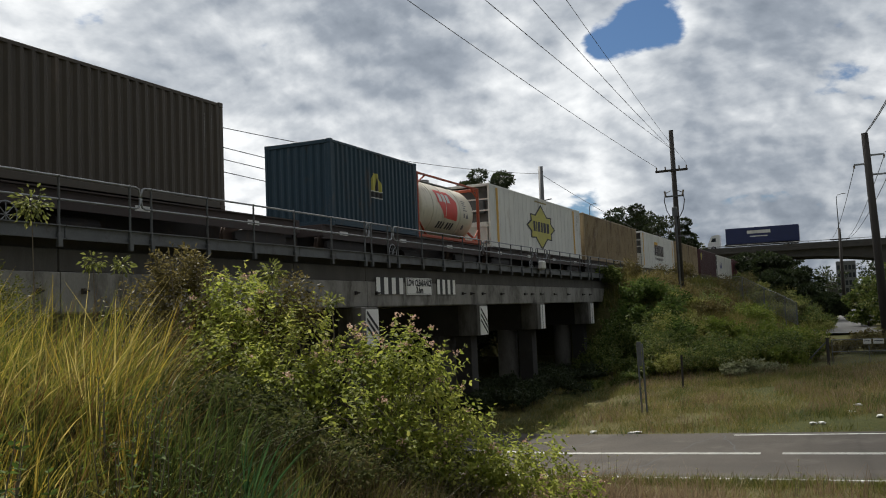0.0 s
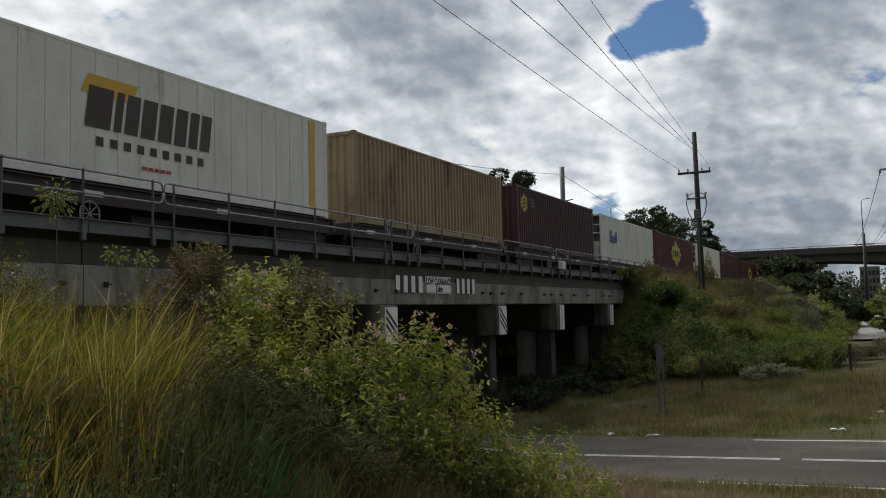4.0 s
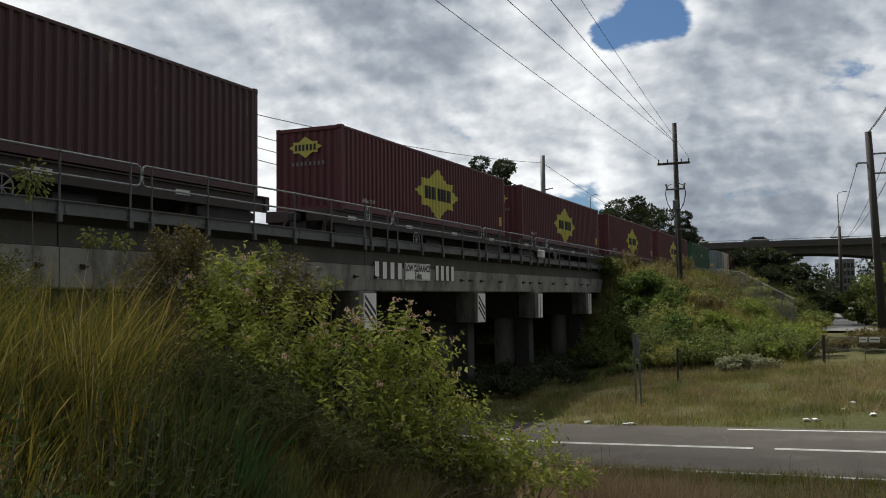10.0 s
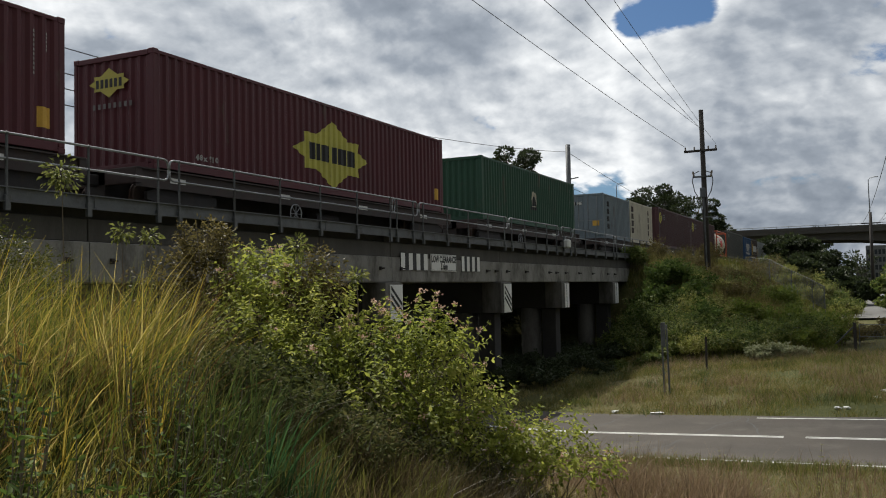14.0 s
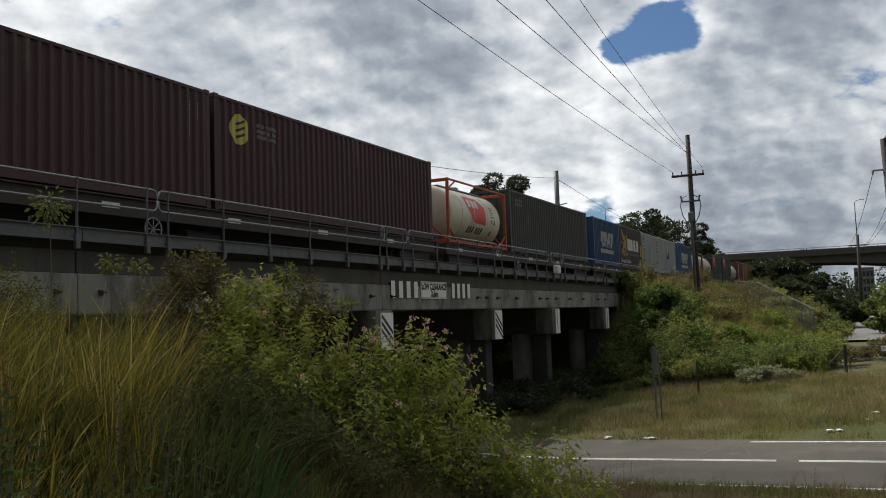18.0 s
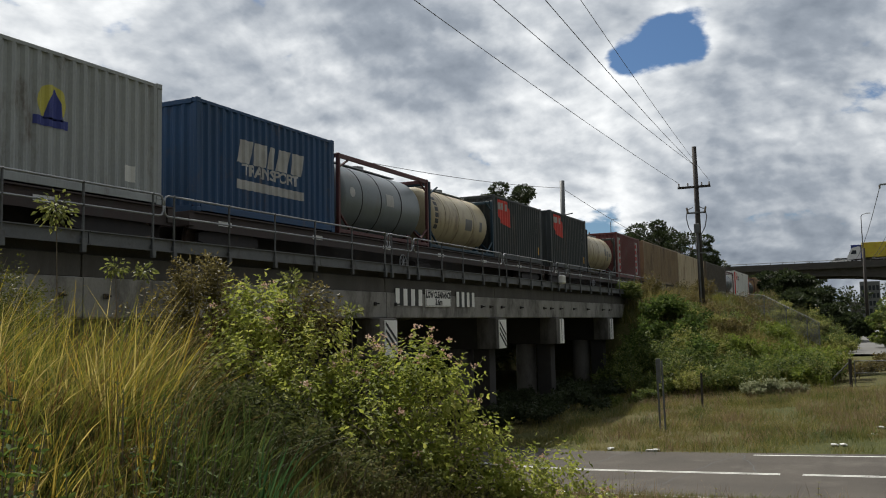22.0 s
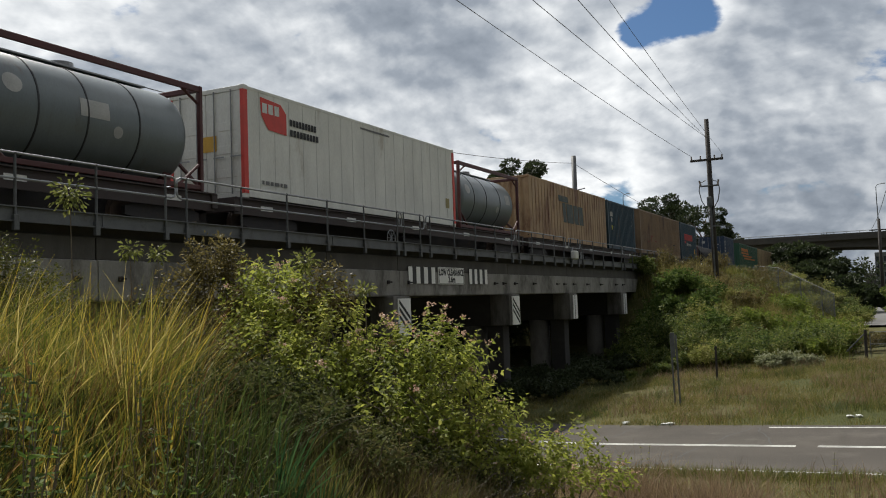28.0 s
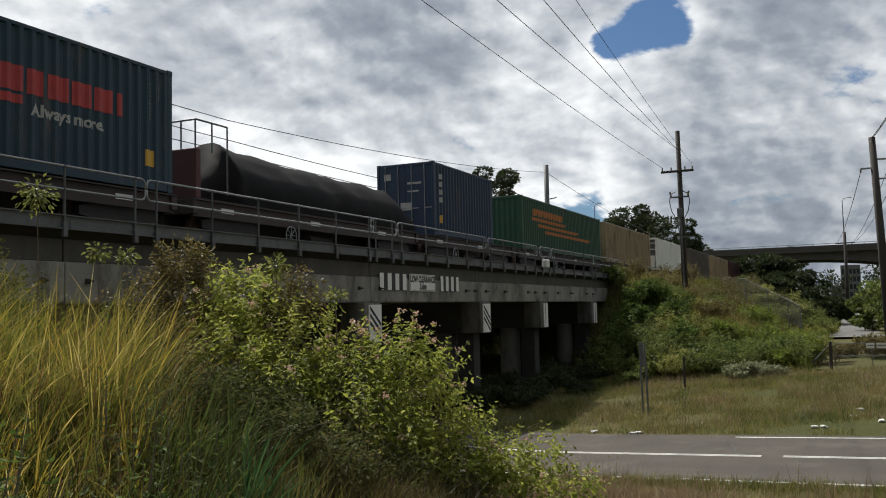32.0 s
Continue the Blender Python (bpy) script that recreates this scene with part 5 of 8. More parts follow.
    part("yellow_label", art([rect(5.2, 5.48, 0.55, 0.92)], p), M_AMBER, c)
    number_marks(c, p, F20, 2.85)
    c, p = C(514.47, F20, top(5.65), P_NAVY, "navy twenty-foot container with double doors and white print", doors=True)
    end_art(c, [rect(-0.9, -0.6, 2.2, 2.45), rect(0.1, 0.7, 2.0, 2.08), rect(0.1, 0.6, 1.7, 1.76), rect(-0.2, 0.3, 1.0, 1.3)], M_DULLWHITE, "small white print", "print_bars")
    part("print_bars", art([rect(0.5, 0.8, 1.3 + 0.3 * i, 1.5 + 0.3 * i) for i in range(4)], p, 0.008), M_DULLWHITE, c, "upright white print")
    part("yellow_label", art([rect(0.5, 0.75, 0.5, 0.8)], p), M_AMBER, c)
    c, p = C(524.4, F48, top(5.42), P_GREEN, "green corrugated container with faded orange stripes")
    for k in range(3):
        part("orange_stripe", art([[(1.5 + k, 1.5 - 0.28 * k), (7.0 + 2.5 * k, 1.5 - 0.28 * k), (7.2 + 2.5 * k, 1.66 - 0.28 * k), (1.5 + k, 1.66 - 0.28 * k)]], p), M_FADEOR, c, "faded orange stripe")
    bars_logo(c, p, 1.6, 6.5, 1.75, 2.1, (1,) * 6, M_FADEOR, 0.15)
    C(540.4, F45, top(5.42), P_TAN, "tan corrugated forty-five-foot container in dull paint")
    C(556.6, F45, top(5.40), P_WHITE, "white refrigerated container with grey seams", "reefer", end="machine")
    C(573.0, F40, top(5.40), P_BROWN, "dark brown corrugated container at the train's tail")
    for k, u in enumerate((588.0, 604.0, 620.0)):
        C(u, F45, top(5.40), (P_TAN, P_MAROON, P_GREY)[k], ("tan corrugated container near the train's tail", "maroon corrugated container near the train's tail", "light grey container near the train's tail")[k])
    spans = [(-11.0, 5.5), (5.9, 21.9), (22.9, 36.2), (36.7, 52.0), (52.2, 67.6), (68.4, 83.2), (83.8, 96.9), (97.8, 111.2), (111.8, 126.3), (126.9, 142.6), (143.2, 157.9), (158.4, 171.6), (174.6, 190.7), (191.7, 207.7), (208.9, 224.9), (226.0, 242.0), (244.2, 258.0), (261.8, 275.8), (276.6, 302.3), (302.8, 322.5), (322.9, 348.5), (348.8, 374.2), (374.6, 394.4), (394.8, 420.3), (420.9, 440.3), (440.7, 460.4), (460.8, 480.4), (480.8, 500.4), (513.6, 523.3), (523.8, 539.6), (540.0, 554.6), (556.2, 570.8), (572.4, 585.8), (587.4, 602.2), (603.4, 618.2), (619.4, 634.2)]
    for a, b in spans:
        wagon(a, b, M_BROWNFR, "dark brown skeletal container wagon on two bogies")
    coil_wagon(500.75, 513.2)


def coil_wagon(u0, u1):
    w = wagon(u0, u1, M_BROWNFR, "dark brown flat wagon with an end stanchion and side sills")
    L, d = u1 - u0, DECK_Z - RAIL_Z
    part("end_wall", box_bm(-1.15, 1.15, 0.25, 0.45, d, d + 1.25, bevel=0.02), P_OXIDE, w)
    bm = bmesh.new()
    for k in range(6):
        x = -1.1 + k * 0.44
        rod(bm, (x, 0.3, d + 1.25), (x, 0.3, d + 1.95), 0.022, 6)
    rod(bm, (-1.12, 0.3, d + 1.95), (1.12, 0.3, d + 1.95), 0.025, 6)
    rod(bm, (1.12, 0.3, d + 1.95), (1.12, 1.5, d + 1.95), 0.025, 6)
    rod(bm, (1.12, 1.5, d + 1.95), (1.12, 1.5, d + 0.2), 0.022, 6)
    rod(bm, (1.12, 0.9, d + 1.95), (1.12, 0.9, d + 1.2), 0.022, 6)
    part("end_railing", bm, M_STEELG, w)
    part("deck", box_bm(-1.2, 1.2, 0.2, L - 0.2, d - 0.02, d + 0.02), M_UNDER, w)
    t = rider("covered_load", u0 + 1.9, DECK_Z + 0.03, "long load wrapped in a black tarpaulin on a flat wagon", "tarpaulin load")
    # a draped cover: a hooded section with a flat front, slack between its bearers
    half = [(1.18, 0.0), (1.18, 0.35), (1.15, 0.72), (0.92, 1.05), (0.68, 1.36), (0.42, 1.62), (0.16, 1.71)]
    sect = half + [(-x, z) for x, z in half[::-1]]
    n, m, Lc = 34, len(sect) - 1, 10.2
    verts, faces = [], []
    for i in range(n + 1):
        y = Lc * i / n
        f = (1.0 - 0.10 * min(1.0, y / 1.6) - 0.04 * y / Lc) * (1 - 0.55 * max(0.0, (y - Lc + 0.7) / 0.7))
        for x, z in sect:
            q = 0.05 * noise.noise((y * 1.1, x * 1.5, z * 1.5)) + 0.03 * noise.noise((y * 3.5, x * 3.0, z * 3.0))
            verts.append((x * (1 + q), y + (0.12 * z if i == 0 else 0.0), z * f * (1 + q)))
    for i in range(n):
        for k in range(m):
            o = i * (m + 1) + k
            faces.append((o, o + m + 1, o + m + 2, o + 1))
    for k in range(m // 2):
        e = n * (m + 1)
        faces += [(k, k + 1, m - k - 1, m - k), (e + m - k, e + m - k - 1, e + k + 1, e + k)]
    raw_object("tarpaulin", verts, faces, P_TARP, t, "")

P_STAINCREAM = paint("stained_cream_paint", (0.52, 0.43, 0.28), dirt=(0.20, 0.12, 0.06), amount=0.42)
build_train()

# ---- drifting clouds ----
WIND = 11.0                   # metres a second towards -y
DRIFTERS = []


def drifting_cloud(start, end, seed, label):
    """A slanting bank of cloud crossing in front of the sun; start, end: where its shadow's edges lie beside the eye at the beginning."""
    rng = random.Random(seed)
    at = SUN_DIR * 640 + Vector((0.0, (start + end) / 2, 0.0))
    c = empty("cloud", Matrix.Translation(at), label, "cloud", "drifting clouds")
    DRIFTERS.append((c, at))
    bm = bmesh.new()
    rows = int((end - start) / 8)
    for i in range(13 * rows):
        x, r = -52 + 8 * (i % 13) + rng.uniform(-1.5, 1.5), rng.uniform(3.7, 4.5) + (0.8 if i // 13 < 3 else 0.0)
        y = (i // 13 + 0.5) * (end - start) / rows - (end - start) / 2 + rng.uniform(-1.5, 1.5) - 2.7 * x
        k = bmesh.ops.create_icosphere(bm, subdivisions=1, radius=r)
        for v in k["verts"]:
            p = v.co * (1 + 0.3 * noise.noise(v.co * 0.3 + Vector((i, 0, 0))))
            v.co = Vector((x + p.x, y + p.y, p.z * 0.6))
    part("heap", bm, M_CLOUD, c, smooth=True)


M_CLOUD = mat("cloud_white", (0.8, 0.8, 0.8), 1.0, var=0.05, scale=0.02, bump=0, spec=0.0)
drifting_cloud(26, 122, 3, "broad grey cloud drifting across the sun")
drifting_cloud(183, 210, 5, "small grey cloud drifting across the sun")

# ---- plants ----
RNG = np.random.default_rng(7)
L_GRASS = leaf_mat("tall_grass", [(0.0366, 0.0464, 0.00976), (0.0915, 0.11, 0.0195), (0.171, 0.177, 0.0293), (0.293, 0.25, 0.0488), (0.439, 0.366, 0.122)], 0.5)
L_STRAW = leaf_mat("straw_blades", [(0.268, 0.183, 0.0366), (0.439, 0.329, 0.0488), (0.561, 0.476, 0.207)], 0.5)
L_RUST = leaf_mat("rusty_blades", [(0.0732, 0.0366, 0.0146), (0.159, 0.0854, 0.0305), (0.268, 0.171, 0.0732)], 0.4)
# Greens darkened so the low blades paint shade between the tussocks.
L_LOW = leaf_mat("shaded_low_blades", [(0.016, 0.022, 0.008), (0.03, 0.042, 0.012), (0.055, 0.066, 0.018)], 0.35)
L_OLIVEGR = leaf_mat("olive_grass", [(0.045, 0.06, 0.014), (0.09, 0.105, 0.022), (0.16, 0.155, 0.038), (0.25, 0.215, 0.08)], 0.45)
L_DEADGR = leaf_mat("dead_grass", [(0.03, 0.026, 0.014), (0.065, 0.05, 0.024), (0.11, 0.085, 0.038), (0.18, 0.135, 0.07)], 0.35)
L_BROWNGR = leaf_mat("brown_weed_stalks", [(0.0976, 0.0671, 0.0366), (0.22, 0.152, 0.0915), (0.366, 0.268, 0.171)], 0.4)
L_LEAFY = leaf_mat("leafy_shrub_leaves", [(0.03, 0.055, 0.012), (0.06, 0.10, 0.02), (0.11, 0.155, 0.035), (0.17, 0.20, 0.055)], 0.45, 0.75)
L_GREENGR = leaf_mat("green_grass", [(0.0244, 0.0427, 0.0122), (0.0549, 0.0854, 0.022), (0.104, 0.134, 0.0317), (0.207, 0.207, 0.0732)], 0.45)
L_STRAP = leaf_mat("strap_leaves", [(0.02, 0.05, 0.018), (0.04, 0.09, 0.03), (0.08, 0.13, 0.05)], 0.45)
L_DRY = leaf_mat("dry_grass", [(0.0671, 0.0793, 0.0195), (0.146, 0.14, 0.0366), (0.256, 0.213, 0.0732), (0.403, 0.317, 0.159)], 0.4)
L_BUSH = leaf_mat("lantana_leaves", [(0.11, 0.14, 0.0244), (0.207, 0.244, 0.0427), (0.329, 0.348, 0.0671), (0.451, 0.427, 0.134)], 0.58, 0.6)
L_SCRUB = leaf_mat("feathery_scrub_leaves", [(0.0287, 0.0403, 0.0092), (0.0633, 0.0747, 0.0161), (0.115, 0.115, 0.0253), (0.172, 0.161, 0.046)], 0.4)
L_SPRIG = leaf_mat("sapling_leaves", [(0.08, 0.095, 0.025), (0.17, 0.19, 0.05), (0.30, 0.29, 0.10)], 0.5)
L_BROWNB = leaf_mat("dry_shrub_leaves", [(0.069, 0.0575, 0.0207), (0.138, 0.115, 0.0391), (0.218, 0.172, 0.069)], 0.4)
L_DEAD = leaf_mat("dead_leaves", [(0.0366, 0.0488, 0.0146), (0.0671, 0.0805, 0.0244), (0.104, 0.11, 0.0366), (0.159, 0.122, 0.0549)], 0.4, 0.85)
L_SHRUB = leaf_mat("shrub_leaves", [(0.0345, 0.0575, 0.0161), (0.0747, 0.109, 0.0276), (0.161, 0.196, 0.0483), (0.299, 0.287, 0.0978)], 0.45)
L_OLIVE = leaf_mat("olive_shrub_leaves", [(0.092, 0.115, 0.0253), (0.184, 0.207, 0.046), (0.299, 0.299, 0.0862), (0.414, 0.368, 0.149)], 0.45)
L_BRIGHT = leaf_mat("bright_shrub_leaves", [(0.0805, 0.115, 0.0207), (0.149, 0.196, 0.0322), (0.253, 0.276, 0.0575)], 0.5)
L_PALE = leaf_mat("pale_shrub_leaves", [(0.10, 0.13, 0.05), (0.26, 0.28, 0.15), (0.42, 0.42, 0.28)], 0.35)
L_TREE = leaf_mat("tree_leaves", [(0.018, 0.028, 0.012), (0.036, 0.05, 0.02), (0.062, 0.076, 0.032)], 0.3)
L_FLOWER = leaf_mat("pink_flowers", [(0.55, 0.30, 0.22), (0.62, 0.44, 0.32), (0.62, 0.40, 0.38)], 0.35)
M_TWIG = mat("grey_twig", (0.16, 0.13, 0.095), 0.9, var=0.3, scale=8, bump=0.3)
M_BARK = mat("bark", (0.11, 0.085, 0.065), 0.95, var=0.35, scale=3, bump=0.5)


def unit(v):
    return v / np.maximum(np.linalg.norm(v, axis=1, keepdims=True), 1e-9)


def blades(base, height, width, lean, segs=3, curl=0.5, bend=1.8):
    """Ribbons that rise from base points and bow over along lean (x, y)."""
    n = len(base)
    az = RNG.uniform(0, math.tau, n)
    side = np.stack([np.cos(az), np.sin(az), np.zeros(n)], 1)
    rows = []
    for i in range(segs + 1):
        t = i / segs
        out = lean * t ** bend
        c = base + np.stack([out[:, 0] * height, out[:, 1] * height, height * (t - curl * 0.5 * t * t * np.minimum(1, np.linalg.norm(lean, axis=1)))], 1)
        w = (width * (1 - t ** 1.5 * 0.92) / 2)[:, None]
        rows += [c - side * w, c + side * w]
    v = np.stack(rows, 1).reshape(-1, 3)
    k = 2 * (segs + 1)
    f = np.concatenate([np.stack([np.arange(n) * k + 2 * i, np.arange(n) * k + 2 * i + 1, np.arange(n) * k + 2 * i + 3, np.arange(n) * k + 2 * i + 2], 1) for i in range(segs)])
    return v, f


def leaves(pos, size, direction, aspect=0.5, fold=0.25):
    """Folded leaves: two quads each, from a stalk point along direction."""
    n = len(pos)
    d = unit(direction)
    r = unit(np.cross(d, RNG.normal(size=(n, 3))))
    up = np.cross(r, d)
    s = np.asarray(size)[:, None]
    a, tip = pos, pos + d * s - up * s * 0.12
    m = pos + d * s * 0.45
    l, q = m - r * s * aspect * 0.5 + up * s * fold * 0.5, m + r * s * aspect * 0.5 + up * s * fold * 0.5
    v = np.stack([a, l, tip, q], 1).reshape(-1, 3)
    i = np.arange(n)[:, None] * 4
    return v, np.concatenate([i + np.array([[0, 1, 2]]), i + np.array([[0, 2, 3]])])


def heights(xy):
    return np.array([land_z(float(x), float(y)) for x, y in xy])


def polar(n, a0, a1, d0, d1):
    """Ground points between two bearings left of the railway's line and two distances from the bank's top."""
    a = np.radians(RNG.uniform(a0, a1, n))
    d = np.sqrt(RNG.uniform(d0 * d0, d1 * d1, n))
    return np.stack([-np.sin(a) * d, np.cos(a) * d], 1)


def grass_patch(name, label, xy, h0, h1, width, material, wind=(0.25, -0.1), spread=0.45, segs=3, sink=0.03, per=1, bend=1.8):
    n = len(xy)
    base = np.column_stack([xy, heights(xy) - sink])
    k = -(-n // per)
    lean = RNG.normal(size=(n, 2)) * spread * (0.6 if per > 1 else 1.0) + np.repeat(RNG.normal(size=(k, 2)), per, 0)[:n] * spread * 0.75 + np.array(wind)
    h = RNG.uniform(h0, h1, n) * np.repeat(RNG.uniform(0.6, 1.14, k), per)[:n]
    v, f = blades(base, h, RNG.uniform(0.6, 1.3, n) * width, lean, segs, bend=bend)
    return tagged(raw_object(name, v, f, material), label, "grass", kind="stuff")


def tufted(xy_centres, per, spread):
    c = np.repeat(xy_centres, per, 0)
    return c + RNG.normal(size=c.shape) * spread


def leaf_blades(pos, size, direction, aspect=0.5):
    """Broad pointed leaves of four facets each, cupped along the midrib."""
    n = len(pos)
    d = unit(direction)
    flat = np.cross(d, np.array([[0.0, 0.0, 1.0]]) + RNG.normal(size=(n, 3)) * 0.45)
    r = unit(flat)
    up = np.cross(r, d)
    s = np.asarray(size)[:, None]
    w = s * aspect * 0.5
    a, tip = pos, pos + d * s - up * s * 0.16
    q, h = pos + d * s * 0.30, pos + d * s * 0.62 - up * s * 0.04
    v = np.stack([a, q - r * w + up * w * 0.35, h - r * w * 0.8 + up * w * 0.2, tip, h + r * w * 0.8 + up * w * 0.2, q + r * w + up * w * 0.35], 1).reshape(-1, 3)
    i = np.arange(n)[:, None] * 6
    return v, np.concatenate([i + np.array([[0, 1, 2, 3]]), i + np.array([[0, 3, 4, 5]])])


def leafy_shoots(start, direction, length, pairs, leaf, aspect=0.5):
    """Leaf pairs set crosswise along straight shoots, the youngest small and upright at the tip."""
    n = len(start)
    d = unit(direction)
    u = unit(np.cross(d, RNG.normal(size=(n, 3))))
    w = np.cross(d, u)
    pos, dirs, size = [], [], []
    for k in range(pairs):
        t = (k + 0.5) / pairs
        side = u if k % 2 == 0 else w
        for sg in (1, -1):
            pos.append(start + d * (length * t)[:, None])
            dirs.append(side * sg + d * (0.25 + 0.7 * t) + np.array([0, 0, -0.28]) + RNG.normal(size=(n, 3)) * 0.22)
            size.append(leaf * (1.0 - 0.45 * t) * RNG.uniform(0.7, 1.25, n))
    return leaf_blades(np.concatenate(pos), np.concatenate(size), np.concatenate(dirs), aspect)


def fan_grass(name, label, c, per, h0, h1, width, material, fan=0.3, wind=(0.2, 0.07), segs=5, droop=0.9, r=0.08, near=0.40):
    """Tussocks: blades spread from each centre and lean with the wind; those low on the bank are shorter."""
    k = len(c)
    far = np.clip((np.linalg.norm(c, axis=1) - 5.2) / 3.8, 0, 1)
    tall = RNG.uniform(0.5, 1.15, k) * (near + (1.22 - near) * far)
    n = k * per
    az = RNG.uniform(0, math.tau, n)
    out = np.stack([np.cos(az), np.sin(az)], 1) * RNG.uniform(0.05, 1.0, (n, 1))
    xy = np.repeat(c, per, 0) + out * r
    base = np.column_stack([xy, np.repeat(heights(c), per) - 0.05])
    lean = out * fan + np.repeat(RNG.normal(size=(k, 2)) * 0.22 + np.array(wind), per, 0)
    h = RNG.uniform(h0, h1, n) * np.repeat(tall, per)
    v, f = blades(base, h, RNG.uniform(0.6, 1.3, n) * width, lean, segs, curl=droop, bend=RNG.uniform(1.25, 1.7))
    return tagged(raw_object(name, v, f, material), label, "grass", kind="stuff")


def weed(x, y, top, spread, stems, label, material, leaf, pairs=6, aspect=0.42):
    """A leafy weed: upright stems with crosswise leaf pairs."""
    z = land_z(x, y)
    w = empty("weed", pose(x, y, z), label, "weed", "leafy weeds on the bank")
    bm = bmesh.new()
    st, dr, ln = [], [], []
    for i in range(stems):
        a = RNG.uniform(0, math.tau)
        o = np.array([math.cos(a), math.sin(a), 0.0]) * spread * RNG.uniform(0.1, 1.0)
        tip = o + np.array([0.05, 0.02, (top - z) * RNG.uniform(0.7, 1.0)])
        foot = o * 0.25
        tube(bm, [Vector(foot), Vector((foot + tip) / 2 + o * 0.15), Vector(tip)], [0.006, 0.004, 0.002], 4)
        st.append(foot + (tip - foot) * 0.25)
        dr.append(tip - foot)
        ln.append(np.linalg.norm(tip - foot) * 0.78)
    part("stem_tangle", bm, M_TWIG, w)["kind"] = "stuff"
    v, f = leafy_shoots(np.array(st), np.array(dr), np.array(ln), pairs, leaf, aspect)
    raw_object("leaves", v, f, material, w)


def near_grass():
    # tall golden grass over the bank, greener and shorter towards its foot
    c = polar(1500, 37.5, 66, 3.1, 9.6)
    c = c[(c[:, 0] > -10.5) & (c[:, 1] < 7.6)]
    d, bear = np.linalg.norm(c, axis=1), np.degrees(np.arctan2(-c[:, 0], c[:, 1]))
    golden = (d > 4.7) & (bear > 43 + RNG.normal(size=len(c)) * 1.2)
    high, low = c[golden], c[~golden & (d < 7.0) & ((bear > 43.5) | (RNG.random(len(c)) < 0.45))]
    fan_grass("tall_grass", "tall golden-green grass leaning over the bank", high, 16, 0.4, 1.35, 0.015, L_GRASS, 0.5)
    fan_grass("straw_grass", "bright straw-yellow blades among the tall grass", high[::4], 8, 0.7, 1.4, 0.016, L_STRAW, 0.42, droop=0.7)
    fan_grass("rusty_grass", "rust-brown dying blades among the tall grass", high[1::2], 9, 0.5, 1.25, 0.014, L_RUST, 0.45)
    fan_grass("fresh_grass", "fresh green blades among the golden grass", high[2::3], 9, 0.5, 1.2, 0.018, L_GREENGR, 0.4)
    fan_grass("green_grass", "green grass at the foot of the bank", low, 20, 0.4, 1.15, 0.014, L_GREENGR, 0.42, near=0.58)
    fan_grass("olive_tufts", "olive yellow grass tufts at the foot of the bank", low[::2], 12, 0.5, 1.2, 0.016, L_OLIVEGR, 0.34, near=0.58)
    fan_grass("low_grass", "low grass under the tall blades, greens darkened for shade", c[::2], 14, 0.3, 0.7, 0.02, L_LOW, 0.5, near=0.8)
    fan_grass("seeding_grass", "pale dry seeding stalks among the grass", polar(420, 40, 64, 3.6, 8.2), 6, 0.8, 1.5, 0.007, L_DRY, 0.2, droop=1.4)
    for b, r, top, sp, k, lf in ((49, 3.5, -0.72, 0.30, 9, 0.085), (46, 3.9, -0.72, 0.28, 9, 0.08), (52.5, 3.3, -0.62, 0.3, 9, 0.09), (44, 4.2, -0.78, 0.26, 8, 0.075), (53.5, 4.3, -0.42, 0.26, 8, 0.085), (51, 5.0, -0.45, 0.3, 8, 0.08), (53, 5.6, -0.2, 0.22, 7, 0.085), (47.5, 4.6, -0.62, 0.3, 8, 0.075), (41, 4.5, -0.95, 0.25, 7, 0.07), (42, 5.2, -0.75, 0.3, 9, 0.06), (40, 5.0, -0.9, 0.3, 9, 0.06), (41, 5.9, -0.6, 0.3, 9, 0.055), (38.5, 5.6, -0.95, 0.3, 8, 0.055), (39.5, 6.3, -0.6, 0.32, 9, 0.055), (43.5, 5.6, -0.5, 0.3, 9, 0.06), (42.5, 6.4, -0.35, 0.3, 9, 0.055), (37, 5.0, -1.1, 0.28, 8, 0.05), (44.5, 6.3, -0.3, 0.28, 8, 0.06)):
        weed(-r * math.sin(radians(b)), r * math.cos(radians(b)), top, sp, k, "leafy green weed growing through the bank grass", L_LEAFY, lf)
    # strap-leaved clumps and short grass in front of the bushes
    # flat cream flower heads over the grass
    for b, r, z in ((54.5, 5.2, -0.28), (52.8, 4.6, -0.45), (53.6, 3.9, -0.62), (55.2, 6.2, -0.12)):
        w = empty("flowering_weed", pose(-r * math.sin(radians(b)), r * math.cos(radians(b)), z), "flat cream flower head on a thin green stalk", "weed", "flowering weeds on the bank")
        part("stalk", tube(bmesh.new(), [(-0.06, 0, -0.8), (-0.02, 0, -0.4), (0, 0, 0)], [0.004, 0.003, 0.002], 5), M_TWIG, w)
        p = RNG.normal(size=(46, 3)) * np.array([0.035, 0.035, 0.006])
        v, f = leaves(p, np.full(46, 0.014), RNG.normal(size=(46, 3)) + np.array([0, 0, 0.8]), 0.9, 0.05)
        raw_object("blossom", v, f, L_PALE, w)["kind"] = "stuff"
    fan_grass("strap_plant", "clump of blue-green strap leaves under the bushes", np.array([(-3.55, 4.75), (-3.42, 4.95), (-3.7, 4.9), (-3.2, 4.6)]), 26, 0.9, 1.35, 0.022, L_STRAP, 0.35, wind=(0.0, 0.0), near=0.72)
    fan_grass("bank_grass", "short mixed grass on the bank by the bushes", polar(700, 26, 43, 3.4, 7.4), 18, 0.25, 0.6, 0.012, L_OLIVEGR, 0.5, wind=(0.06, 0.0), near=0.8)
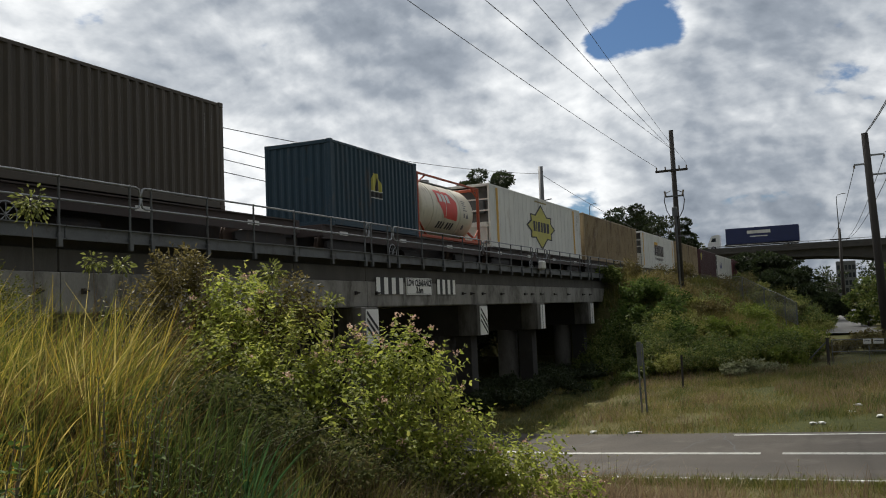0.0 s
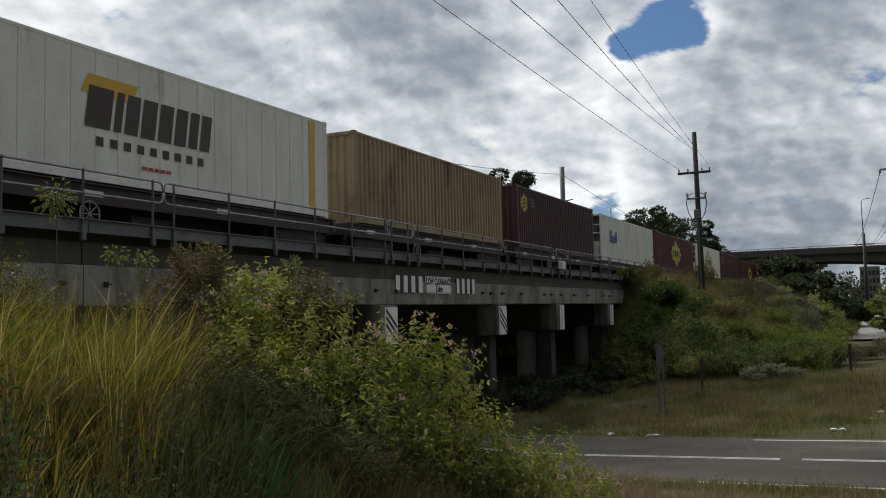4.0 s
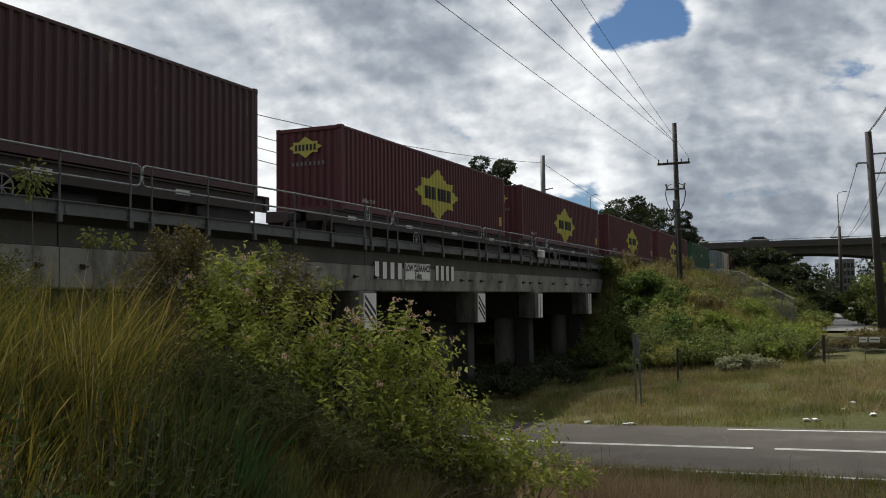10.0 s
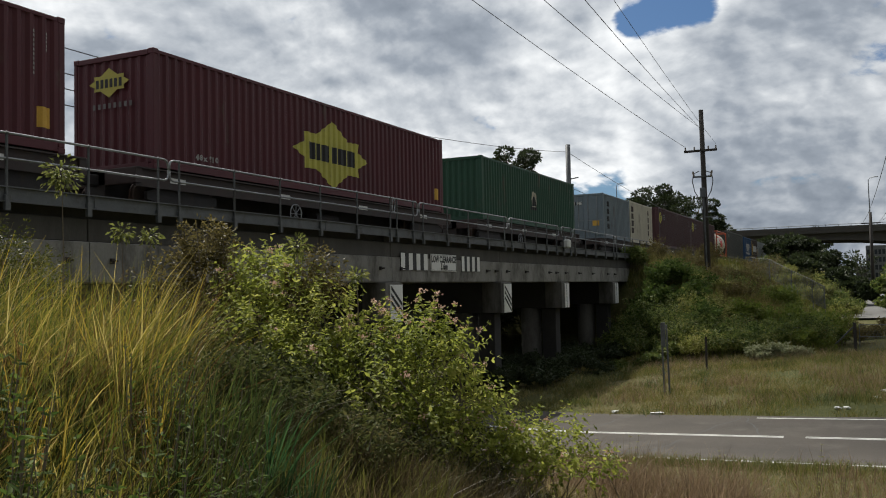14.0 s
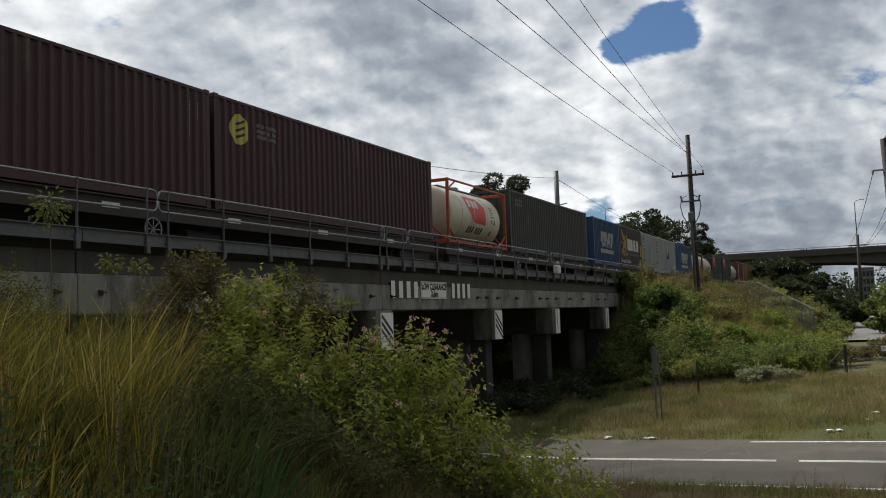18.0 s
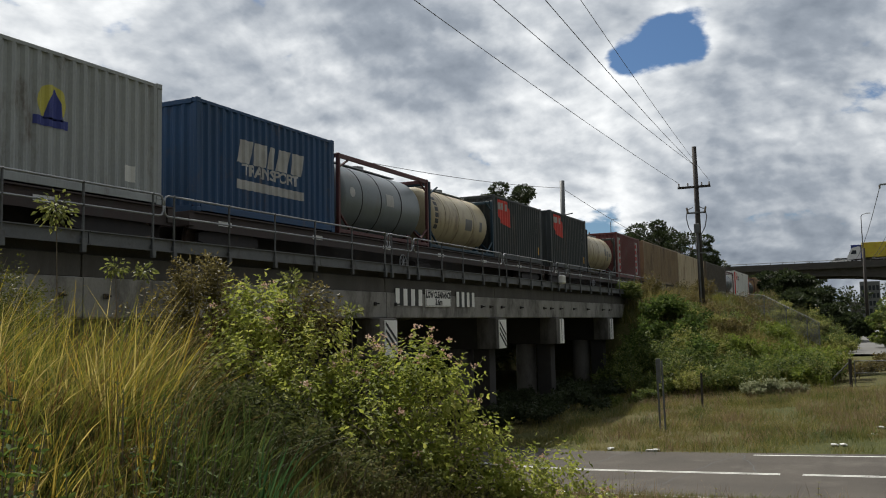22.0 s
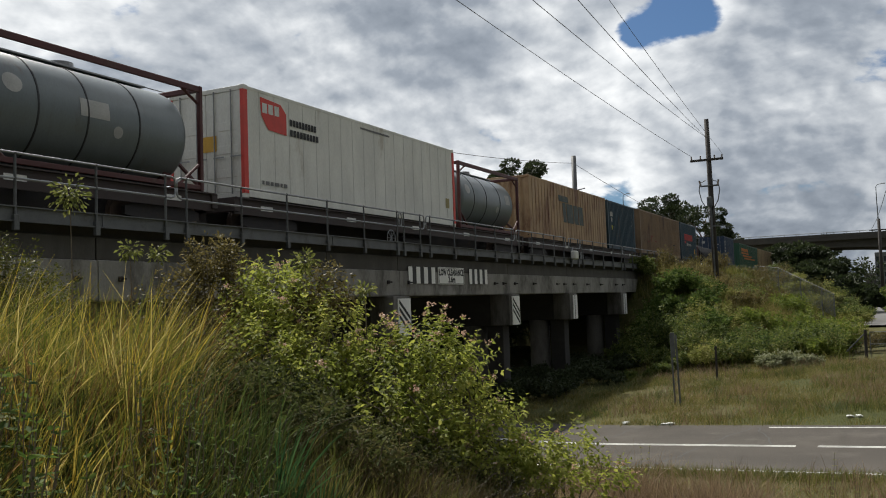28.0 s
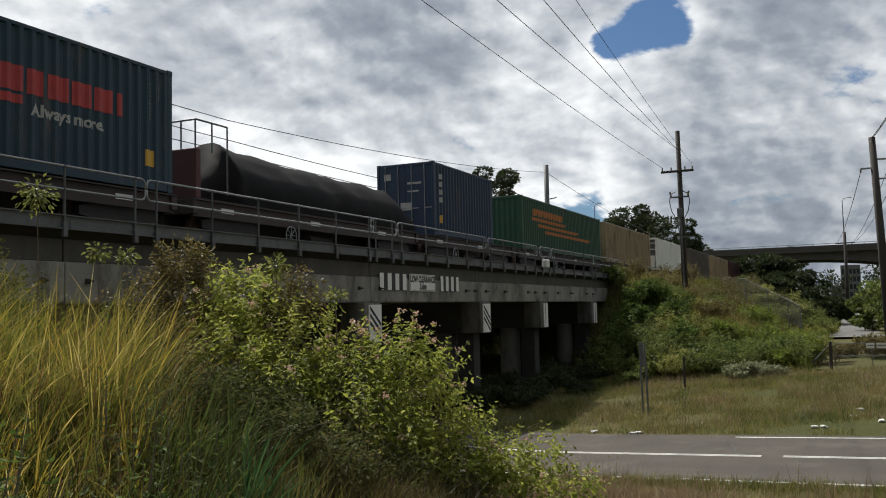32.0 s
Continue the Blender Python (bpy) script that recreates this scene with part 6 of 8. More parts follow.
    fan_grass("bank_weeds", "brown dead grass on the bank by the bushes", polar(900, 20, 43, 3.6, 8.0), 18, 0.25, 0.62, 0.010, L_DEADGR, 0.5, wind=(0.06, 0.0), near=0.8)
    fan_grass("bright_grass", "bright green grass tuft in front of the bushes", polar(26, 36, 40.5, 4.6, 5.6), 20, 0.35, 0.7, 0.013, L_GREENGR, 0.6, wind=(0.1, 0.0), near=0.8)
    c = polar(330, 8, 34, 5.5, 9.0)
    xy = tufted(c, 26, 0.2)
    grass_patch("dry_undergrowth", "dry brown grass and weeds on the slope", xy, 0.12, 0.50, 0.014, L_DEADGR, (0.1, 0.0), 0.6, per=26)
    c = np.stack([RNG.uniform(-5.5, 9, 700), RNG.uniform(9.0, 16.8, 700)], 1)
    c = c[c[:, 1] < 20.45 - 0.15 * c[:, 0] - ROAD_HALF - 0.4]
    xy = tufted(c, 30, 0.22)
    grass_patch("roadside_grass", "dry yellow-green grass beside the road", xy, 0.08, 0.30, 0.012, L_DRY, (0.1, 0.0), 0.5, per=30)
    xs = RNG.uniform(-6, 8, 900)
    c = np.stack([xs, 20.45 - 0.15 * xs - ROAD_HALF - 0.12 - np.abs(RNG.normal(size=900)) * 0.35], 1)
    grass_patch("road_edge_grass", "olive grass fringe along the asphalt edge", tufted(c, 22, 0.10), 0.06, 0.26, 0.013, L_OLIVEGR, (0.0, 0.1), 0.55, per=22)
    c = np.stack([RNG.uniform(-4.6, 4, 330), RNG.uniform(10.0, 16.4, 330)], 1)
    grass_patch("weed_stalks", "thin dry weed stalks beside the road", tufted(c, 14, 0.16), 0.2, 0.62, 0.011, L_BROWNGR, (0.0, 0.0), 0.32, per=14)
    c = np.stack([RNG.uniform(-4.9, -1.6, 200), RNG.uniform(10.6, 13.4, 200)], 1)
    grass_patch("tall_brown_weeds", "tall dry brown weeds below the bushes", tufted(c, 14, 0.16), 0.35, 0.95, 0.011, L_BROWNGR, (0.05, 0.0), 0.35, per=14)
    for x, y, top in ((-0.95, 14.0, -2.3), (0.35, 14.3, -2.4), (-2.2, 13.6, -2.35), (1.7, 14.4, -2.35), (-3.4, 13.2, -2.1), (-0.6, 14.2, -2.45)):
        weed(x, y, top, 0.12, 3, "thin green weed standing beside the road", L_OLIVE, 0.06, 8, 0.3)
    # verge past the road
    def verge(n, x0, x1, y0, y1):
        c = np.stack([RNG.uniform(x0, x1, n), RNG.uniform(y0, y1, n)], 1)
        c = c[c[:, 1] > 20.45 - 0.15 * c[:, 0] + ROAD_HALF + 0.45]
        bare = ((c[:, 0] - 1.6) / 4.2) ** 2 + ((c[:, 1] - 25.6) / 1.5) ** 2 < RNG.uniform(0.5, 1.2, len(c))
        rich = np.array([noise.noise((x * 0.55, y * 0.55, 3.0)) for x, y in c]) + RNG.normal(size=len(c)) * 0.22 > -0.16
        return c[~bare & rich]
    grass_patch("verge_grass", "dry patchy grass on the verge past the road", tufted(verge(4600, -14, 9, 23, 43), 26, 0.20), 0.06, 0.34, 0.013, L_DRY, (0.05, 0.0), 0.55, segs=2, per=26)
    grass_patch("green_verge_grass", "green grass tufts on the verge past the road", tufted(verge(1500, -10, 7, 23.5, 41), 26, 0.24), 0.10, 0.42, 0.015, L_OLIVEGR, (0.05, 0.0), 0.5, segs=2, per=26)
    grass_patch("brown_verge_weeds", "tall brown seeding weeds on the verge", tufted(verge(260, -9, 7, 24.5, 41), 46, 0.30), 0.25, 0.70, 0.014, L_BROWNGR, (0.0, 0.0), 0.4, segs=2, per=60)
    grass_patch("verge_weeds", "lush green weed clumps on the verge", tufted(verge(70, -10, 3, 24.5, 41), 60, 0.26), 0.2, 0.5, 0.018, L_GREENGR, (0.0, 0.0), 0.5, segs=2, per=60)
    # slope of the far embankment
    c = np.stack([RNG.uniform(-12.6, -2.0, 900), RNG.uniform(42.0, 80.0, 900)], 1)
    xy = tufted(c, 16, 0.35)
    grass_patch("embankment_grass", "long dry grass on the railway embankment", xy, 0.3, 1.0, 0.034, L_OLIVEGR, (0.05, -0.1), 0.4, segs=2, per=16)
    c = np.stack([RNG.uniform(-12.4, -5.0, 620), RNG.uniform(47.0, 66.0, 620)], 1)
    grass_patch("straw_embankment_grass", "tall straw-coloured grass near the embankment's top", tufted(c, 18, 0.3), 0.5, 1.35, 0.03, L_DRY, (0.05, -0.1), 0.35, segs=2, per=18)


def bush(name, label, lumps, root_z, material, n_branch, leaf, leaves_per, flowers=0.0, twig=0.006, category="bush", droop=0.25, twigs=True, group=""):
    """A shrub: arching stems from the ground into rounded masses, leaf pairs along the outer stems, flower heads at some tips."""
    pos, dirs, size, fl = [], [], [], []
    bm = bmesh.new()
    cx = np.mean([l[0] for l in lumps]), np.mean([l[1] for l in lumps])
    ob = empty(name, pose(cx[0], cx[1], root_z), label, category, group)
    off = np.array([cx[0], cx[1], root_z])
    for lx, ly, lz, lr in lumps:
        for b in range(n_branch):
            d = RNG.normal(size=3)
            d[2] = abs(d[2]) * 0.9 - 0.25
            d /= np.linalg.norm(d)
            end = np.array([lx, ly, lz]) + d * lr * RNG.uniform(0.65, 1.12) * np.array([1, 1, 0.95])
            gz = land_z(float(lx), float(ly))
            start = np.array([lx + RNG.normal() * 0.25 * lr, ly + RNG.normal() * 0.25 * lr, max(gz - 0.05, lz - lr * 1.6)])
            ctrl = (start + end) / 2 + np.array([0, 0, lr * 0.55]) + RNG.normal(size=3) * 0.12 * lr
            ts = np.linspace(0, 1, 7)[:, None]
            path = (1 - ts) ** 2 * start + 2 * ts * (1 - ts) * ctrl + ts ** 2 * end
            if b % (5 if twigs else 10) == 0:
                tube(bm, [Vector(p - off) for p in path], [twig * (1.6 - 1.2 * k / 6) for k in range(7)], 4)
            m = leaves_per
            t = RNG.uniform(0.30, 1.0, m) ** 0.8
            p = (1 - t[:, None]) ** 2 * start + 2 * t[:, None] * (1 - t[:, None]) * ctrl + t[:, None] ** 2 * end
            side = unit(RNG.normal(size=(m, 3)) * np.array([1, 1, 0.6]))
            p = p + side * RNG.uniform(0.0, 0.14, (m, 1)) * lr
            pos.append(p)
            dirs.append(side + np.array([0, 0, -droop]) + d * 0.4)
            size.append(RNG.uniform(0.6, 1.25, m) * leaf)
            if flowers and RNG.random() < flowers:
                fl.append(end + d * 0.05)
    part("stem_tangle", bm, M_TWIG if twigs else M_BARK, ob, "thin grey-brown stems")["kind"] = "stuff"
    v, f = leaves(np.concatenate(pos) - off, np.concatenate(size), np.concatenate(dirs), 0.46)
    lv = raw_object("leaves", v, f, material, ob)
    lv["kind"] = "stuff"
    if fl:
        c = np.repeat(np.array(fl), 16, 0) + RNG.normal(size=(len(fl) * 16, 3)) * 0.022
        v, f = leaves(c - off, np.full(len(c), 0.027), RNG.normal(size=(len(c), 3)) + np.array([0, 0, 0.5]), 0.9, 0.05)
        raw_object("blossom", v, f, L_FLOWER, ob, "pale pink and orange flower heads")["kind"] = "stuff"
    return ob


def lantana_bush(lumps, root_z, n_shoot):
    """A sprawling lantana: arching pale canes into rounded masses, leafy shoots over their outside, flower heads at some tips."""
    cx, cy = np.mean([l[0] for l in lumps]), np.mean([l[1] for l in lumps])
    ob = empty("lantana_bush", pose(cx, cy, root_z), "sprawling green lantana bush with small pink flower heads", "bush")
    off = np.array([cx, cy, root_z])
    bm = bmesh.new()
    st, dr, ln, fl = [], [], [], []
    for lx, ly, lz, lr in lumps:
        mid = np.array([lx, ly, lz])
        root = np.array([lx * 0.7 + cx * 0.3, ly + 0.1, max(land_z(lx, ly) - 0.05, lz - 1.5)])
        for i in range(int(n_shoot * (lr / 0.5) ** 1.6)):
            d = RNG.normal(size=3)
            d[2] = d[2] * 0.8 + 0.25
            d /= np.linalg.norm(d)
            r0 = lr * RNG.uniform(0.45, 1.0)
            p = mid + d * r0 * np.array([1, 1, 0.9])
            g = d * 0.7 + np.array([0.12, -0.1, 0.55]) + RNG.normal(size=3) * 0.25
            L = RNG.uniform(0.13, 0.30) * (1.35 if RNG.random() < 0.12 else 1.0)
            st.append(p)
            dr.append(g)
            ln.append(L)
            tip = p + g / np.linalg.norm(g) * L
            if i % 9 == 0:
                a = root + RNG.normal(size=3) * np.array([0.25, 0.25, 0.05])
                ctrl = (a + p) / 2 + np.array([0, 0, 0.25]) + RNG.normal(size=3) * 0.15
                pts = [a * (1 - t) ** 2 + ctrl * 2 * t * (1 - t) + p * t * t for t in (0, 0.35, 0.7, 1.0)] + [tip]
                tube(bm, [Vector(q - off) for q in pts], [0.009, 0.007, 0.005, 0.0035, 0.002], 4)
            if d[2] > 0.1 and RNG.random() < 0.055 + (0.10 if lx > -4.3 and lz > -0.9 else 0.0):
                fl.append(tip)
    part("stem_tangle", bm, M_TWIG, ob, "thin grey-brown stems")["kind"] = "stuff"
    v, f = leafy_shoots(np.array(st) - off, np.array(dr), np.array(ln), 4, 0.074, 0.56)
    raw_object("leaves", v, f, L_BUSH, ob)["kind"] = "stuff"
    c = np.repeat(np.array(fl), 18, 0) + RNG.normal(size=(len(fl) * 18, 3)) * np.array([0.024, 0.024, 0.014])
    v, f = leaves(c - off, np.full(len(c), 0.024), RNG.normal(size=(len(c), 3)) + np.array([0, 0, 0.6]), 0.9, 0.05)
    raw_object("blossom", v, f, L_FLOWER, ob, "pale pink and orange flower heads")["kind"] = "stuff"


def near_bushes():
    lantana = [(-5.94, 7.92, -0.08, .54), (-5.34, 7.97, -0.36, .55), (-4.78, 8.03, -0.70, .46), (-4.22, 8.09, -0.56, .46), (-3.98, 8.14, -0.72, .40), (-4.55, 7.75, -0.90, .50), (-4.02, 7.98, -1.10, .54), (-5.35, 7.60, -0.60, .46)]
    lantana += [(-3.62, 8.32, -1.30, .36), (-3.22, 8.57, -1.58, .30), (-4.15, 7.65, -1.40, .50), (-3.58, 8.07, -1.55, .42), (-2.98, 8.94, -1.60, .22), (-6.17, 8.12, 0.20, .38), (-6.0, 7.7, -0.25, .45), (-3.35, 8.25, -1.80, .34), (-2.95, 8.65, -1.85, .26), (-3.75, 7.9, -1.85, .40), (-2.7, 9.1, -1.9, .2)]
    lantana += [(-4.25, 7.25, -1.15, .42), (-3.75, 7.55, -1.4, .38), (-4.95, 7.15, -0.8, .40), (-3.25, 8.2, -1.7, .32), (-3.9, 7.35, -1.65, .36), (-5.5, 7.1, -0.5, .36)]
    lantana_bush(lantana, -2.2, 125)
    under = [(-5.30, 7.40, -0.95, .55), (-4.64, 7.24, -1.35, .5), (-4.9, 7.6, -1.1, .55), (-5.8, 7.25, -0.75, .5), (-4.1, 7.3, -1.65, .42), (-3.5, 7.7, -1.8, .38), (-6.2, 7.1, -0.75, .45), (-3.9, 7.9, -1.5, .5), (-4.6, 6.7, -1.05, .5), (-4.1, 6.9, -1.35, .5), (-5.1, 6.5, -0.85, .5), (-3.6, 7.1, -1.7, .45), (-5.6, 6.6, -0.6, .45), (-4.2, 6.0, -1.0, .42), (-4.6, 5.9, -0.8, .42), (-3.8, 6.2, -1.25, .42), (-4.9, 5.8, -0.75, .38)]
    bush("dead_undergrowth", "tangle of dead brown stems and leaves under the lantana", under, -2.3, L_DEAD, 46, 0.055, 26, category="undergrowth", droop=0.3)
    dry = [(-6.66, 7.86, 0.22, .62), (-6.95, 7.60, 0.00, .58), (-6.85, 7.95, 0.55, .36), (-5.62, 8.35, 0.16, .42), (-6.4, 7.2, -0.45, .6)]
    bush("dry_shrub", "brownish feathery shrub beside the lantana", dry, -1.6, L_BROWNB, 60, 0.05, 34, category="bush", droop=0.1)
    scrub = [(-8.7, 6.75, 0.45, .50), (-9.0, 6.6, 0.66, .44), (-8.4, 6.9, 0.10, .45), (-9.3, 6.5, 0.55, .6), (-8.8, 7.2, 0.15, .6), (-9.7, 6.6, 0.6, .7), (-8.9, 6.2, 0.25, .6)]
    bush("dark_scrub", "dull olive scrub at the edge of the bank", scrub, -1.0, L_SCRUB, 52, 0.045, 34, droop=0.1)
    # sapling and sprigs in front of the walkway
    for x, y, z0, z1, r in ((-7.16, 6.25, -0.3, 1.20, 0.17), (-7.00, 6.86, -0.3, 0.66, 0.10), (-6.80, 7.05, -0.3, 0.62, 0.09), (-5.62, 8.0, -0.2, 0.50, 0.13), (-4.95, 8.1, -0.3, 0.16, 0.10)):
        s = empty("sapling", pose(x, y, z0), "thin sapling with pale green leaves", "sapling", "saplings on the bank")
        bm = tube(bmesh.new(), [(0.02, 0, -0.4), (0.01, 0.01, (z1 - z0) * 0.5), (0, 0, z1 - z0)], [0.010, 0.007, 0.003], 5)
        part("stem", bm, M_TWIG, s)
        n = int(190 * (r / 0.17) ** 1.5)
        d = unit(RNG.normal(size=(n, 3)))
        p = d * RNG.uniform(0.1, 1.0, (n, 1)) * r * np.array([1.15, 1.15, 1.15]) + np.array([0, 0, z1 - z0])
        v, f = leaves(p, RNG.uniform(0.04, 0.075, n), d + np.array([0, 0, -0.5]), 0.5)
        raw_object("leaves", v, f, L_SPRIG, s)


PALE_AT = [(-4.6, 40.2, 0.50), (-4.2, 40.0, 0.55), (-3.8, 40.4, 0.48), (-3.4, 40.2, 0.40), (-4.85, 40.6, 0.45)]
LEAFY_AT = [(-10.2, 47.8, 1.5), (-10.6, 46.8, 1.3), (-8.6, 45.1, 1.3), (-7.3, 43.6, 1.1), (-10.2, 49.3, 1.3), (-10.8, 46.3, 1.0)]
BRIGHT_AT = [(-5.6, 59.0, 1.3), (-3.9, 50.6, 1.3), (-2.8, 48.6, 1.1), (-4.4, 46.8, 1.2), (-3.3, 46.2, 1.0), (-5.9, 67.2, 1.0), (-3.2, 62.2, 0.9)]
RUSTY_AT = [(-8.8, 63.2, 1.0), (-7.8, 63.9, 0.9), (-10.9, 58.1, 0.9)]


def far_bushes():
    def clump(x, y, r, n, material, label, leaf, h=0.9, name="shrub", nb=26, per=26):
        if x / y < -0.258:
            r *= 0.42
        z = land_z(x, y)
        lumps = [(x + RNG.normal() * r * 0.55, y + RNG.normal() * r * 0.7, z + r * h * RNG.uniform(0.35, 1.0), r * RNG.uniform(0.45, 0.75)) for _ in range(n)]
        bush(name, label, lumps, z, material, nb, leaf, per, droop=0.2, twigs=False, group="shrubs on the embankment")

    G, O, B = "dark green shrub on the railway embankment", "olive yellow-green shrub on the railway embankment", "bright green shrub on the embankment slope"
    for x, y, r, n in ((-11.2, 48.2, 1.5, 7), (-10.0, 46.2, 1.6, 7), (-8.9, 44.5, 1.6, 7), (-8.0, 43.0, 1.4, 6), (-11.8, 46.0, 1.2, 6), (-7.0, 44.8, 1.5, 7), (-6.2, 42.6, 1.3, 6), (-10.6, 43.6, 1.4, 6), (-12.0, 44.0, 0.9, 5), (-5.2, 44.4, 1.3, 6), (-3.6, 45.4, 1.2, 6), (-2.6, 47.0, 1.2, 5), (-12.0, 48.6, 0.9, 6), (-12.3, 50.4, 0.8, 6), (-11.6, 47.2, 0.8, 6), (-11.2, 40.6, 0.6, 4), (-10.2, 38.6, 0.6, 4), (-9.2, 40.2, 0.8, 5), (-12.0, 37.6, 0.45, 4), (-9.8, 36.2, 0.5, 4), (-8.6, 37.8, 0.55, 4)):
        clump(x, y, r, n, L_SHRUB, G, 0.13)
    for x, y, r, n in ((-4.6, 48.0, 1.3, 6), (-6.2, 49.0, 1.1, 5), (-3.2, 44.2, 0.8, 4), (-7.6, 62.0, 1.0, 5)):
        clump(x, y, r, n, L_BRIGHT, B, 0.14)
    for k in range(9):
        x, y = RNG.uniform(-10.5, -2.2), RNG.uniform(41.5, 58.0)
        clump(x, y, RNG.uniform(0.8, 1.3), 5, (L_SHRUB, L_OLIVE, L_OLIVE)[k % 3], (G, O, O)[k % 3], 0.12)
    for x, y, r, n in ((-9.2, 56.0, 1.0, 5), (-10.8, 60.0, 1.1, 5), (-7.4, 52.0, 1.0, 5), (-10.4, 52.2, 0.9, 4), (-11.4, 66.0, 1.2, 5), (-8.2, 72.0, 1.4, 5), (-2.4, 50.5, 0.9, 4), (-1.4, 48.6, 0.8, 4)):
        clump(x, y, r, n, L_BROWNB, "dry brownish shrub on the embankment", 0.11)
    for k in range(34):
        y = RNG.uniform(76.0, 98.0)
        x = -y * RNG.uniform(0.030, 0.112) + 0.2
        clump(x, y, RNG.uniform(0.8, 1.5), 5, (L_SHRUB, L_OLIVE, L_DEAD)[k % 3], (G, O, "dull brown scrub beyond the wire fence")[k % 3], 0.16, nb=20, per=24)
    for k in range(9):
        y = RNG.uniform(48.0, 57.0)
        clump(RNG.uniform(-0.235 * y, -6.5), y, RNG.uniform(0.6, 1.1), 5, (L_OLIVE, L_SHRUB, L_OLIVE, L_BROWNB)[k % 4], (O, G, O, "dry brownish shrub on the embankment")[k % 4], 0.12)
    for x, y in ((0.5, 50.0), (2.2, 52.0), (3.8, 49.5), (5.2, 51.0), (1.2, 55.0), (-0.8, 52.0)):
        clump(x, y, 0.85, 5, L_BROWNB, "dry brownish shrub behind the gate", 0.12)
    # dark shrubs grow here; extra ones are added to darken pale ground
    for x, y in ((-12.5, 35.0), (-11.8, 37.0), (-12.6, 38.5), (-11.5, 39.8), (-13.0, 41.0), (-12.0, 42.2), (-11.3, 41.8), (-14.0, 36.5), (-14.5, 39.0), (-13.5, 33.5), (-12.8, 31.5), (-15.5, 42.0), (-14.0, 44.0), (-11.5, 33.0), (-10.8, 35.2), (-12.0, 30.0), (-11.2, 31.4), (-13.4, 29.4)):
        clump(x, y, 1.5, 6, L_TREE, "low shrub, its dark leaves deepening the shade under the bridge", 0.13, 1.0, nb=18, per=18)
    for x, y, r in PALE_AT:
        clump(x, y, r, 5, L_PALE, "pale flowering shrub at the embankment's foot", 0.13, 0.95, nb=22, per=18)
    for x, y, r in LEAFY_AT:
        clump(x, y, r, 8, L_LEAFY, "leafy green shrub beside the bridge end", 0.20, 1.15, nb=22, per=20)
    for x, y, r in BRIGHT_AT:
        clump(x, y, r, 7, L_BRIGHT, B, 0.15, 1.1)
    for x, y, r in RUSTY_AT:
        clump(x, y, r, 6, L_BROWNB, "rusty brown shrub on the embankment's top", 0.12, 1.3)


def hedge_behind():
    # tree tops rise here; the row is filled in to block light
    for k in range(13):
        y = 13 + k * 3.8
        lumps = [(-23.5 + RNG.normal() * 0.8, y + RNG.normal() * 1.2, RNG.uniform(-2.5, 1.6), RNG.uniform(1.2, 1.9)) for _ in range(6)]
        bush("thicket", "dark thicket behind the railway bridge, dimming the underpass", lumps, -3.6, L_TREE, 30, 0.22, 26, twigs=False, group="thickets behind the bridge")


    # further thickets added to cover sunlit ground beyond the piers
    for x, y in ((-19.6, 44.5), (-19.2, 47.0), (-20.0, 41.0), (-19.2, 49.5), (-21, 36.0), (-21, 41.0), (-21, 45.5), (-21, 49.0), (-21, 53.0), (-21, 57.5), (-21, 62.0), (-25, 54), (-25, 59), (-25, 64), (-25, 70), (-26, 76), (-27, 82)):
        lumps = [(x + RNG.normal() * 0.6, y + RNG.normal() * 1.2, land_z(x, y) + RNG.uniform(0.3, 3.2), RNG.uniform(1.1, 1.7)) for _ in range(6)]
        bush("thicket", "dark thicket behind the railway bridge, dimming the underpass", lumps, -3.8, L_TREE, 30, 0.22, 30, twigs=False, group="thickets behind the bridge")


def tree(x, y, z_top, crown_r, crown_h, label, leaf=0.45, n=14, per=150, material=None, z0=None, lean=0.0):
    z0 = land_z(x, y) if z0 is None else z0
    t = empty("tree", pose(x, y, z0), label, "tree", "trees")
    H = z_top - z0
    ch = min(crown_h, H * 0.9)
    bm = bmesh.new()
    tube(bm, [(0, 0, -0.3), (0.1, 0, H * 0.3), (-0.1 + lean, 0.1, H * 0.6), (lean, 0, H * 0.85)], [H * 0.022, H * 0.018, H * 0.012, H * 0.005], 8)
    pos, dirs = [], []
    for i in range(n):
        a = i * 2.4 + RNG.uniform(0, 0.6)
        hh = H - ch * RNG.uniform(0.12, 0.95)
        rr = crown_r * math.sqrt(max(0.1, 1 - ((hh - (H - ch * 0.5)) / (ch * 0.55)) ** 2)) * RNG.uniform(0.45, 0.95)
        c = np.array([rr * math.cos(a) + lean, rr * math.sin(a), hh])
        tube(bm, [(lean * 0.5, 0, H - ch * 0.9), (c[0] * 0.5, c[1] * 0.5, (H - ch * 0.7 + c[2]) / 2), tuple(c)], [H * 0.010, H * 0.006, H * 0.002], 5)
        d = unit(RNG.normal(size=(per, 3)))
        cr = crown_r * RNG.uniform(0.22, 0.40)
        pos.append(c + d * RNG.uniform(0.25, 1.0, (per, 1)) ** 0.5 * cr * np.array([1, 1, 0.55]))
        dirs.append(d)
    part("trunk", bm, M_BARK, t, smooth=True)
    pos, dirs = np.concatenate(pos), np.concatenate(dirs)
    v, f = leaves(pos, RNG.uniform(0.6, 1.3, len(pos)) * leaf, dirs + np.array([0, 0, -0.2]), 0.6)
    cr = raw_object("crown", v, f, material or L_TREE, t)
    return t


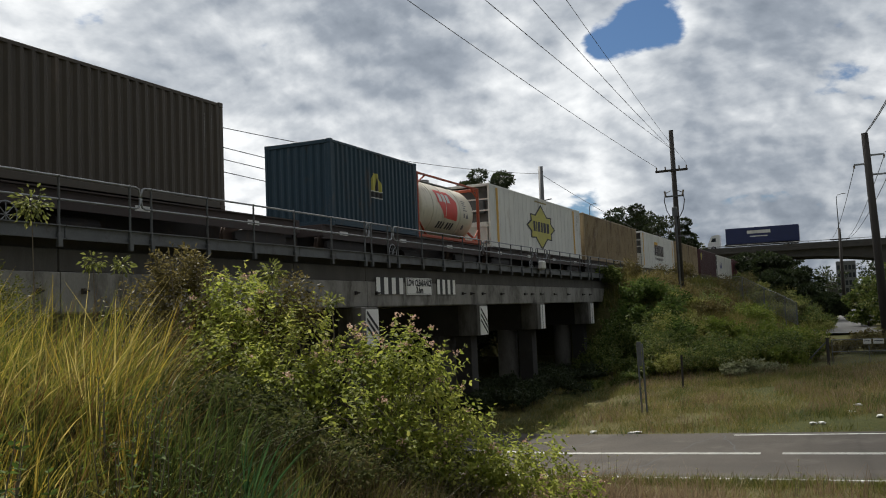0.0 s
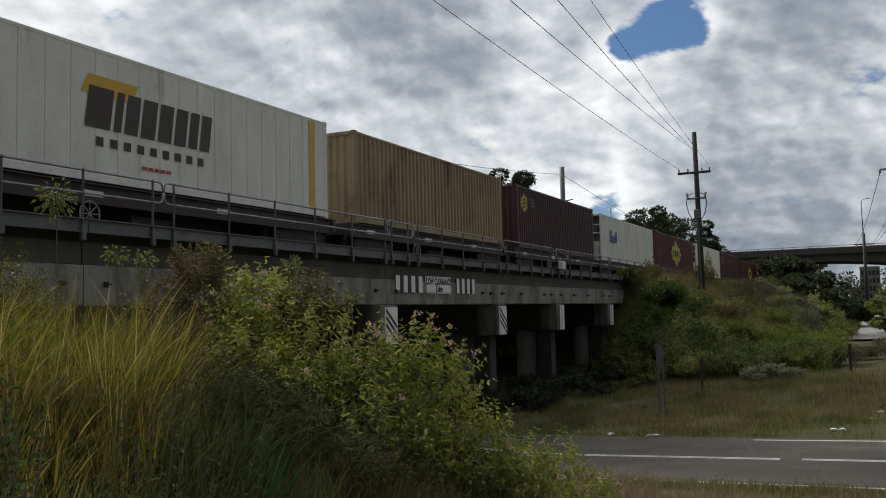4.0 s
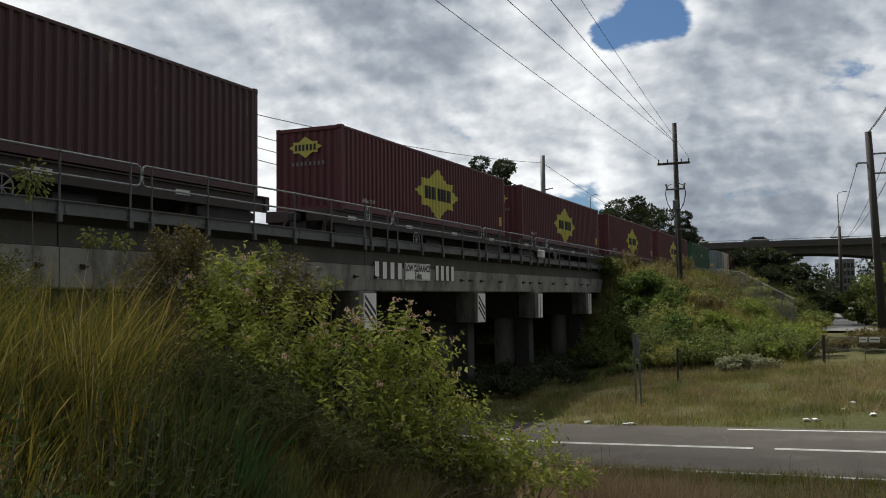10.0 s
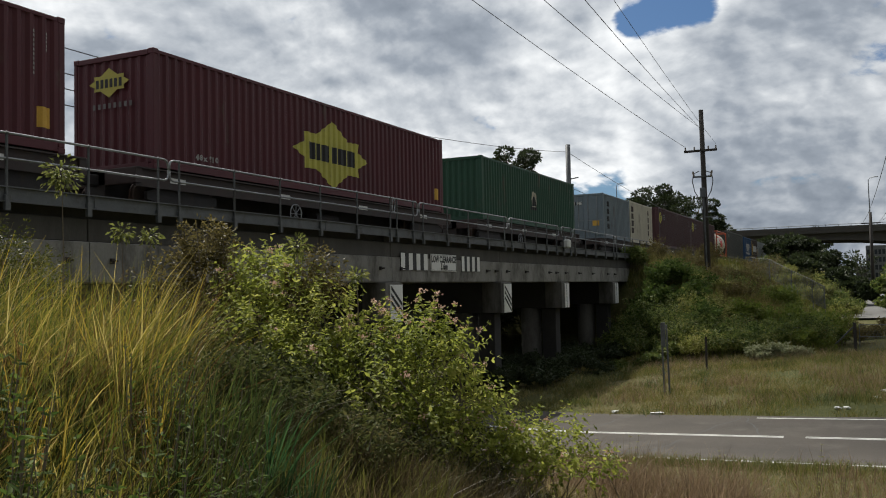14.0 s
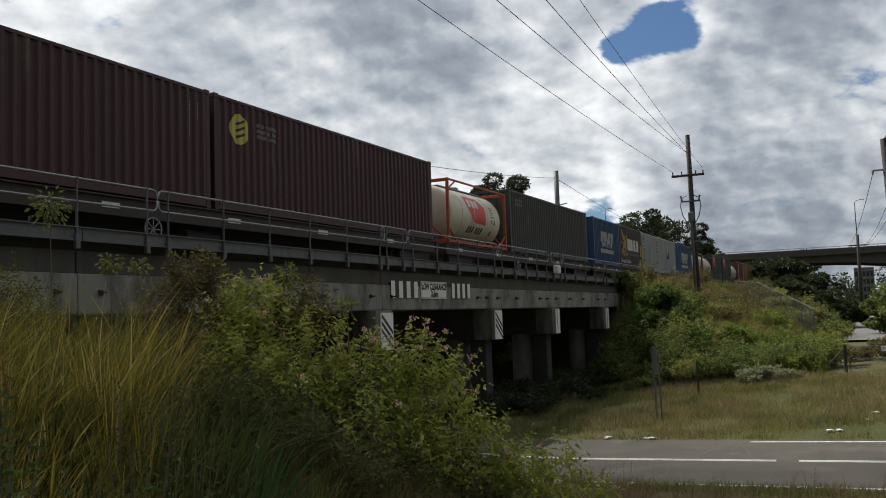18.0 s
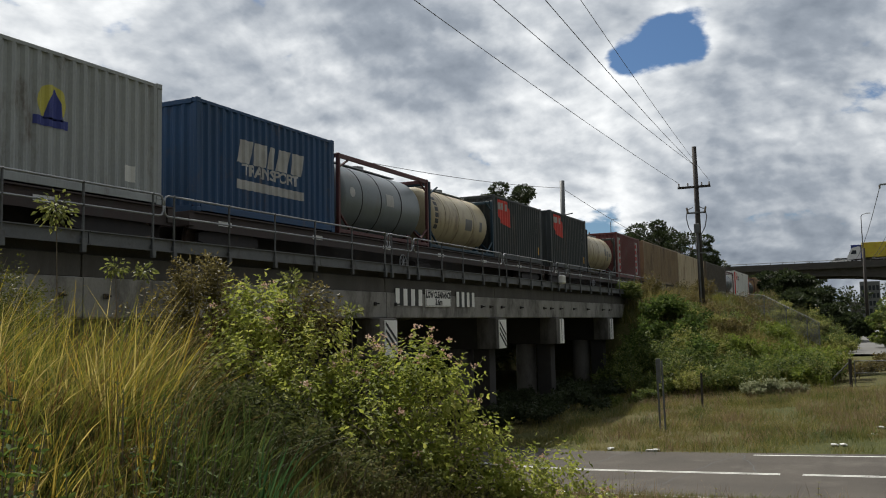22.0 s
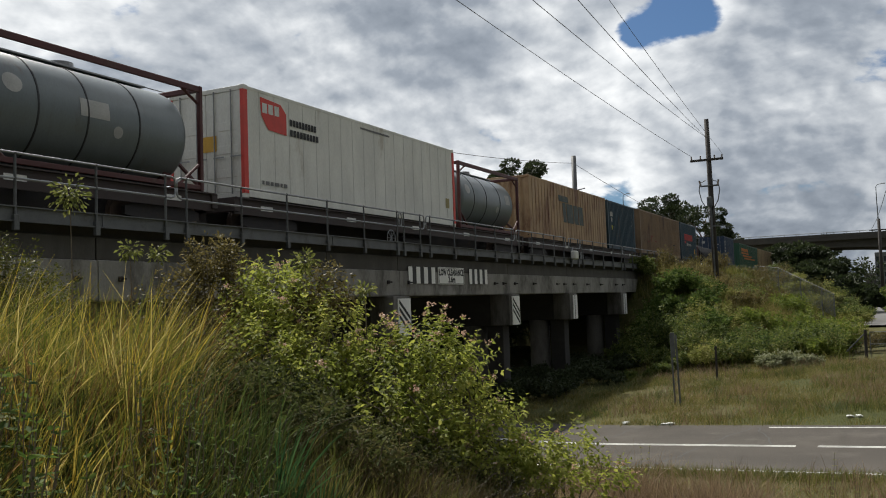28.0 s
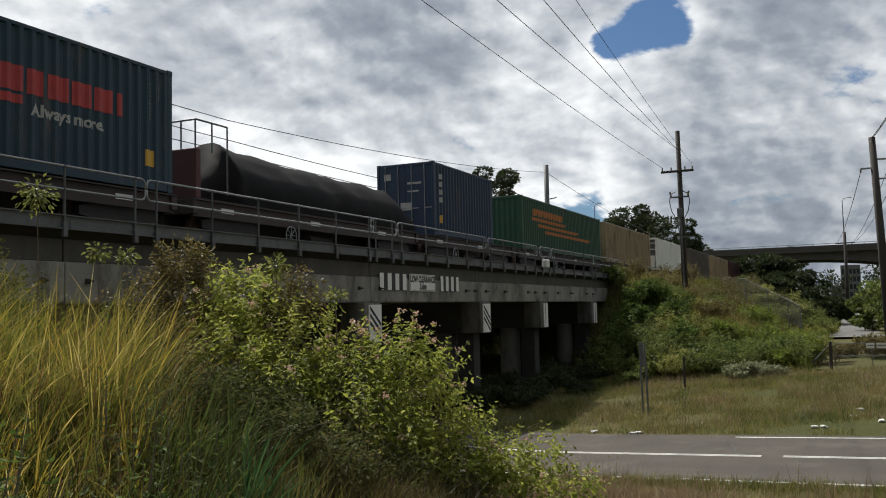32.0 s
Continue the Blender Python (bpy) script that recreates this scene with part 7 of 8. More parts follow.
def trees():
    D = "dark green gum tree beyond the railway"
    tree(-41.7, 107.0, 18.6, 4.0, 9.0, D, 0.34, 30, 420)
    tree(-29.6, 131.7, 14.9, 4.9, 7.5, D, 0.36, 34, 420)
    tree(-20.6, 118.0, 11.2, 3.2, 5.5, D, 0.32, 22, 300)
    tree(-52.0, 95.0, 6.2, 4.0, 6.0, D, 0.5, 12, 140)
    E = "dense dark tree on the embankment side"
    for x, y, zt, r in ((-9.8, 128.0, 6.4, 4.4), (-7.0, 122.0, 3.8, 3.6), (-13.4, 138.0, 6.5, 3.6), (-4.8, 116.0, 1.4, 3.0), (-3.0, 112.0, 0.0, 2.4), (-8.4, 110.0, 2.4, 3.0)):
        tree(x, y, zt, r, 8.0, E, 0.42, 20, 360)
    F = "bushy green tree beside the far road"
    for x, y, zt, r in ((3.6, 84.0, 3.2, 3.0), (6.2, 82.0, 4.6, 3.6), (1.3, 90.0, 0.6, 2.0), (11.5, 84.0, 4.6, 3.4), (8.0, 60.0, 1.5, 2.6)):
        tree(x, y, zt, r, 7.0, F, 0.32, 16, 220, L_SHRUB)
    for x, y, zt, r in ((-34, 215, 14.5, 6.0), (-14, 222, 13.0, 6.0), (10, 300, 12.5, 8.0), (-8, 290, 9.0, 7.0), (6, 235, 8.0, 5.0), (14, 240, 14.0, 5.0), (-60, 200, 13.0, 8.0), (-85, 190, 13.0, 8.0)):
        tree(x, y, zt, r, 9.0, "distant tree beyond the road bridge", 0.8, 12, 90)


near_grass()
near_bushes()
far_bushes()
hedge_behind()
trees()

# ---- poles, wires, fences, road bridge and its traffic ----


def sag(bm, a, b, drop, r, n=14):
    a, b = Vector(a), Vector(b)
    tube(bm, [a.lerp(b, i / n) - Vector((0, 0, 4 * drop * (i / n) * (1 - i / n))) for i in range(n + 1)], r, 5)


def power_poles():
    p = empty("power_pole", pose(-9.64, 57.2, -0.2), "tall timber power pole with crossarm and cable loops on the embankment", "power pole", "power poles")
    part("pole", tube(bmesh.new(), [(0.12, 0, -0.6), (0.06, 0, 5.0), (0, 0, 11.1)], [0.19, 0.17, 0.14], 12), M_TIMBER, p, smooth=True)
    part("crossarm", box_bm(-1.08, 0.92, -0.22, -0.10, 8.46, 8.60, bevel=0.01), M_TIMBER, p)
    for x in (-1.0, -0.45, 0.4, 0.85):
        part("insulator", rod(bmesh.new(), (x, -0.16, 8.60), (x, -0.16, 8.80), 0.045, 8), M_INSUL, p)
    part("crossarm", box_bm(-0.55, 0.55, -0.22, -0.12, 6.85, 6.95, bevel=0.01), M_STEELG, p)
    for s in (-1, 1):
        bm = tube(bmesh.new(), [(s * 0.2, -0.2, 7.25), (s * 0.55, -0.2, 7.1), (s * 0.62, -0.2, 6.6), (s * 0.5, -0.2, 6.0), (s * 0.18, -0.2, 5.4), (s * 0.08, -0.2, 4.6)], 0.03, 6)
        part("cable_loop", bm, M_WIRE, p)
        part("cable_end", rod(bmesh.new(), (s * 0.5, -0.2, 6.9), (s * 0.58, -0.2, 7.25), 0.06, 8), M_INSUL, p)
    part("cable_box", box_bm(-0.16, 0.16, -0.38, -0.2, 5.6, 6.2, bevel=0.03), M_STEELG, p)
    part("riser_pipe", rod(bmesh.new(), (0.10, -0.22, -0.3), (0.04, -0.2, 5.6), 0.05, 8), M_STEELG, p)
    part("side_bracket", box_bm(0.1, 0.75, -0.2, -0.12, 4.35, 4.42), M_STEELG, p)
    q = empty("power_pole", pose(1.62, 53.0, -3.3), "leaning timber power pole with short side arms", "power pole", "power poles")
    part("pole", tube(bmesh.new(), [(0.05, 0, -0.6), (-0.15, 0, 6.0), (-0.36, 0, 12.0)], [0.24, 0.21, 0.17], 12), M_TIMBER, q, smooth=True)
    for a, b, z in ((-0.32, -0.98, 10.3), (-0.32, 0.5, 10.75), (-0.3, 0.6, 9.7)):
        part("side_arm", box_bm(*sorted((a, b)), -0.05, 0.05, z, z + 0.09, bevel=0.01), M_GALV, q)
        part("insulator", rod(bmesh.new(), (b, 0, z - 0.16), (b, 0, z + 0.02), 0.05, 8), M_INSUL, q)
    f = empty("track_pole", pose(-18.92, 59.0, 1.2), "plain grey steel pole behind the train", "pole", "power poles")
    part("pole", rod(bmesh.new(), (0, 0, -0.5), (0, 0, 8.6), 0.17, 12), M_STEELG, f, smooth=True)
    part("bracket", rod(bmesh.new(), (0, 0, 6.2), (0.7, 0, 6.3), 0.04, 8), M_STEELG, f)
    g = empty("far_pole", pose(-0.72, 121.0, -2.6), "distant timber power pole by the far road", "power pole", "power poles")
    part("pole", tube(bmesh.new(), [(0, 0, 0), (0, 0, 11.0)], [0.22, 0.17], 10), M_TIMBER, g, smooth=True)
    part("crossarm", box_bm(-1.1, 1.1, -0.06, 0.06, 9.6, 9.75), M_TIMBER, g)


def wires():
    arm, tip = (-10.64, 57.04, 8.62), (-9.64, 57.1, 9.7)
    span = [(arm, (-4.37, 8.92, 3.57), 0.0), (tip, (-3.56, 9.28, 3.53), 0.0), (tip, (-3.05, 9.46, 3.50), 0.0), ((-8.79, 57.04, 8.7), (-2.70, 9.55, 3.48), 0.0)]
    # overhead lines climb from the pole towards a mast behind the viewer
    for (a, b, _), r in zip(span, (0.012, 0.012, 0.012, 0.009)):
        a, b = Vector(a), Vector(b)
        w = new_wire("overhead_wire", "thin dark overhead power line")
        d = (b - a)
        start = a
        k = r * 1.0
        bm = bmesh.new()
        # points on the line of sight are carried on to a mast 30 m to the rear
        eye_dir = b.normalized()
        far = eye_dir * 26.0
        mid = a.lerp(far, 0.5) - Vector((0, 0, 0.25))
        n = 12
        pts = []
        for i in range(n + 1):
            t = i / n
            pts.append(a * (1 - t) ** 2 + mid * 2 * t * (1 - t) + far * t * t)
        out = pts[-1] + (pts[-1] - pts[-2]).normalized() * 40
        tube(bm, pts + [out], k, 5)
        part("cable", bm, M_WIRE, w)
    w = new_wire("overhead_wire", "thin dark overhead power line")
    q = Vector((1.29, 53.0, 8.72))
    bm = bmesh.new()
    sag(bm, q, (3.0, 20.0, 8.2), 0.5, 0.02)
    sag(bm, (3.0, 20.0, 8.2), (4.5, -10.0, 8.6), 0.5, 0.02)
    sag(bm, q + Vector((0.06, 0, 0)), (3.15, 20.0, 8.35), 0.5, 0.02)
    part("cable", bm, M_WIRE, w)
    # leads from the leaning pole to the distant one
    for a, b in (((0.67, 53.0, 7.0), (-1.6, 121.0, 7.2)), ((2.17, 53.0, 7.5), (0.2, 121.0, 7.2)), ((2.27, 53.0, 6.4), (0.2, 121.0, 7.1)), ((2.17, 53.0, 7.6), (14.0, 60.0, 8.6)), ((2.27, 53.0, 6.5), (14.0, 60.0, 7.2))):
        w = new_wire("overhead_wire", "thin dark overhead power line")
        bm = bmesh.new()
        sag(bm, a, b, 0.6, 0.02)
        part("cable", bm, M_WIRE, w)
    # lines along the far side of the railway
    for z, z2 in ((6.73, 6.9), (6.04, 6.5), (5.62, 5.9), (5.18, 5.3)):
        w = new_wire("trackside_wire", "thin dark line strung along the railway")
        bm = bmesh.new()
        sag(bm, (-19.5, -30, z), (-19.5, 25, z), 0.0, 0.015)
        sag(bm, (-19.5, 25, z), (-18.95, 59, z2 + 2.4 if z > 6.5 else z2 + 0.4), 0.35, 0.015)
        sag(bm, (-18.95, 59, z2 + 2.4 if z > 6.5 else z2 + 0.4), (-18.9, 110, z2), 0.4, 0.018)
        part("cable", bm, M_WIRE, w)


def new_wire(name, label):
    return empty(name, pose(0, 0, 0), label, "power line", "overhead lines")


def fences():
    f = empty("chain_fence", pose(0, 0, 0), "grey chain-link fence with steel posts down the embankment", "fence")
    line = [(-9.5, 74.4), (-7.2, 69.6), (-5.4, 65.6), (-3.9, 62.4), (-3.1, 60.4)]
    tops = [2.1, 1.75, 0.85, 0.15, -0.25]
    mesh = bmesh.new()
    for i, ((x, y), zt) in enumerate(zip(line, tops)):
        zb = min(land_z(x, y), zt - 1.2)
        part("post", rod(bmesh.new(), (x, y, zb - 0.3), (x, y, zt), 0.03, 8), M_STEELG, f)
    for ((x0, y0), t0), ((x1, y1), t1) in zip(zip(line, tops), zip(line[1:], tops[1:])):
        part("rail", rod(bmesh.new(), (x0, y0, t0), (x1, y1, t1), 0.014, 6), M_STEELG, f)
        n = 34
        for i in range(n):
            a, b = i / n, min((i + 7) / n, 1.0)
            for u, v in ((a, b), (b, a)):
                p = Vector((x0 + (x1 - x0) * u, y0 + (y1 - y0) * u, t0 + (t1 - t0) * u))
                q = Vector((x0 + (x1 - x0) * v, y0 + (y1 - y0) * v, t0 + (t1 - t0) * v - 1.45))
                rod(mesh, p, q, 0.004, 3)
    part("wire_mesh", mesh, M_STEELG, f, "thin grey wire mesh")
    g = empty("field_gate", pose(0, 0, 0), "galvanised pipe gate in a wire fence beside the verge", "gate")
    z = -3.35
    for x in (-1.08, 1.9):
        part("gate_post", rod(bmesh.new(), (x, 44.0, z - 0.3), (x, 44.0, -1.82), 0.07, 10), M_TIMBER, g)
    part("stay", rod(bmesh.new(), (-1.08, 44.0, -1.95), (-2.0, 44.1, -2.9), 0.03, 8), M_STEELG, g)
    for zz in (-1.92, -2.45, -3.05):
        part("gate_rail", rod(bmesh.new(), (-0.9, 44.0, zz), (6.5, 43.6, zz + 0.05), 0.02, 8), M_STEELG, g)
    for x in (-0.9, 0.6, 2.1, 3.4, 5.0):
        part("gate_bar", rod(bmesh.new(), (x, 44.0 - 0.05 * x, -3.1), (x, 44.0 - 0.05 * x, -1.9), 0.017, 8), M_STEELG, g)
    bm = bmesh.new()
    for i in range(60):
        x = -0.9 + i * 0.12
        for s in (1, -1):
            rod(bm, (x, 43.97, -1.95 if s > 0 else -3.05), (x + 0.5, 43.96, -3.05 if s > 0 else -1.95), 0.004, 3)
    part("wire_mesh", bm, M_STEELG, g, "thin grey wire mesh")
    for x0, x1 in ((0.38, 0.70), (0.78, 1.20)):
        s = empty("small_sign", pose(0, 0, 0), "small white notice wired to the gate", "sign", "notices on the gate")
        part("plate", box_bm(x0, x1, 43.86, 43.89, -2.12, -1.90, bevel=0.003), M_WHITE, s)
        part("print_bars", box_bm(x0 + 0.04, x1 - 0.04, 43.855, 43.858, -2.0, -1.97), M_BLACK, s)
    s = empty("road_marker_post", pose(-6.3, 29.0, land_z(-6.3, 29.0)), "narrow weathered steel sign post seen edge on", "sign post")
    for dx in (0.0, 0.16):
        part("leg", rod(bmesh.new(), (dx, 0, -0.3), (dx - 0.05, 0, 2.25), 0.03, 8), M_STEELG, s)
    part("plate", box_bm(-0.06, 0.08, -0.05, -0.03, 1.55, 2.32, bevel=0.006), M_STEELG, s)
    v = empty("guide_post", pose(-6.0, 35.0, land_z(-6.0, 35.0)), "slim weathered guide post in the verge grass", "post")
    part("post", box_bm(-0.04, 0.04, -0.02, 0.02, -0.2, 1.3, bevel=0.01), M_TIMBER, v)
    for k, (x, y) in enumerate(((-5.70, 24.75), (-5.55, 24.8), (-1.1, 25.6), (-0.9, 25.7), (0.0, 28.9), (-0.2, 27.6), (-6.9, 25.2), (0.5, 26.6))):
        b = empty("litter", pose(x, y, land_z(x, y) + 0.04, 0, 0, 40 * k), "crumpled white litter in the grass", "litter", "litter on the verge")
        bm = bmesh.new()
        bmesh.ops.create_icosphere(bm, subdivisions=2, radius=0.11)
        for q in bm.verts:
            q.co *= 0.6 + 0.7 * abs(noise.noise(q.co * 9 + Vector((k, 0, 0))))
            q.co.z *= 0.5
            q.co.x *= 1.5
        part("scrap", bm, M_WHITE, b)


OVER_Y, OVER_Z = 171.0, 9.0


def road_bridge():
    b = empty("road_bridge", pose(0, 0, 0), "long dull grey concrete motorway bridge crossing the railway", "bridge", kind="structure")
    y0, y1 = OVER_Y - 3.0, OVER_Y + 11.0
    part("deck", box_bm(-760, 640, y0 - 0.5, y1 + 0.5, OVER_Z - 0.55, OVER_Z), M_CONCD, b)
    part("road_surface", box_bm(-760, 640, y0, y1, OVER_Z + 0.004, OVER_Z + 0.05), M_ASPHALT, b)
    for y in (y0 - 0.45, y1 + 0.2):
        part("parapet", box_bm(-760, 640, y, y + 0.25, OVER_Z + 0.004, OVER_Z + 0.55, bevel=0.02), M_CONCD, b)
        part("top_rail", rod(bmesh.new(), (-760, y + 0.12, OVER_Z + 0.85), (640, y + 0.12, OVER_Z + 0.85), 0.05, 6), M_GALV, b)
    me = None
    for i in range(90):
        x = -110 + i * 2.0
        if me is None:
            o = part("rail_post", box_bm(-0.05, 0.05, y0 - 0.38, y0 - 0.28, OVER_Z + 0.55, OVER_Z + 0.85), M_GALV, b)
            me = o.data
        else:
            o = new("rail_post", me)
            o.parent = b
        o.location.x = x
    # haunched girders over the piers
    piers = (-66.0, -29.0, 6.0, 42.0)
    for p, q in zip(piers, piers[1:]):
        n, span = 20, q - p
        top, bot = [], []
        for i in range(n + 1):
            t = i / n
            bot.append((p + span * t, OVER_Z - 1.75 - 1.25 * abs(2 * t - 1) ** 2.6))
        out = [(p, OVER_Z - 0.552), (q, OVER_Z - 0.552)] + bot[::-1]
        for y in (y0 + 0.3, y0 + 6.0, y1 - 0.9):
            bm = prism(bmesh.new(), out, 0, 0.6)
            for v in bm.verts:
                v.co.y += y
            part("girder", bm, M_CONCD, b)
    for p in piers:
        part("crosshead", box_bm(p - 1.1, p + 1.1, y0 + 0.2, y1 - 0.2, OVER_Z - 3.9, OVER_Z - 3.0), M_CONCD, b)
        for y in (y0 + 2, y1 - 2):
            part("column", rod(bmesh.new(), (p, y, -4.5), (p, y, OVER_Z - 3.89), 0.7, 16), M_CONCD, b, smooth=True)
    for x, y, h in ((-1.0, y0 + 0.2, 8.6), (-44.4, y0 + 0.2, 10.6)):
        l = empty("street_lamp", pose(x, y, OVER_Z - 0.5), "slender grey street lamp on the road bridge", "street lamp", "street lamps")
        part("column", tube(bmesh.new(), [(0, 0, 0), (-0.1, 0, h * 0.7), (-0.1, 0, h), (0.1, -0.2, h + 0.35), (0.9, -0.5, h + 0.5)], [0.10, 0.08, 0.06, 0.05, 0.05], 8), M_STEELG, l)
        part("lantern", box_bm(0.7, 1.4, -0.62, -0.38, h + 0.42, h + 0.55, bevel=0.03), M_GALV, l)


M_GLASS = mat("dark_vehicle_glass", (0.02, 0.025, 0.03), 0.1, var=0.05, bump=0, spec=0.8)
M_TYRE = mat("tyre_rubber", (0.02, 0.02, 0.02), 0.9, var=0.2, bump=0.1)
M_CABWHITE = mat("white_vehicle_paint", (0.70, 0.70, 0.70), 0.3, var=0.05, bump=0)
M_CARGREY = mat("grey_vehicle_paint", (0.12, 0.125, 0.13), 0.3, var=0.05, bump=0)
TRAFFIC = []


def wheels(parent, xs, r=0.5, half=1.15):
    for x in xs:
        for y in (-half, half):
            w = part("wheel", rod(bmesh.new(), (x, y - 0.14, r), (x, y + 0.14, r), r, 16), M_TYRE, parent)
            part("rim", rod(bmesh.new(), (x, y - 0.150, r), (x, y + 0.150, r), r * 0.5, 12), M_GALV, w)


def truck(label, boxes, box_mat, heading, t_ref, x_ref, speed, y, stripe=None, cab_h=3.1):
    """A lorry with its nose at local x = 0, body towards +x; boxes: (start, length, height) of each load body."""
    t = empty("truck", pose(x_ref, y, OVER_Z + 0.052), label, "truck", "trucks on the road bridge")
    TRAFFIC.append((t, heading, t_ref, x_ref, speed, y))
    bm = prism(bmesh.new(), [(0.0, 0.55), (2.1, 0.55), (2.1, cab_h - 0.1), (1.9, cab_h), (0.75, cab_h - 0.25), (0.25, 1.75), (0.02, 1.55)], -1.2, 1.2)
    cab = part("cab", bm, M_CABWHITE, t)
    part("windscreen", prism(bmesh.new(), [(0.24, 1.82), (0.30, 1.80), (0.74, cab_h - 0.34), (0.68, cab_h - 0.30)], -1.05, 1.05), M_GLASS, cab)
    for yy in (-1.206, 1.198):
        part("side_window", prism(bmesh.new(), [(0.55, 1.8), (1.45, 1.8), (1.45, 2.45), (0.85, 2.45)], yy, yy + 0.008), M_GLASS, cab)
    part("bumper", box_bm(-0.08, 0.25, -1.2, 1.2, 0.35, 0.75, bevel=0.03), M_CARGREY, cab)
    xs = [1.0]
    for a, l, h in boxes:
        body = part("load_body", box_bm(a, a + l, -1.24, 1.24, 1.15, 1.15 + h, bevel=0.03), box_mat, t)
        part("chassis", box_bm(a - 0.3, a + l - 0.2, -0.5, 0.5, 0.75, 1.148), M_UNDER, t)
        xs += [a + l - 1.0, a + l - 2.2] + ([a + 0.9] if a > 4 else [])
        if stripe:
            for yy in (-1.246, 1.244):
                part("print_bars", box_bm(a + l * 0.30, a + l * 0.62, yy, yy + 0.003, 1.15 + h * 0.60, 1.15 + h * 0.80), stripe, body)
                part("print_bars", box_bm(a + l * 0.34, a + l * 0.58, yy, yy + 0.003, 1.15 + h * 0.40, 1.15 + h * 0.46), stripe, body)
    wheels(t, xs)
    return t


def car(label, paint_mat, heading, t_ref, x_ref, speed, y, van=False):
    c = empty("car", pose(x_ref, y, OVER_Z + 0.052), label, "car", "cars on the road bridge")
    TRAFFIC.append((c, heading, t_ref, x_ref, speed, y))
    L, h = (4.9, 2.0) if van else (4.5, 1.45)
    body = [(0.0, 0.35), (L, 0.35), (L, 0.95), (L - 0.3, 1.0), (L - 0.9 if not van else L - 0.1, h), (1.7, h), (1.0, 1.0), (0.1, 0.85)]
    part("body", prism(bmesh.new(), body, -0.88, 0.88), paint_mat, c)
    for yy in (-0.886, 0.880):
        part("side_window", prism(bmesh.new(), [(1.25, 1.0), (L - 0.7, 1.0), (L - 1.0, h - 0.08), (1.8, h - 0.08)], yy, yy + 0.006), M_GLASS, c)
    wheels(c, (0.8, L - 0.85), 0.32, 0.80)


P_TRNAVY = mat("navy_curtain", (0.02, 0.03, 0.10), 0.5, var=0.1, scale=1, bump=0.03)
P_TRBLUE = mat("blue_curtain", (0.02, 0.035, 0.17), 0.5, var=0.1, scale=1, bump=0.03)
P_TRYEL = mat("yellow_body", (0.55, 0.43, 0.04), 0.5, var=0.12, scale=1, bump=0.03, dirt=(0.5, 0.25, 0.05), dirt_amount=0.3)
P_TRORANGE = mat("orange_curtain", (0.62, 0.32, 0.02), 0.5, var=0.1, scale=1, bump=0.03)
P_TRDARK = mat("dark_slate_curtain", (0.03, 0.045, 0.06), 0.5, var=0.1, scale=1, bump=0.03)


def traffic():
    NEAR, FAR = OVER_Y - 0.5, OVER_Y + 6.0
    truck("white lorry with a navy curtain-sided trailer", [(3.2, 12.4, 2.85)], P_TRNAVY, -1, 0.0, -23.1, 19.6, NEAR, M_WHITE)
    truck("white lorry with a dark slate trailer", [(3.4, 12.4, 2.6)], P_TRDARK, -1, 15.5, -8.3, 20.0, NEAR, M_WHITE)
    truck("white lorry pulling two blue trailers", [(2.6, 6.2, 2.7), (9.2, 11.2, 2.7)], P_TRBLUE, 1, 21.0, -6.1, 23.4, FAR, M_WHITE)
    truck("white rigid lorry with a yellow box body", [(2.3, 7.2, 2.55)], P_TRYEL, -1, 22.5, -14.3, 21.4, NEAR)
    truck("white lorry with an orange curtain-sided trailer", [(3.3, 12.0, 2.75)], P_TRORANGE, -1, 24.5, -19.5, 17.1, NEAR, M_CARGREY)
    car("white van on the road bridge", M_CABWHITE, -1, 13.0, -25.5, 20.0, NEAR + 0.0, True)
    car("white utility car on the road bridge", M_CABWHITE, -1, 25.5, -5.2, 22.0, NEAR)
    car("white car on the road bridge", M_CABWHITE, 1, 21.0, -18.0, 16.0, FAR - 3.5)
    car("white car on the road bridge", M_CABWHITE, 1, 22.5, -22.0, 20.0, FAR)
    car("dark car on the road bridge", M_CARGREY, -1, 1.0, -4.0, 20.0, NEAR)
    car("dark car on the road bridge", M_CARGREY, -1, 15.5, -14.0, 20.0, NEAR)
    car("dark car on the road bridge", M_CARGREY, -1, 9.0, 1.0, 18.0, NEAR)


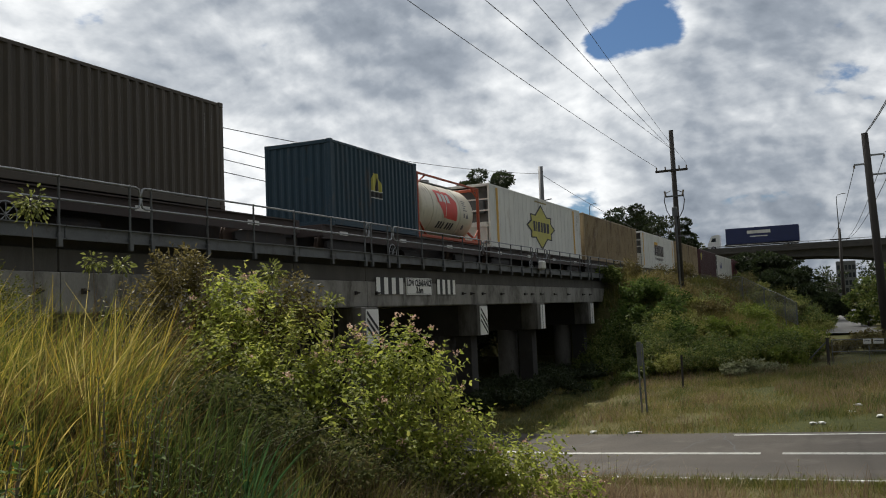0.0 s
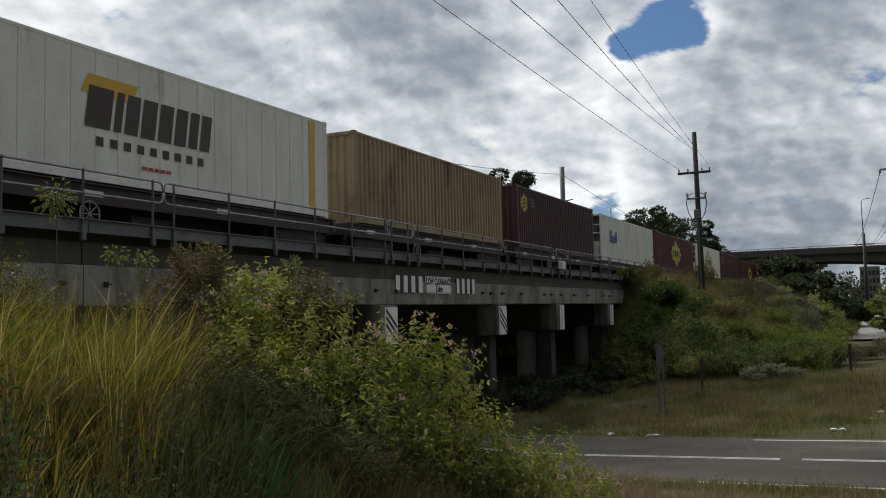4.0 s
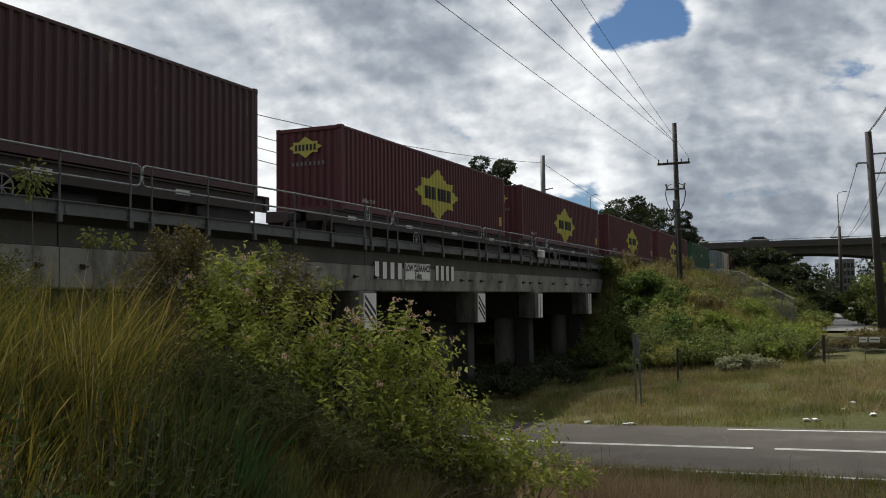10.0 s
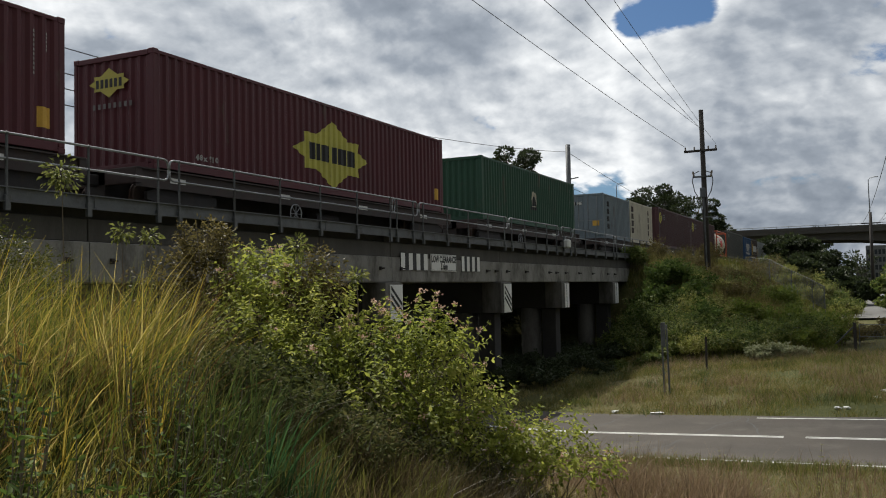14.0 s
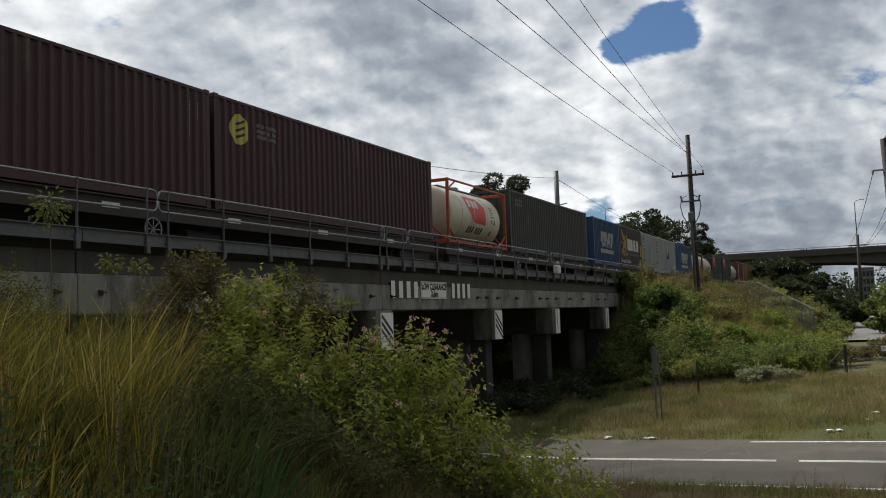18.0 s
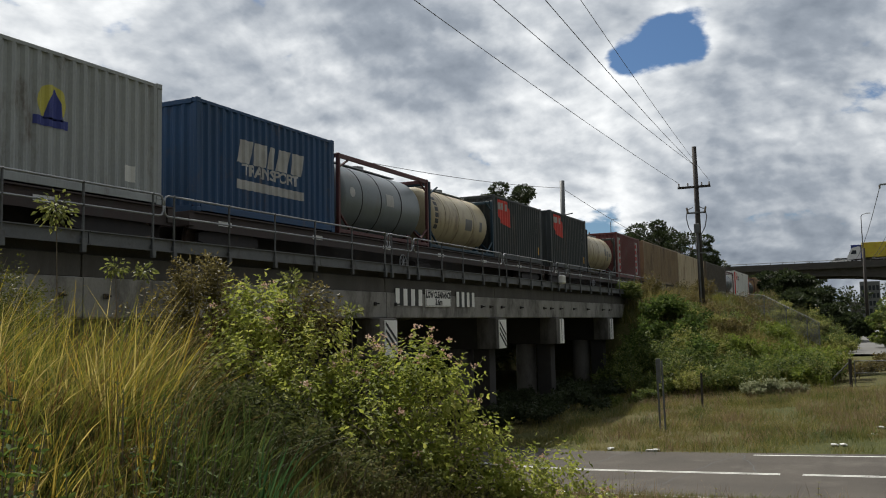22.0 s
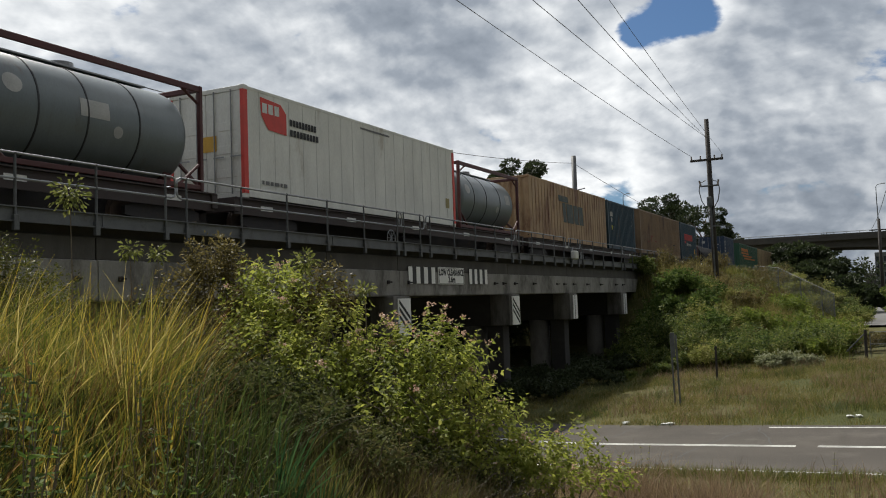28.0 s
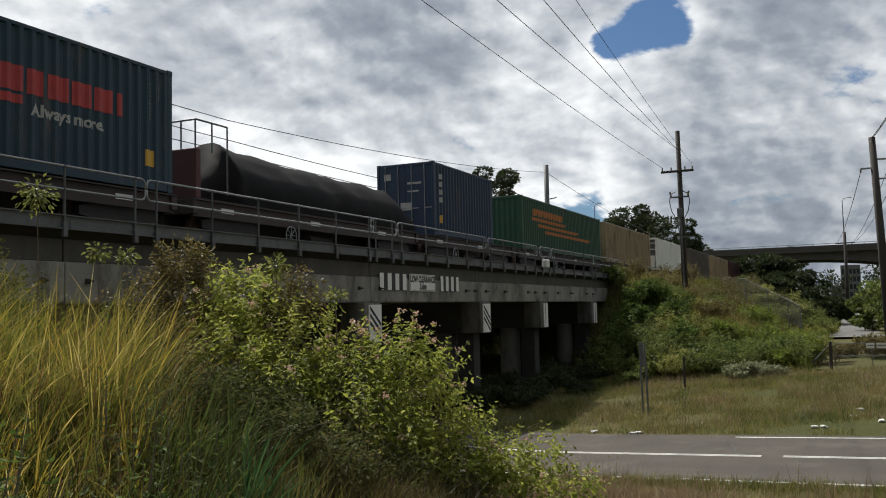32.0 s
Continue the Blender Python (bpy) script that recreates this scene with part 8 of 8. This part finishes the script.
def far_things():
    b = empty("tower_block", pose(-1.2, 400, -4), "distant grey office block", "building", "distant buildings")
    part("wall", box_bm(-3.4, 4.0, 0, 12, 0, 18.4, bevel=0.1), M_STEELG, b)
    for r in range(4):
        for k in range(5):
            part("window", box_bm(-3.0 + k * 1.4, -2.0 + k * 1.4, -0.05, 0.02, 5.5 + r * 3.1, 7.4 + r * 3.1), M_GLASS, b)
    for x, w, h in ((-9.0, 9.0, 10.0), (-20.0, 10.0, 8.0), (5.0, 7.0, 9.5), (14.0, 12.0, 11.0)):
        c = empty("distant_building", pose(x, 420, -4), "low grey building in the far distance", "building", "distant buildings")
        part("wall", box_bm(0, w, 0, 10, 0, h), M_CONCD, c)
        part("roof", box_bm(-0.4, w + 0.4, -0.4, 10.4, h, h + 0.5), M_STEELG, c)
    r = raw_object("far_road", [(-3.2, 75, -2.76), (14, 75, -2.76), (4.5, 260, -2.7), (-5.5, 260, -2.7)], [(0, 1, 2, 3)], mat("pale_concrete_road", (0.12, 0.117, 0.11), 0.9, var=0.2, scale=0.5, bump=0.1))
    tagged(r, "pale far road beyond the gate", "road", kind="structure")
    g = empty("guard_rail", pose(0, 0, 0), "galvanised guard rail beside the far road", "guard rail")
    for z in (-2.15, -1.8, -1.45):
        part("rail", tube(bmesh.new(), [(0.2, 104, z), (0.8, 92, z), (2.4, 84, z), (6.5, 76, z), (12, 70, z)], 0.06, 6), M_GALV, g)
    for x, y in ((0.2, 104), (0.8, 92), (2.4, 84), (4.4, 80), (6.5, 76), (9.0, 73)):
        part("post", box_bm(x - 0.06, x + 0.06, y + 0.1, y + 0.2, -3.1, -1.4), M_GALV, g)


power_poles()
wires()
fences()
road_bridge()
traffic()
far_things()


def motions():
    for thing, u, z in MOVERS:
        walk(thing, [(t, pose(TRACK_X, u - SPEED * t, z)) for t in (0, 8, 16, 24, 32)])
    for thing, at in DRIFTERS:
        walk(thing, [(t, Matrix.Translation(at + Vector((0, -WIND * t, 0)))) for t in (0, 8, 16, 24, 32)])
    for thing, heading, t0, x0, speed, y in TRAFFIC:
        walk(thing, [(t, pose(x0 + heading * speed * (t - t0), y, OVER_Z + 0.052, 0, 0, 0 if heading < 0 else 180)) for t in (0, 8, 16, 24, 32)])


motions()
